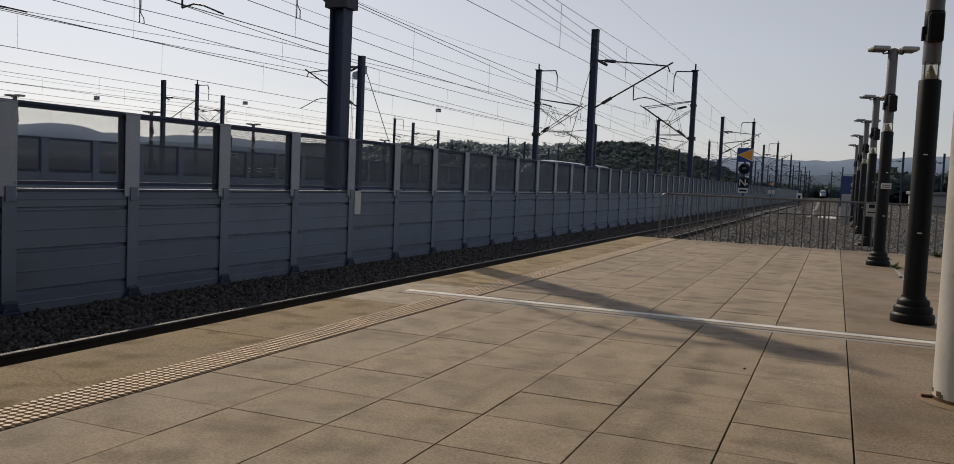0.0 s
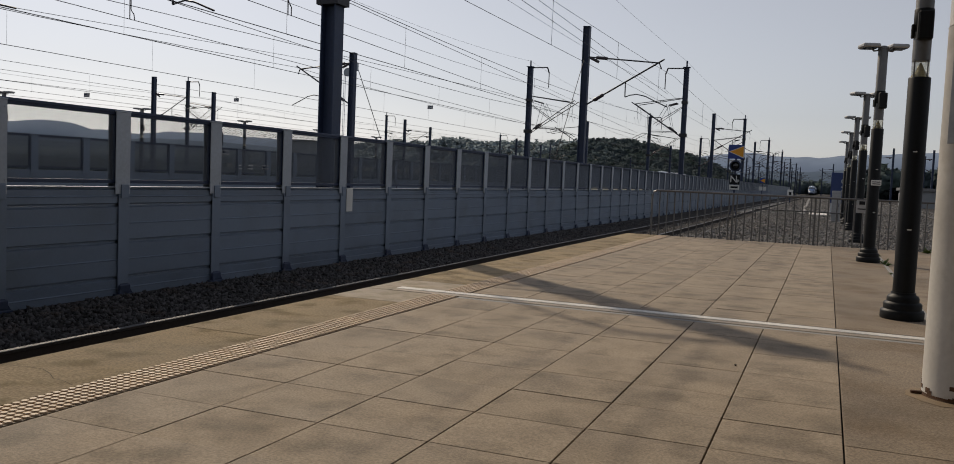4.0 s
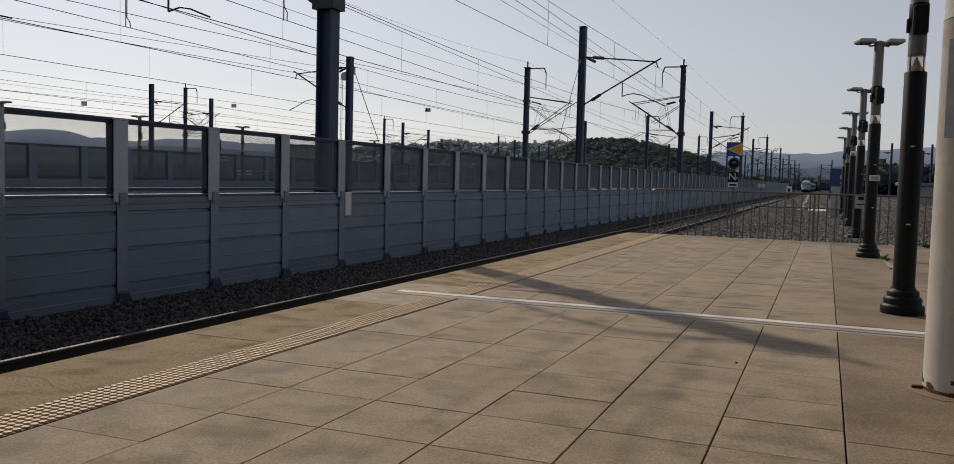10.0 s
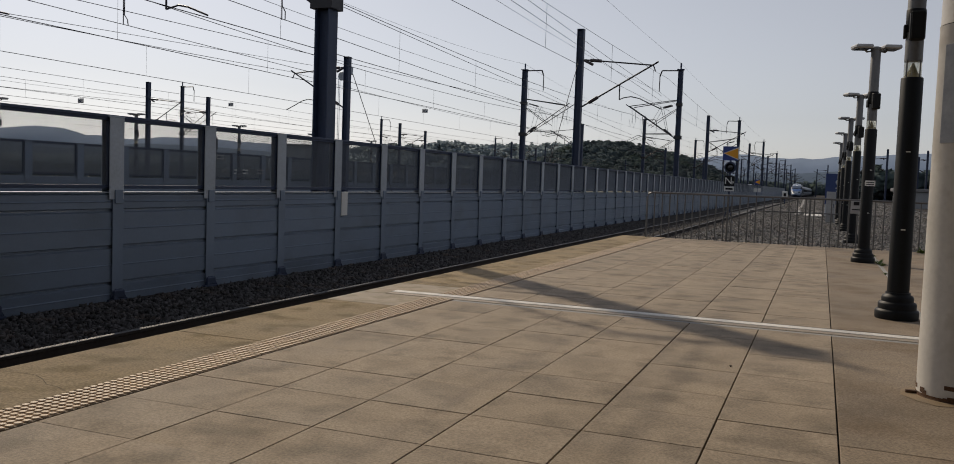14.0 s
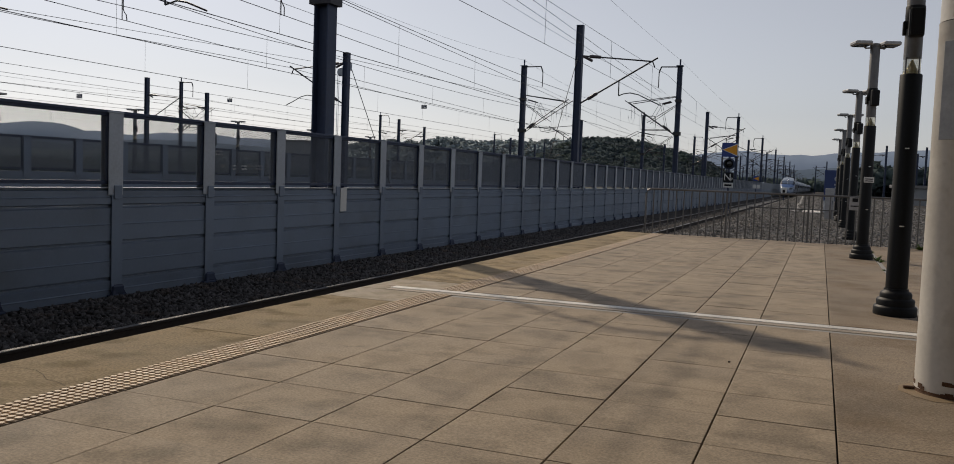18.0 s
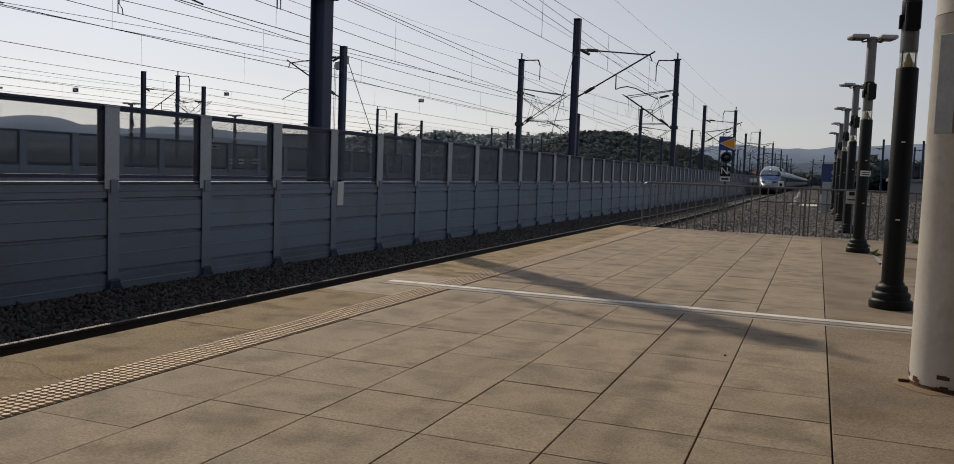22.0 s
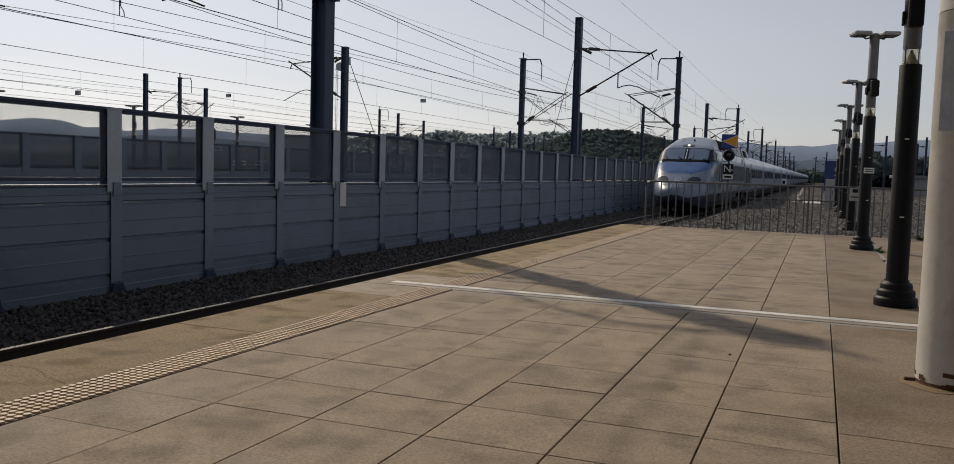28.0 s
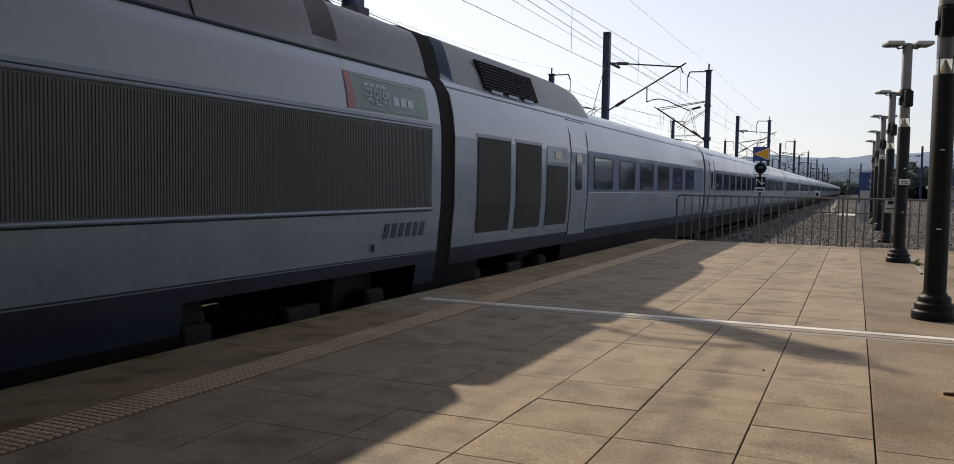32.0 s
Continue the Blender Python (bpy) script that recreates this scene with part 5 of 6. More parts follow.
def woods(name, spots, label, seed, chunk, per, mat=LEAF):
    """Trees as clouds of small leaf chunks, joined."""
    rng = np.random.default_rng(seed)
    spots = np.array(spots)
    n = len(spots) * per
    t = np.repeat(spots, per, axis=0)
    q = rng.normal(size=(n, 3))
    q /= np.linalg.norm(q, axis=1)[:, None]
    q *= (rng.random((n, 1)) ** 0.45)
    c = t[:, :3] + q * t[:, 3:4] * np.array([1.0, 1.0, 0.85]) + np.stack([np.zeros(n), np.zeros(n), t[:, 3] * 0.8], 1)
    tet = np.array([(1, 1, 1), (-1, -1, 1), (-1, 1, -1), (1, -1, -1)], float)
    v = tet[None] * (0.4 + rng.random((n, 4, 1))) * chunk * (0.6 + 0.8 * rng.random((n, 1, 3)))
    a = rng.random(n) * 6.28
    ca, sa = np.cos(a)[:, None], np.sin(a)[:, None]
    v = np.stack([v[..., 0] * ca - v[..., 1] * sa, v[..., 0] * sa + v[..., 1] * ca, v[..., 2] * 0.8], -1) + c[:, None]
    tri = np.array([(0, 2, 1), (0, 1, 3), (0, 3, 2), (1, 2, 3)])
    me = bpy.data.meshes.new(name)
    me.vertices.add(n * 4)
    me.vertices.foreach_set("co", v.ravel())
    me.loops.add(n * 12)
    me.loops.foreach_set("vertex_index", (tri[None] + 4 * np.arange(n)[:, None, None]).ravel())
    me.polygons.add(n * 4)
    me.polygons.foreach_set("loop_start", np.arange(0, n * 12, 3))
    me.update(calc_edges=True)
    me.materials.append(mat)
    # crowns shade as soft rounded masses, not as loose facets
    round_way = v - (t[:, :3] + np.stack([np.zeros(n), np.zeros(n), t[:, 3] * 0.3], 1))[:, None]
    round_way /= np.linalg.norm(round_way, axis=2, keepdims=True)
    me.polygons.foreach_set("use_smooth", np.ones(n * 4, bool))
    me.normals_split_custom_set_from_vertices(round_way.reshape(-1, 3))
    return tagged(new(name, me), label, "trees", kind="stuff")


random.seed(21)
spots = []
while len(spots) < 2300:
    x, y = random.uniform(-172, -36), random.uniform(385, 492)
    z = hill_z(x, y)
    if z > 0.3:
        spots.append((x, y, z - 0.6, random.choice((1.6, 2.0, 2.4, 2.8, 3.4))))
woods("woodland", spots, "dense dark green wooded hillside", 8, 0.55, 72)
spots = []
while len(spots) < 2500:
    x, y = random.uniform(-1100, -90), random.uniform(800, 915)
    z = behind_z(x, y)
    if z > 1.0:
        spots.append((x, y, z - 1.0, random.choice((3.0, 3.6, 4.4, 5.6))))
woods("woodland", spots, "hazy blue-green wooded ridge beyond the town", 10, 1.5, 30, HAZED_LEAF)
spots = [(random.uniform(22, 60), random.uniform(180, 330), -0.5, random.uniform(1.2, 2.6)) for i in range(90)] + [(random.uniform(-160, -40), random.uniform(335, 385), -0.8, random.uniform(0.8, 1.6)) for i in range(200)]
woods("woodland", spots, "scattered dark green lineside trees", 9, 0.6, 60)
spots = [(random.uniform(-120, -72), random.uniform(20, 175), -0.9, random.uniform(0.8, 1.35)) for i in range(520)]
woods("hedgerow", spots, "low dark trees beyond the far sidings", 14, 0.5, 60)
spots = [(random.uniform(12, 48), random.uniform(235, 300), random.choice((-0.6, 1.2, 2.6)), random.uniform(2.2, 3.9)) for i in range(260)]
woods("woodland", spots, "dark green trees behind the yard siding", 17, 0.7, 70)
spots = [(random.uniform(-75, 330), random.uniform(470, 640), -0.8, random.uniform(2.4, 5.2)) for i in range(900)]
woods("woodland", spots, "distant low belt of trees along the horizon", 12, 1.0, 36)


def far_house(x, y, w, d, h, label):
    house = thing("far_building", label, "building", pose(x, y, -0.8))
    part("wall", Build().box(-w / 2, -d / 2, 0, w / 2, d / 2, h), BUILDING, house)
    part("roof", Build().box(-w / 2 - 0.3, -d / 2 - 0.3, h, w / 2 + 0.3, d / 2 + 0.3, h + 0.4, 0.05), GREY_PAINT, house)
    pane = Build().box(-0.7, -0.04, -0.5, 0.7, 0.0, 0.5).mesh("window", [PANE])
    n = int(w / 3)
    for i in range(n):
        for s in range(int(h / 3)):
            part("window", pane, PANE, house).location = (-w / 2 + (i + 0.5) * w / n, -d / 2 - 0.01, 1.7 + s * 3)


far_house(12.0, 120.0, 7.0, 6.0, 2.5, "low pale lineside building beside the yard")
far_house(-98.0, 150.0, 5.4, 8.0, 7.4, "small grey block beyond the sidings")


# ---- the train ----
JOINT = 21.8          # from nose tip to the first gangway
KEYS_TOP = [(0.86, 0.46), (0.90, 0.58), (0.98, 0.68), (1.12, 0.77), (1.35, 0.88), (1.7, 1.03), (2.05, 1.20), (2.4, 1.38), (2.8, 1.57), (3.5, 1.86), (3.9, 2.0), (4.15, 2.2), (4.6, 2.58), (4.75, 2.67), (5.0, 2.78), (5.3, 2.87), (5.8, 2.98), (6.5, 3.12), (7.1, 3.25), (7.6, 3.32), (8.5, 3.35), (25, 3.36)]
KEYS_LOW = [(0.86, 0.34), (0.90, 0.18), (0.98, 0.06), (1.12, 0.0), (1.4, -0.09), (1.9, -0.2), (2.4, -0.25), (25, -0.25)]
KEYS_WIDE = [(0.86, 0.10), (0.90, 0.34), (0.98, 0.53), (1.12, 0.70), (1.35, 0.87), (1.7, 1.04), (2.05, 1.155), (2.5, 1.27), (3.1, 1.36), (4.0, 1.41), (4.8, 1.42), (25, 1.42)]
KEYS_POW = [(0.86, 2.0), (1.3, 2.3), (1.8, 2.7), (2.6, 3.4), (3.6, 5.0), (4.7, 5.0), (5.5, 4.0), (25, 4.0)]
SIDE = [(1.28, -0.25), (1.33, 0.1), (1.35, 0.2), (1.37, 0.42), (1.42, 1.0), (1.42, 1.5), (1.415, 1.9), (1.38, 2.2), (1.32, 2.45), (1.22, 2.6)]
HUMP = SIDE + [(1.19, 2.61), (1.13, 2.85), (1.05, 3.08), (0.98, 3.2), (0.8, 3.275), (0.5, 3.335), (0.25, 3.355), (0.0, 3.36)]
PLAIN = SIDE + [(1.13, 2.7), (1.0, 2.78), (0.86, 2.84), (0.7, 2.885), (0.52, 2.92), (0.35, 2.94), (0.18, 2.95), (0.0, 2.955)]


def along(keys, s):
    return float(np.interp(s, [k[0] for k in keys], [k[1] for k in keys]))


def cut(curve, u_list):
    """Points of a polyline at the given arc lengths."""
    d = [0.0]
    for a, c in zip(curve, curve[1:]):
        d.append(d[-1] + math.dist(a, c))
    return list(zip(np.interp(u_list, d, [q[0] for q in curve]), np.interp(u_list, d, [q[1] for q in curve]))), d


KA, KB, KC, KD = 5, 19, 27, 42     # where skirt, lower side, upper side and roof end on a section


def spread(curve, splits):
    """Resample so that the splits (arc lengths) fall on fixed indices."""
    _, d = cut(curve, [0])
    marks = [0.0] + [min(max(q, 0.0), d[-1]) for q in splits] + [d[-1]]
    for i in range(1, 5):
        marks[i] = max(marks[i], marks[i - 1])
    u = []
    for (a, c), (m, n) in zip(zip(marks, marks[1:]), zip((0, KA, KB, KC), (KA, KB, KC, KD))):
        u += [a + (c - a) * i / (n - m) for i in range(n - m)]
    return cut(curve, u + [d[-1]])[0]


def reach_z(curve, z):
    _, d = cut(curve, [0])
    return float(np.interp(z, [q[1] for q in curve], d))


def section(s):
    """Half cross-section of the power car at s metres behind the nose, from skirt to crown, as (x, z)."""
    top, low, wide, power = along(KEYS_TOP, s), along(KEYS_LOW, s), along(KEYS_WIDE, s), along(KEYS_POW, s)
    knee = low + (top - low) * along([(0.4, 0.42), (1.8, 0.36), (3.0, 0.38), (4.5, 0.5), (25, 0.5)], s)
    oval = []
    for i in range(60):
        a = -math.pi / 2 * 0.55 + (math.pi / 2 * 1.55) * i / 59
        c, sn = max(math.cos(a), 0.0), math.sin(a)
        if sn > 0:
            oval.append((wide * c ** (2 / power), knee + (top - knee) * sn ** (2 / power)))
        else:
            f = abs(sn / math.sin(math.pi / 2 * 0.55))
            oval.append((wide * (1 - 0.10 * f ** 1.5), knee - (knee - low) * f ** 1.2))
    _, d = cut(oval, [0])
    skirt = along([(0.85, 0.40), (0.9, 0.29), (1.0, 0.24), (1.2, 0.26), (1.5, 0.31), (1.9, 0.34), (2.4, 0.365), (3.0, 0.39), (25, 0.40)], s)
    if s < 3.9:
        frac = along([(0.4, 0.2), (2.0, 0.22), (2.4, 0.48), (2.8, 0.72), (3.2, 0.87), (3.6, 0.94), (3.9, 0.955)], s)
        kb = float(np.interp(-wide * frac, [-q[0] for q in oval[22:]], d[22:]))
    else:
        kb = reach_z(oval, along([(3.9, 1.80), (4.64, 1.86), (4.65, 2.0), (25, 2.02)], s))
    kc = reach_z(oval, 2.605) if top > 2.68 else kb + (d[-1] - kb) * along([(0, 0.4), (4.3, 0.4), (4.75, 0.55)], s)
    oval = spread(oval, [reach_z(oval, skirt), kb, kc])
    blend = min(max((s - 4.55) / 1.0, 0), 1)
    blend = blend * blend * (3 - 2 * blend)
    if blend <= 0:
        return oval
    body = [(x, z if z < 2.6 else 2.6 + (z - 2.6) * (top - 2.6) / 0.76) for x, z in HUMP]
    body = spread(body, [reach_z(body, 0.40), reach_z(body, 2.02), reach_z(body, 2.603)])
    roof = 2.76 if 19.07 < s < 19.53 else 9.0      # the slot across the roof behind the current collector
    return [(a[0] + (c[0] - a[0]) * blend, min(roof, a[1] + (c[1] - a[1]) * blend)) for a, c in zip(oval, body)]


def side_point(s, z, side=1, out=0.0):
    """The point on the flank at height z."""
    sec = section(s)
    zs = [q[1] for q in sec]
    if z >= zs[-1]:
        z = zs[-1] - 0.001
    return Vector((side * (float(np.interp(z, zs, [q[0] for q in sec])) + out), s, z))


def top_point(s, x, out=0.0):
    """The point on the hood or roof at distance x from the middle."""
    sec = section(s)[::-1]
    upper = [q for q in sec if q[1] > sec[-1][1] + 0.25 * (sec[0][1] - sec[-1][1])]
    return Vector((x, s, float(np.interp(abs(x), [q[0] for q in upper], [q[1] for q in upper])) + out))


def body_mesh(stations, get, paint, mats, name):
    b = Build()
    rings = []
    for s in stations:
        half = get(s)
        rings.append([(x, s, z) for x, z in half] + [(-x, s, z) for x, z in half[::-1][1:]])
    n = len(rings[0])
    for i in range(len(rings) - 1):
        for j in range(n - 1):
            quad = [rings[i][j], rings[i][j + 1], rings[i + 1][j + 1], rings[i + 1][j]]
            c = [sum(q[a] for q in quad) / 4 for a in range(3)]
            k = paint(c[0], c[1], c[2], min(j, n - 2 - j))
            if k is not None:
                b.add(quad, [(0, 1, 2, 3)], k, True)
        b.add([rings[i][0], rings[i][n - 1], rings[i + 1][n - 1], rings[i + 1][0]], [(0, 1, 2, 3)], 1 if rings[i][0][1] < 1.9 else 6, True)
    for ring in (rings[0], rings[-1]):
        b.add(ring, [tuple(range(n))], 7 if len(mats) > 7 else 0)
    me = b.mesh(name, mats)
    bm = bmesh.new()
    bm.from_mesh(me)
    bmesh.ops.remove_doubles(bm, verts=bm.verts, dist=0.0005)
    bmesh.ops.recalc_face_normals(bm, faces=bm.faces)
    for e in bm.edges:
        e.smooth = len(e.link_faces) != 2 or e.calc_face_angle() < 0.6
    bm.to_mesh(me)
    bm.free()
    return me


def power_paint(x, s, z, j):
    """0 silver, 1 navy skirt, 2 blue hood, 3 dark cab band, 4 white, 5 roof fairing, 6 black underside, 7 nose silver."""
    if j < KA:
        if z < 0.24 and JOINT - 4.9 < s < JOINT - 1.0:
            return None
        return 1 if z > 0.06 or s < 3.3 else 6
    if j < KB:
        return 0 if s > 4.64 else 7
    if s < 3.86:
        return 2 if s > 2.35 else 7
    if s < 4.64 and z < 1.95:
        return 2
    if s < 4.72 or (z < 2.6 and s < 4.42 + (z - 1.97) * 0.87 and abs(x) > 0.98):
        return 3
    if s < 7.2:
        return 4 if 6.0 < s and j < KC else 0
    # the roof crown is painted white where the sky gleams on it
    return 4 if j < KC or (abs(x) < 0.85 and s < 16.8) else 5


def patch(outline, parent, mat, name, kind, out=0.006, label=""):
    """A thin piece that follows the body: outline as (s, z) on a flank, or (s, x) on the hood."""
    c = (sum(q[0] for q in outline) / len(outline), sum(q[1] for q in outline) / len(outline))
    rings = []
    for r in (1.0, 0.66, 0.33):
        rings.append([(c[0] + (q[0] - c[0]) * r, c[1] + (q[1] - c[1]) * r) for q in outline])
    place = (lambda q: side_point(q[0], q[1], kind, out)) if kind in (1, -1) else (lambda q: top_point(q[0], q[1], out))
    b = Build()
    n = len(outline)
    v = [place(q) for ring in rings for q in ring] + [place(c)]
    f = [(k * n + i, k * n + (i + 1) % n, (k + 1) * n + (i + 1) % n, (k + 1) * n + i) for k in range(2) for i in range(n)]
    f += [(2 * n + i, 2 * n + (i + 1) % n, 3 * n) for i in range(n)]
    b.add(v, f, 0, True)
    # a rim down into the skin
    rim = [(place(q), place(q) - (Vector((kind * 0.02, 0, 0)) if kind in (1, -1) else Vector((0, 0, 0.02)))) for q in outline]
    b.add([p for pair in rim for p in pair], [(2 * i, 2 * ((i + 1) % n), 2 * ((i + 1) % n) + 1, 2 * i + 1) for i in range(n)])
    return part(name, b, mat, parent, label)


def grid_patch(s0, s1, z0, z1, parent, mat, name, sd, out, label="", lean=(0.25, 0.12), n=30):
    """A long panel that follows the flank between two heights; its front edge leans back."""
    b, m = Build(), 6
    v = []
    for i in range(n + 1):
        for j in range(m + 1):
            u, w = i / n, j / m
            s = s0 + (s1 - s0) * u - lean[0] * w * (1 - u) - lean[1] * w * u
            v.append(side_point(s, min(z0 + (z1 - z0) * w, along(KEYS_TOP, s) - 0.1), sd, out))
    b.add(v, [(i * (m + 1) + j, (i + 1) * (m + 1) + j, (i + 1) * (m + 1) + j + 1, i * (m + 1) + j + 1) for i in range(n) for j in range(m)], 0, True)
    return part(name, b, mat, parent, label)


def rounded(s0, z0, s1, z1, r, n=4):
    pts = []
    for cx, cz, a0 in ((s1 - r, z1 - r, 0), (s0 + r, z1 - r, 90), (s0 + r, z0 + r, 180), (s1 - r, z0 + r, 270)):
        pts += [(cx + r * math.cos(radians(a0 + 90 * i / n)), cz + r * math.sin(radians(a0 + 90 * i / n))) for i in range(n + 1)]
    return pts


def densify(pts, step):
    out = []
    for a, c in zip(pts, pts[1:] + pts[:1]):
        n = max(1, int(math.dist(a, c) / step))
        out += [(a[0] + (c[0] - a[0]) * i / n, a[1] + (c[1] - a[1]) * i / n) for i in range(n)]
    return out


def seam(points, parent, kind=1, r=0.008, name="panel_seam", mat=None):
    place = (lambda q: side_point(q[0], q[1], kind, 0.0)) if kind in (1, -1) else (lambda q: top_point(q[0], q[1], 0.0))
    return part(name, Build().tube([place(q) for q in points], r, 5), mat or SEAM, parent)


train = thing("high_speed_train", "silver and blue high-speed train with white upper sides", "train")
stations = [0.86, 0.88, 0.90, 0.94, 0.98, 1.05] + [1.12 + 0.08 * i for i in range(58)] + [5.8 + 0.3 * i for i in range(17)] + [11.0 + 0.6 * i for i in range(10)] + [17.0, 18.0, 19.06, 19.08, 19.52, 19.54, 20.4, 21.0] + [JOINT - 0.26]
power = part("power_car", body_mesh(stations, section, power_paint, [TRAIN_SILVER, TRAIN_NAVY, TRAIN_BLUE, TRAIN_DARK, TRAIN_WHITE, TRAIN_ROOF, RUBBER, NOSE_SILVER], "power_car"), None, train, "silver power car with blue hood and dark windscreen")

# windscreen, wipers, cowl
for sd in (-1, 1):
    pts = [(3.99, sd * 0.1), (3.99, sd * 1.02), (4.2, sd * 1.06), (4.64, sd * 1.06), (4.64, sd * 0.1)]
    ws = patch(densify(pts, 0.15), power, SCREEN, "windscreen", 0, 0.012, "dark sloping windscreen pane")
    patch(densify([(4.28, 2.05), (4.5, 2.05), (4.86, 2.46), (4.66, 2.46)], 0.1), power, PANE, "corner_pane", sd, 0.010, "dark corner pane beside the windscreen")
    for x0, x1 in ((0.22, 0.46), (0.86, 1.05)):
        part("wiper_pivot", Build().lathe([(0.035, -0.02), (0.035, 0.02), (0.02, 0.03)], sides=10), SIGN_BLACK, ws).location = top_point(3.98, sd * x0, 0.03)
        part("wiper", Build().tube([top_point(3.93, sd * x0, 0.03), top_point(4.05, sd * (x0 + x1) / 2, 0.06), top_point(4.24, sd * (0.35 * x0 + 0.65 * x1), 0.04)], 0.012, 5), SIGN_BLACK, ws)
part("screen_divider", Build().tube([top_point(3.98 + 0.1 * i, 0, 0.008) for i in range(7)], 0.03, 6), TRAIN_SILVER, power)
b = Build()
v = []
for i in range(25):
    x = -1.17 + 2.34 * i / 24
    s = 3.72 + 0.12 * (x / 1.24) ** 2 * 1.6
    v += [top_point(s, x, 0.0), top_point(s - 0.02, x, 0.02), top_point(s + 0.16, x, 0.025), top_point(s + 0.2, x, 0.0)]
b.add(v, [(i * 4 + j, (i + 1) * 4 + j, (i + 1) * 4 + j + 1, i * 4 + j + 1) for i in range(24) for j in range(3)])
part("cowl_lip", b, LOUVRE_BLACK, power)
# headlights, grille, roof lamp
almond = [(1.50, 0.40), (1.70, 0.42), (1.94, 0.48), (2.10, 0.58), (2.20, 0.72), (2.28, 0.88), (2.30, 0.97), (2.22, 1.0), (2.06, 0.94), (1.88, 0.83), (1.72, 0.70), (1.58, 0.54)]
for sd in (-1, 1):
    shape = densify([(a, sd * c) for a, c in almond], 0.06)
    lens = patch(shape, power, LIGHT_LENS, "headlight", 0, 0.012, "dark almond-shaped headlight lens")
    seam(shape + shape[:1], lens, 0, 0.011, "headlight_rim")
for i in range(9):
    x = -0.172 + 0.043 * i
    rows_s = [1.5 + 0.09 * k for k in range(6)]
    slat = Build()
    slat.add([top_point(a, x + dx, 0.014) for a in rows_s for dx in (-0.012, 0.012)] + [top_point(a, x + dx, -0.01) for a in rows_s for dx in (-0.012, 0.012)],
             [f for k in range(5) for f in ((2 * k, 2 * k + 1, 2 * k + 3, 2 * k + 2), (2 * k, 2 * k + 2, 2 * k + 14, 2 * k + 12), (2 * k + 1, 2 * k + 13, 2 * k + 15, 2 * k + 3))])
    part("grille_slat", slat, TRAIN_WHITE, power)
patch(densify([(1.48, -0.2), (1.48, 0.2), (1.97, 0.2), (1.97, -0.2)], 0.1), power, LOUVRE_BLACK, "grille", 0, 0.003)
seam([(1.53, -0.76), (1.40, -0.54), (1.33, -0.3), (1.30, -0.12), (1.30, 0.12), (1.33, 0.3), (1.40, 0.54), (1.53, 0.76)], power, 0, 0.013)
for sd in (-1, 1):
    seam([(1.30, sd * 0.12), (1.15, sd * 0.13), (1.0, sd * 0.14), (0.93, sd * 0.15), (0.885, sd * 0.16)], power, 0, 0.014)
    seam([(2.60, 0.0), (2.58, sd * 0.25), (2.50, sd * 0.50), (2.44, sd * 0.75), (2.40, sd * 1.0)], power, 0, 0.009)
    seam([(2.40, 1.19), (2.41, 1.0), (2.39, 0.84), (2.36, 0.6), (2.32, 0.42)], power, sd, 0.009)
    seam(densify([(2.46, 0.72), (2.52, 0.63), (3.05, 0.63), (3.15, 0.72), (3.21, 1.25), (3.20, 1.42), (3.12, 1.49), (2.95, 1.44), (2.66, 1.24), (2.55, 1.1)], 0.12) + [(2.46, 0.72)], power, sd, 0.008)
    seam(rounded(3.64, 0.67, 3.88, 0.97, 0.06) + [(3.88, 0.91)], power, sd, 0.007)
    patch(rounded(1.67, 0.43, 1.90, 0.65, 0.02, 2), power, NOSE_SILVER, "access_hatch", sd, 0.004)
    seam(rounded(1.67, 0.43, 1.90, 0.65, 0.02, 2) + [(1.90, 0.63)], power, sd, 0.006)
    part("hatch_lock", Build().box(-0.025, -0.025, -0.02, 0.025, 0.025, 0.02), SEAM, power).location = side_point(1.79, 0.54, sd, 0.0)
    seam([(4.62, 0.42), (4.60, 1.2), (4.64, 1.95)], power, sd, 0.009)
    seam([(3.37, 1.1), (3.37, 1.33)], power, sd, 0.014)
    for z0 in (0.98, 1.08):
        patch(rounded(2.305, z0, 2.34, z0 + 0.035, 0.008, 2), power, NUMBER_GREY, "indicator_lamp", sd, 0.004)
part("roof_lamp", Build().lathe([(0.05, -0.03), (0.055, 0.015), (0.04, 0.025)], sides=16), LIT_LAMP, power, "lit round headlamp above the windscreen").matrix_local = Matrix.Translation(top_point(4.98, 0.0, 0.01)) @ pose(0, 0, 0, 40, 0, 0)
patch(densify([(4.85, -0.3), (4.85, 0.3), (5.15, 0.26), (5.15, -0.26)], 0.12), power, LIGHT_LENS, "roof_lamp_glass", 0, 0.006)
for x in (0.1,):
    part("horn", Build().tube([top_point(6.2, x, 0.0), top_point(6.2, x, 0.09)], 0.05, 8, r2=0.02), LOUVRE_BLACK, power)

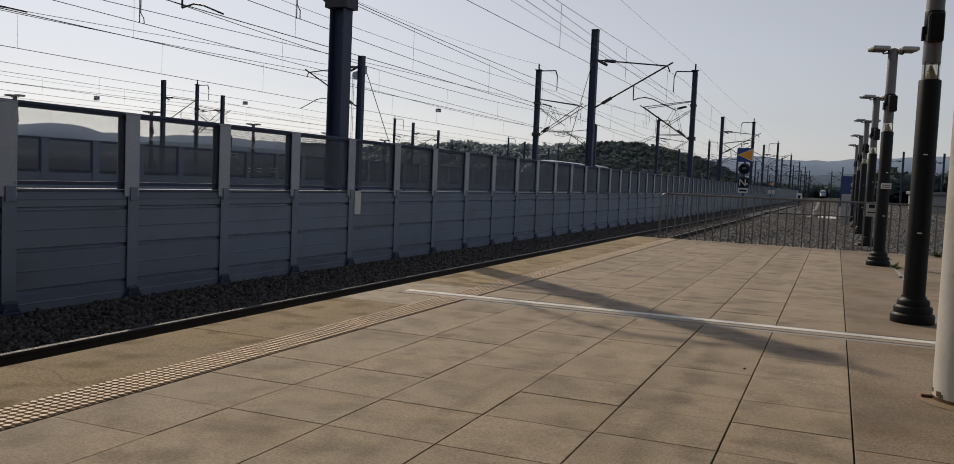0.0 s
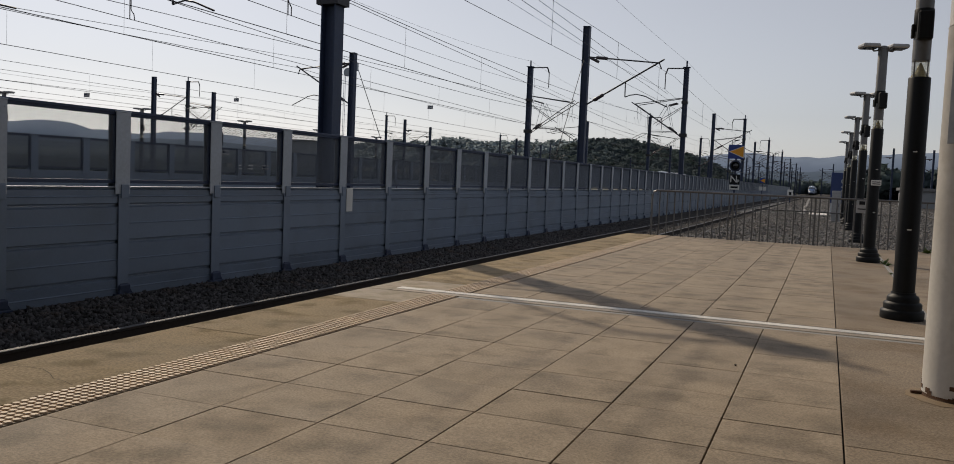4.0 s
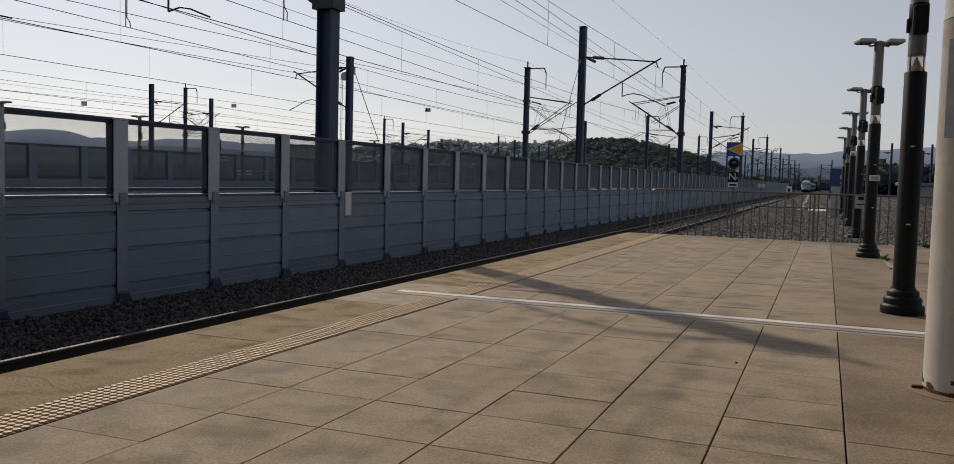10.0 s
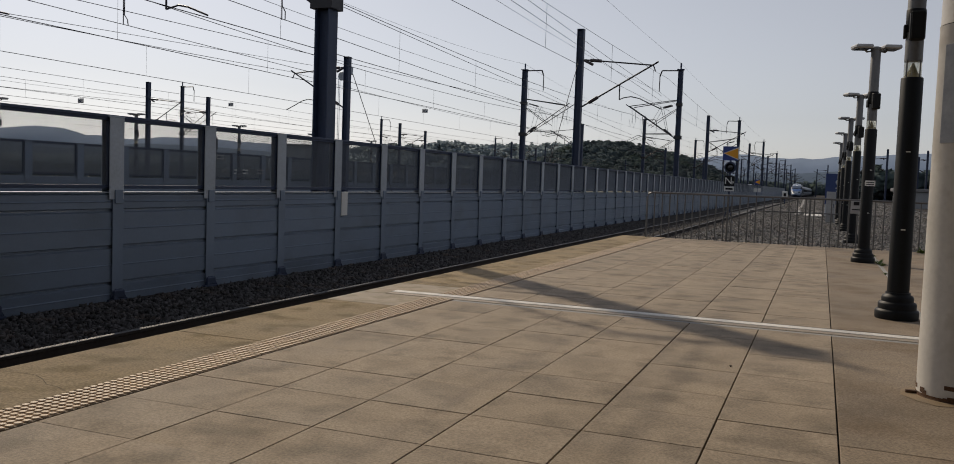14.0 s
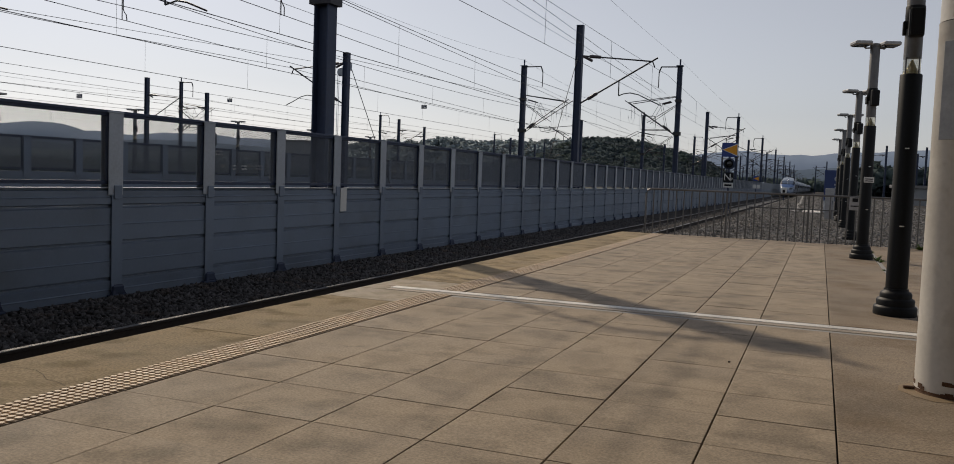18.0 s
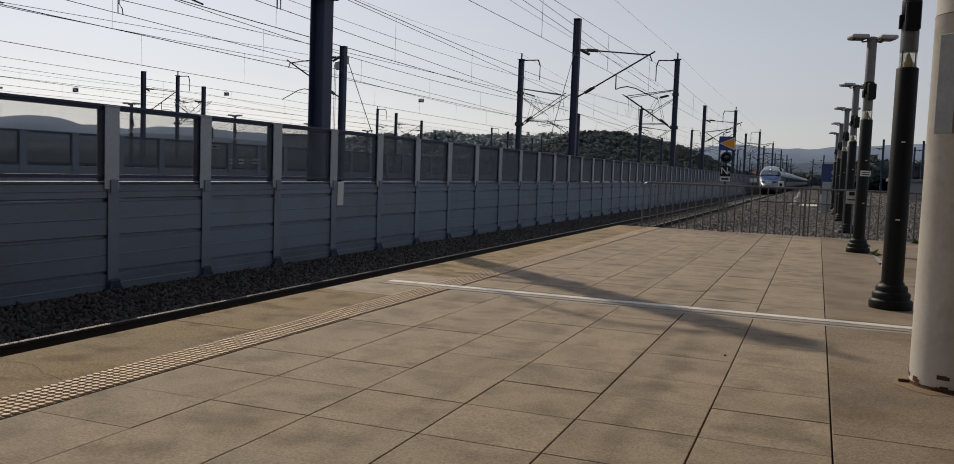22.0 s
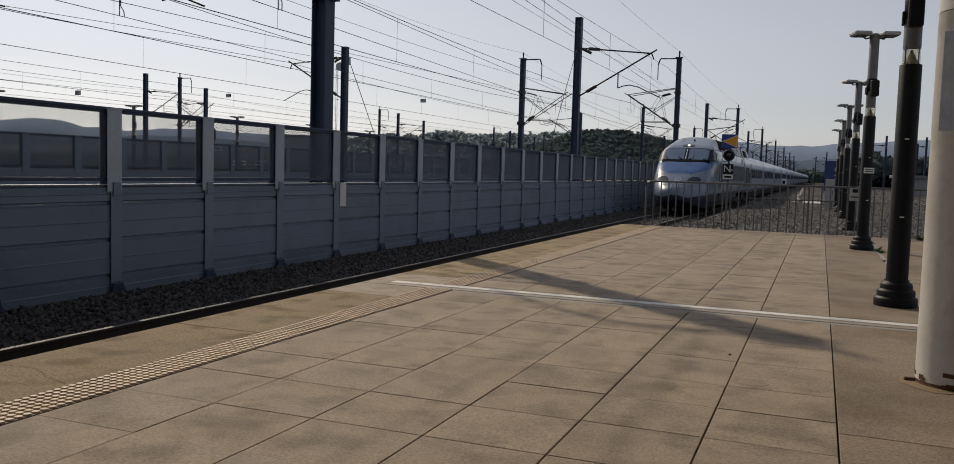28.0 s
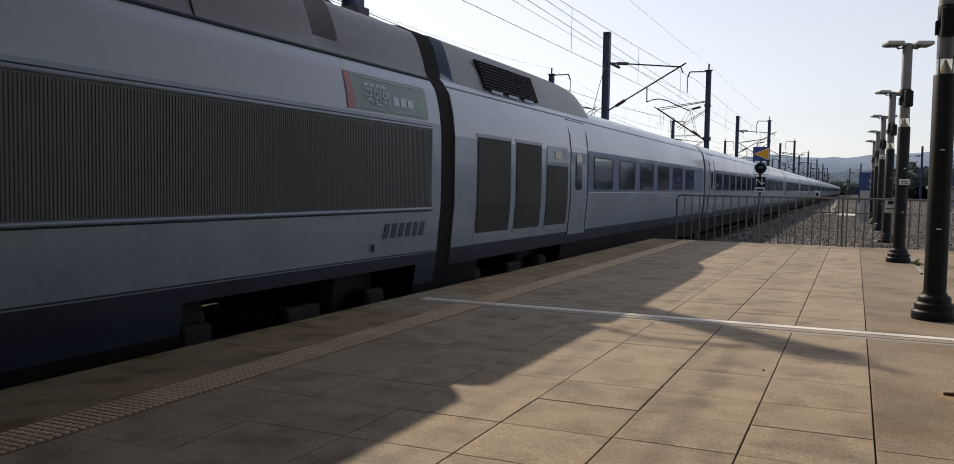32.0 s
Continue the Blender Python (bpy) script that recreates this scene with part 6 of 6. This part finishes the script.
# cab side: window, door, lettering, ribbed panel, louvres
for sd in (-1, 1):
    patch(densify([(4.3, 1.96), (4.64, 1.96), (5.0, 2.37), (5.18, 2.575), (4.88, 2.575), (4.6, 2.31)], 0.08), power, TRAIN_DARK, "cab_corner_panel", sd, 0.004)
    patch(densify([(4.92, 2.585), (5.19, 2.585), (5.34, 2.75), (5.24, 2.71)], 0.06), power, TRAIN_DARK, "cab_corner_panel", sd, 0.004)
    seam([(4.64, 1.96), (4.82, 2.165), (5.0, 2.37), (5.18, 2.575), (5.27, 2.67), (5.36, 2.75)], power, sd, 0.009)
    win = patch(densify([(4.82, 1.98), (5.48, 1.96), (5.42, 2.40), (5.08, 2.40)], 0.15), power, TRAIN_SILVER, "cab_window", sd, 0.005)
    for loop in ([(4.82, 1.98), (5.48, 1.96), (5.42, 2.40), (5.08, 2.40), (4.82, 1.98)], [(4.98, 2.03), (5.40, 2.02), (5.35, 2.35), (5.14, 2.35), (4.98, 2.03)]):
        part("window_seal", Build().tube([side_point(a, z, sd, 0.014) for a, z in loop], 0.010, 5), SEAM, win)
    part("pane", Build().plate([side_point(s, z, sd, 0.012) for s, z in ((4.98, 2.03), (5.40, 2.02), (5.35, 2.35), (5.14, 2.35))], (sd * 0.006, 0, 0)), PANE, win)
    door = patch(densify([(6.25, 0.68), (6.85, 0.68), (6.88, 1.6), (6.87, 2.01), (6.25, 2.01)], 0.3), power, TRAIN_SILVER, "cab_door", sd, 0.004)
    seam([(6.28, 0.66), (6.28, 1.9), (6.42, 1.95), (6.43, 2.38), (6.80, 2.38), (6.89, 2.03), (6.88, 0.66), (6.28, 0.66)], door, sd, 0.010, "door_seal")
    for s0 in (6.14, 6.97):
        grid_patch(s0 - 0.05, s0 + 0.04, 0.62, 1.95, door, LOUVRE_BLACK, "grab_recess", sd, 0.005, "", (0, 0), 2)
        part("grab_rail", Build().tube([side_point(s0, z, sd, 0.03) for z in (0.7, 1.0, 1.3, 1.6, 1.88)], 0.014, 6), STAINLESS, door)
    part("handle_pocket", Build().plate([side_point(s, z, sd, 0.006) for s, z in ((6.33, 0.76), (6.5, 0.78), (6.54, 1.0), (6.33, 1.0))], (sd * 0.004, 0, 0)), RIB_PANEL, door)
    part("door_handle", Build().tube([side_point(6.36, 0.9, sd, 0.02), side_point(6.48, 0.9, sd, 0.03)], 0.012, 6), STAINLESS, door)
    seam([(6.2, 2.47), (7.02, 2.47)], power, sd, 0.012)
    panel = part("ribbed_panel", Build().plate([side_point(s, z, sd, 0.002) for s, z in ((7.12, 0.97), (JOINT - 0.55, 0.97), (JOINT - 0.55, 1.93), (7.12, 1.93))], (sd * 0.004, 0, 0)), RIB_PANEL, power, "dark grey ribbed side panel")
    RIB_LOW, RIB_TOP = side_point(12.0, 0.97).x + 0.006, side_point(12.0, 1.93).x + 0.006
    ribs = Build()
    for i in range(440):
        s = 7.15 + i * 0.032
        zs = (0.985, 1.45, 1.915)
        v = [(sd * (float(np.interp(z, [0.97, 1.93], [RIB_LOW, RIB_TOP])) + out), s + a, z) for z in zs for a, out in ((0, 0), (0.005, 0.005), (0.016, 0.005), (0.021, 0))]
        ribs.add(v, [(4 * i + j, 4 * i + j + 1, 4 * i + j + 5, 4 * i + j + 4) for i in range(2) for j in range(3)])
    tagged(part("ribs", ribs, RIB_PANEL, panel), kind="stuff")
    for z in (0.955, 1.95):
        part("panel_trim", Build().tube([side_point(7.08, z, sd, 0.004), side_point(JOINT - 0.52, z, sd, 0.004)], 0.022, 6), TRAIN_SILVER, panel)
        # a dark line laid along the trim as its drawn shadow
        part("panel_trim_shadow", Build().tube([side_point(7.08, z + (0.025 if z > 1 else -0.025), sd, 0.0), side_point(JOINT - 0.52, z + (0.025 if z > 1 else -0.025), sd, 0.0)], 0.008, 5), SEAM, panel)
    for s in (7.09, JOINT - 0.53):
        part("panel_trim", Build().tube([side_point(s, 0.95, sd, 0.004), side_point(s, 1.95, sd, 0.004)], 0.02, 6), TRAIN_SILVER, panel)
    back = grid_patch(7.62, 14.95, 2.66, 3.2, power, LOUVRE_BLACK, "roof_louvre", sd, 0.012, "black louvred cooling opening", (-0.1, -0.4))
    for i in range(7):
        z = 2.70 + i * 0.075
        part("louvre_blade", Build().tube([side_point(s, z, sd, 0.022) for s in (7.75, 9.0, 11.0, 13.0, 14.9)], 0.009, 4), LOUVRE_BLACK, back)
    for i in range(9):
        s = 8.75 + i * 0.68
        part("drip_plate", Build().plate([side_point(a, z, sd, 0.02) for a, z in ((s, 2.63), (s + 0.42, 2.63), (s + 0.42, 2.67), (s, 2.67))], (sd * 0.01, 0, 0)), TRAIN_SILVER, back)
    for z in (2.595,):
        part("gutter", Build().tube([side_point(s, z, sd, 0.005) for s in (5.4, 8, 11, 14, 18, JOINT - 0.25)], 0.022, 6), TRAIN_NAVY, power)
    for s in (15.6, 17.3):
        seam([(s, 2.62), (s, 3.0), (s, 3.2)], power, sd, 0.008)
    seam([(4.7, 0.44), (10, 0.43), (16, 0.42), (JOINT - 0.3, 0.42)], power, sd, 0.008)
    # plain painted letter shapes beside the door
    x_out = 0.004
    def stroke(pts, mat, name="emblem_stroke"):
        q = [side_point(s, z, sd, x_out) for s, z in pts]
        part(name, Build().plate(q, (sd * 0.002, 0, 0)), mat, power)
    for i in range(3):
        s = 4.76 + i * 0.27
        stroke([(s, 1.30), (s + 0.19, 1.30), (s + 0.27, 1.68), (s + 0.08, 1.68)], LOGO_NAVY)
    x_out = 0.008
    stroke([(5.36, 1.32), (5.46, 1.32), (5.60, 1.56), (5.78, 1.70), (5.95, 1.76), (5.75, 1.75), (5.58, 1.66)], LOGO_RED)
    x_out = 0.004
    letters("한국고속철도", 0.2, Matrix.Translation(side_point(5.12, 1.135, sd, 0.006)) @ pose(0, 0, 0, 90, 0, 90 * sd), LOGO_NAVY, power, "lettering")
    part("door_step", Build().box(sd * 1.36 - 0.05, 6.35, 0.25, sd * 1.36 + 0.05, 6.75, 0.38, 0.01), LOUVRE_BLACK, power)
    part("jacking_bracket", Build().box(sd * 1.36 - 0.03, 4.78, 0.28, sd * 1.36 + 0.03, 4.92, 0.4, 0.01), TRAIN_NAVY, power)
    tag = part("data_plate", Build().plate([side_point(s, z, sd, 0.003) for s, z in ((12.36, 0.55), (12.58, 0.55), (12.58, 0.69), (12.36, 0.69))], (sd * 0.004, 0, 0)), RIB_PANEL, power)
    part("data_mark", Build().plate([side_point(s, z, sd, 0.009) for s, z in ((12.49, 0.57), (12.56, 0.57), (12.56, 0.67), (12.49, 0.67))], (sd * 0.002, 0, 0)), TRAIN_WHITE, tag)
    part("side_hook", Build().box(sd * 1.40 - 0.02, 19.9, 0.5, sd * 1.40 + 0.02, 20.0, 0.58), TRAIN_SILVER, power)
    for i in range(6):
        s = 20.12 + i * 0.175
        stroke([(s, 0.63), (s + 0.11, 0.63), (s + 0.15, 0.80), (s + 0.04, 0.80)], LOGO_NAVY)
    ban = grid_patch(19.35, 21.2, 2.045, 2.44, power, BANNER_GREEN, "banner", sd, 0.006, "faded green and red banner with pale marks", (0.0, 0.0), 6)
    grid_patch(19.35, 19.52, 2.045, 2.44, ban, BANNER_RED, "banner_edge", sd, 0.009, "", (0.0, 0.06), 2)
    for z in (2.075, 2.40):
        part("banner_line", Build().tube([side_point(a, z, sd, 0.009) for a in (19.62, 20.3, 21.05)], 0.005, 4), TRAIN_WHITE, ban)
    letters("국민의", 0.2, Matrix.Translation(side_point(19.98, 2.19, sd, 0.016)) @ pose(0, 0, 0, 90 - 8, 0, 90 * sd), TRAIN_WHITE, power, "lettering")
    for i in range(3):
        s = 20.34 + i * 0.17
        part("text_bar", Build().plate([side_point(a, z, sd, 0.011) for a, z in ((s, 2.15), (s + 0.13, 2.15), (s + 0.13, 2.25), (s, 2.25))], (sd * 0.002, 0, 0)), TRAIN_WHITE, ban)
    for i in range(4):
        s = 19.72 + i * 0.13
        part("text_bar", Build().plate([side_point(a, z, sd, 0.011) for a, z in ((s, 2.32), (s + 0.09, 2.32), (s + 0.09, 2.35), (s, 2.35))], (sd * 0.002, 0, 0)), TRAIN_WHITE, ban)
part("collector_knuckle", Build().box(-0.35, 17.7, 3.1, 0.35, 18.5, 3.44, 0.06), LOUVRE_BLACK, power)
letters("024", 0.21, Matrix.Translation(side_point(2.86, 0.90, 1, 0.022)) @ pose(0, 0, 0, 90, 0, 81.5), NUMBER_GREY, power, "fleet_number")


WHEELSETS = []
FRAME_SIDE = Build().box(-0.06, -1.7, -0.42, 0.06, 1.7, -0.18, 0.03).mesh("side_frame", [BOGIE])
SPRING_BOX = Build().box(-0.08, -0.3, -0.5, 0.08, 0.3, 0.0, 0.03).mesh("air_spring", [BOGIE])
AXLE_BOX = Build().box(-0.1, -0.2, -0.32, 0.1, 0.2, 0.02, 0.04).mesh("axle_box", [BOGIE])
AXLE_SET = Build().lathe([(0.09, -0.85), (0.12, -0.835), (0.40, -0.84), (0.46, -0.83), (0.46, -0.71), (0.485, -0.69), (0.40, -0.68), (0.12, -0.70), (0.09, -0.68), (0.09, 0.68), (0.12, 0.70), (0.40, 0.68), (0.485, 0.69), (0.46, 0.71), (0.46, 0.83), (0.40, 0.84), (0.12, 0.835), (0.09, 0.85)], sides=28).mesh("wheelset", [BOGIE])


def bogie(s, parent):
    """Two side frames, springs and axle boxes, with two wheelsets that roll."""
    ob = part("bogie_bolster", Build().box(-1.0, s - 0.25, -0.4, 1.0, s + 0.25, -0.15, 0.03), BOGIE, parent, "grimy dark bogie")
    for sd in (-1, 1):
        part("side_frame", FRAME_SIDE, BOGIE, parent).location = (sd * 1.0, s, 0)
        part("air_spring", SPRING_BOX, BOGIE, parent).location = (sd * 1.12, s, 0)
        for a in (-1.5, 1.5):
            part("axle_box", AXLE_BOX, BOGIE, parent).location = (sd * 1.06, s + a, 0)
    for a in (-1.5, 1.5):
        WHEELSETS.append((part("wheelset", AXLE_SET, BOGIE, parent), s + a))
    return ob


bogie(5.9, power)
bogie(JOINT - 2.9, power)


def trailer_paint(x, s, z, j):
    if z < 0.36:
        return 1 if z > 0.15 else 6
    return 4 if z > 1.98 else 0


def motor_paint(x, s, z, j):
    if z < 0.30 and 1.1 < s < 4.95:
        return None
    return trailer_paint(x, s, z, j)


def flank(z):
    return float(np.interp(z, [q[1] for q in SIDE], [q[0] for q in SIDE]))


def side_plate(parent, name, mat, s0, z0, s1, z1, sd, out, thick=0.006, label="", r=0.0):
    pts = rounded(s0, z0, s1, z1, r, 3) if r else [(s0, z0), (s1, z0), (s1, z1), (s0, z1)]
    return part(name, Build().plate([(sd * (flank(z) + out), s, z) for s, z in pts], (sd * thick, 0, 0)), mat, parent, label)


def band(parent, s0, s1, sd):
    b = Build()
    zs = [1.16, 1.5, 1.9, 1.97]
    v = [(sd * (flank(z) + 0.003), s, z) for s in (s0, s1) for z in zs]
    b.add(v, [(j, j + 1, j + 5, j + 4) for j in range(3)], 0)
    part("window_band", b, TRAIN_BAND, parent)


def trailer(length, motor):
    """A passenger car from its front gangway (y 0) back."""
    st = [0.16, 1.1, 2.4, 3.7, 4.95, length * 0.5, length * 0.75, length - 0.16]
    car = part("motor_trailer_car" if motor else "trailer_car", body_mesh(st, lambda s: PLAIN, motor_paint if motor else trailer_paint, [TRAIN_SILVER, TRAIN_NAVY, TRAIN_BLUE, TRAIN_DARK, TRAIN_WHITE, TRAIN_ROOF, RUBBER], "trailer_car"), None, train, "silver passenger car with white upper sides")
    for sd in (1,) if not motor else (1, -1):
        d0 = 5.1 if motor else 1.0
        side_plate(car, "door", TRAIN_SILVER, d0 + 0.1, 0.36, d0 + 1.2, 1.9, sd, 0.004)
        dr = side_plate(car, "door_top", TRAIN_WHITE, d0 + 0.1, 1.98, d0 + 1.2, 2.5, sd, 0.003)
        for s in (d0 + 0.1, d0 + 1.2):
            part("door_seal", Build().tube([(sd * (flank(z) + 0.004), s, z) for z in (0.36, 1.0, 1.9, 2.2, 2.5)], 0.010, 5), SEAM, dr)
        part("door_seal", Build().tube([(sd * (flank(2.5) + 0.004), d0 + 0.1, 2.5), (sd * (flank(2.5) + 0.004), d0 + 1.2, 2.5)], 0.010, 5), SEAM, dr)
        band(car, d0 + 1.25, length - 0.4, sd)
        side_plate(car, "door_window", PANE, d0 + 0.42, 1.2, d0 + 0.78, 1.88, sd, 0.012, r=0.08)
        s = d0 + 1.65
        while s + 1.5 < length - 0.8:
            w = side_plate(car, "window", PANE, s, 1.22, s + 1.45, 1.85, sd, 0.005, 0.004, r=0.07)
            part("window_frame", Build().tube([(sd * (flank(z) + 0.008), a, z) for a, z in rounded(s, 1.22, s + 1.45, 1.85, 0.07, 2) + [(s + 1.45, 1.78)]], 0.012, 4), SEAM, w)
            s += 2.05
        part("gutter", Build().tube([(sd * flank(2.55), 0.2, 2.55), (sd * flank(2.55), length - 0.2, 2.55)], 0.016, 5), TRAIN_SILVER, car)
        part("sill_line", Build().tube([(sd * flank(1.14), d0 + 1.3, 1.14), (sd * flank(1.14), length - 0.3, 1.14)], 0.012, 5), TRAIN_SILVER, car)
    return car


def gangway(s, hump, parent):
    b = Build()
    prof = [(x * 0.985, z + (0.02 if hump and z > 3 else 0)) for x, z in (HUMP if hump else PLAIN)]
    ring = prof + [(-x, z) for x, z in prof[::-1][1:]]
    n = len(ring)
    v = [(x, s + dy, z) for dy in (-0.27, 0.22) for x, z in ring]
    b.add(v, [(i, i + 1, n + i + 1, n + i) for i in range(n - 1)] + [tuple(range(n))[::-1], tuple(range(n, 2 * n))])
    part("gangway", b, RUBBER, parent, "black rubber gangway between cars")


M_LEN, T_LEN = 20.75, 18.7
first = trailer(M_LEN, True)
first.location.y = JOINT
for sd in (-1, 1):
    for s0, s1, z1 in ((0.9, 2.15, 1.93), (2.4, 3.55, 1.93), (3.85, 5.0, 1.62)):
        fr = side_plate(first, "grille_frame", TRAIN_SILVER, s0 - 0.05, 0.53, s1 + 0.05, z1 + 0.05, sd, 0.004)
        g = Build()
        zs = [0.58, 1.0, 1.5, z1]
        g.add([(sd * (flank(z) + 0.014), s, z) for s in (s0, s1) for z in zs], [(j, j + 1, j + 5, j + 4) for j in range(3)])
        part("grille_panel", g, GRILLE_DARK, fr, "dark ventilation grille")
    side_plate(first, "service_flap", TRAIN_SILVER, 3.85, 1.68, 5.0, 1.95, sd, 0.006)
    side_plate(first, "flap_window", PANE, 4.25, 1.74, 4.6, 1.87, sd, 0.014, r=0.03)
    for i in range(4):
        side_plate(first, "emblem_stroke", LAMP_GREY, 13.9 + i * 0.2, 1.0, 14.04 + i * 0.2, 1.08, sd, 0.004)
# roof fairing that runs on over the first trailer
hs = [0.55, 1.5, 3.0, 4.2, 5.0, 5.6, 6.0, 6.4, 6.7, 6.95, 7.1, 7.2, 7.28]
def fairing(s):
    k = float(np.interp(s, [0, 3.0, 4.6, 5.6, 6.3, 6.8, 7.1, 7.3], [1.07, 1.06, 1.05, 1.02, 0.95, 0.83, 0.63, 0.25]))
    return [(1.2, 2.56)] + [(x, 2.6 + (z - 2.6) * k * 0.97) for x, z in HUMP[10:]]
# white along the fairing's crown gives it a painted sky sheen
part("roof_fairing", body_mesh(hs, fairing, lambda x, s, z, j: 4 if abs(x) < 0.8 else 5, [TRAIN_SILVER, TRAIN_NAVY, TRAIN_BLUE, TRAIN_DARK, TRAIN_WHITE, TRAIN_ROOF, RUBBER], "roof_fairing"), None, first, "dull grey roof fairing with louvres")
for sd in (-1, 1):
    lou = part("roof_louvre", Build().plate([(sd * x, s, z) for x, s, z in ((1.19, 1.65, 2.68), (1.19, 3.95, 2.68), (1.065, 3.85, 3.1), (1.065, 1.45, 3.1))], (sd * 0.02, 0, 0)), LOUVRE_BLACK, first)
    for i in range(8):
        z = 2.72 + 0.048 * i
        x = float(np.interp(z, [2.68, 3.1], [1.21, 1.085]))
        part("louvre_blade", Build().tube([(sd * x, 1.6, z), (sd * x, 3.85, z)], 0.010, 4), SEAM, lou)
    for i in range(3):
        part("drip_plate", Build().box(sd * 1.2 - 0.012, 1.85 + i * 0.7, 2.645, sd * 1.2 + 0.012, 2.3 + i * 0.7, 2.69), TRAIN_SILVER, lou)
bogie(JOINT + 3.0, train)
gangway(JOINT, True, train)
second = trailer(T_LEN, False)
s = JOINT + M_LEN
second.location.y = s
gangway(s, False, train)
bogie(s, train)
for i in range(15):
    s += T_LEN
    twin = copy_thing(second, Matrix.Translation((0, s, 0)))
    gangway(s, False, train)
    if i < 6:
        bogie(s, train)


# ---- a second train of the same kind, leaving on the far track ----
WHEEL_AT = [ob for ob in train.children_recursive if ob.name.startswith("wheelset")]
WHEEL_Y = {ob: s for ob, s in WHEELSETS}
leaving = copy_thing(train, pose(FAR_TRACK, 72.5, 0))
leaving.name = "high_speed_train"
tagged(leaving, "silver high-speed train drawing away on the far track")
for ob, old in zip([ob for ob in leaving.children_recursive if ob.name.startswith("wheelset")], WHEEL_AT):
    ob.matrix_basis = pose(0, WHEEL_Y[old], RAIL_Z + 0.46, 0, 90, 0)


# ---- what moves ----
def motions():
    """One train runs in along its track and slows down, the other draws away."""
    away = ((0, 69.5), (1, 85.2), (2, 101.4), (3, 117.8), (5.5, 160), (6.5, 178), (7.5, 196.5), (8.5, 215.5), (10, 245), (12, 287.5), (16, 372), (20, 460), (24, 552), (28, 648), (32, 748))
    walk(leaving, [(t, pose(FAR_TRACK, y, 0)) for t, y in away])
    runs = ((0, 455), (2, 424), (4, 393), (6, 361.5), (8, 330), (10, 299), (12, 268.5), (14, 238.5), (16, 209), (18, 180), (20, 151), (22, 122.5), (24, 94.5), (26, 67), (27, 53.3), (28, 39.5), (29, 26.0), (29.5, 19.2), (30, 12.6), (30.5, 6.28), (31, 0.25), (31.5, -5.75), (32, -11.65))
    walk(train, [(t, pose(TRACK, y, 0)) for t, y in runs])
    times, places = [r[0] for r in runs], [r[1] for r in runs]
    ticks = [0.04 * i for i in range(801)]
    angles = [math.degrees((places[0] - float(np.interp(t, times, places))) / 0.46) for t in ticks]
    for wheelset, s in WHEELSETS:
        walk(wheelset, [(t, pose(0, s, RAIL_Z + 0.46, a, 0, 0) @ pose(0, 0, 0, 0, 90, 0)) for t, a in zip(ticks, angles)])


motions()
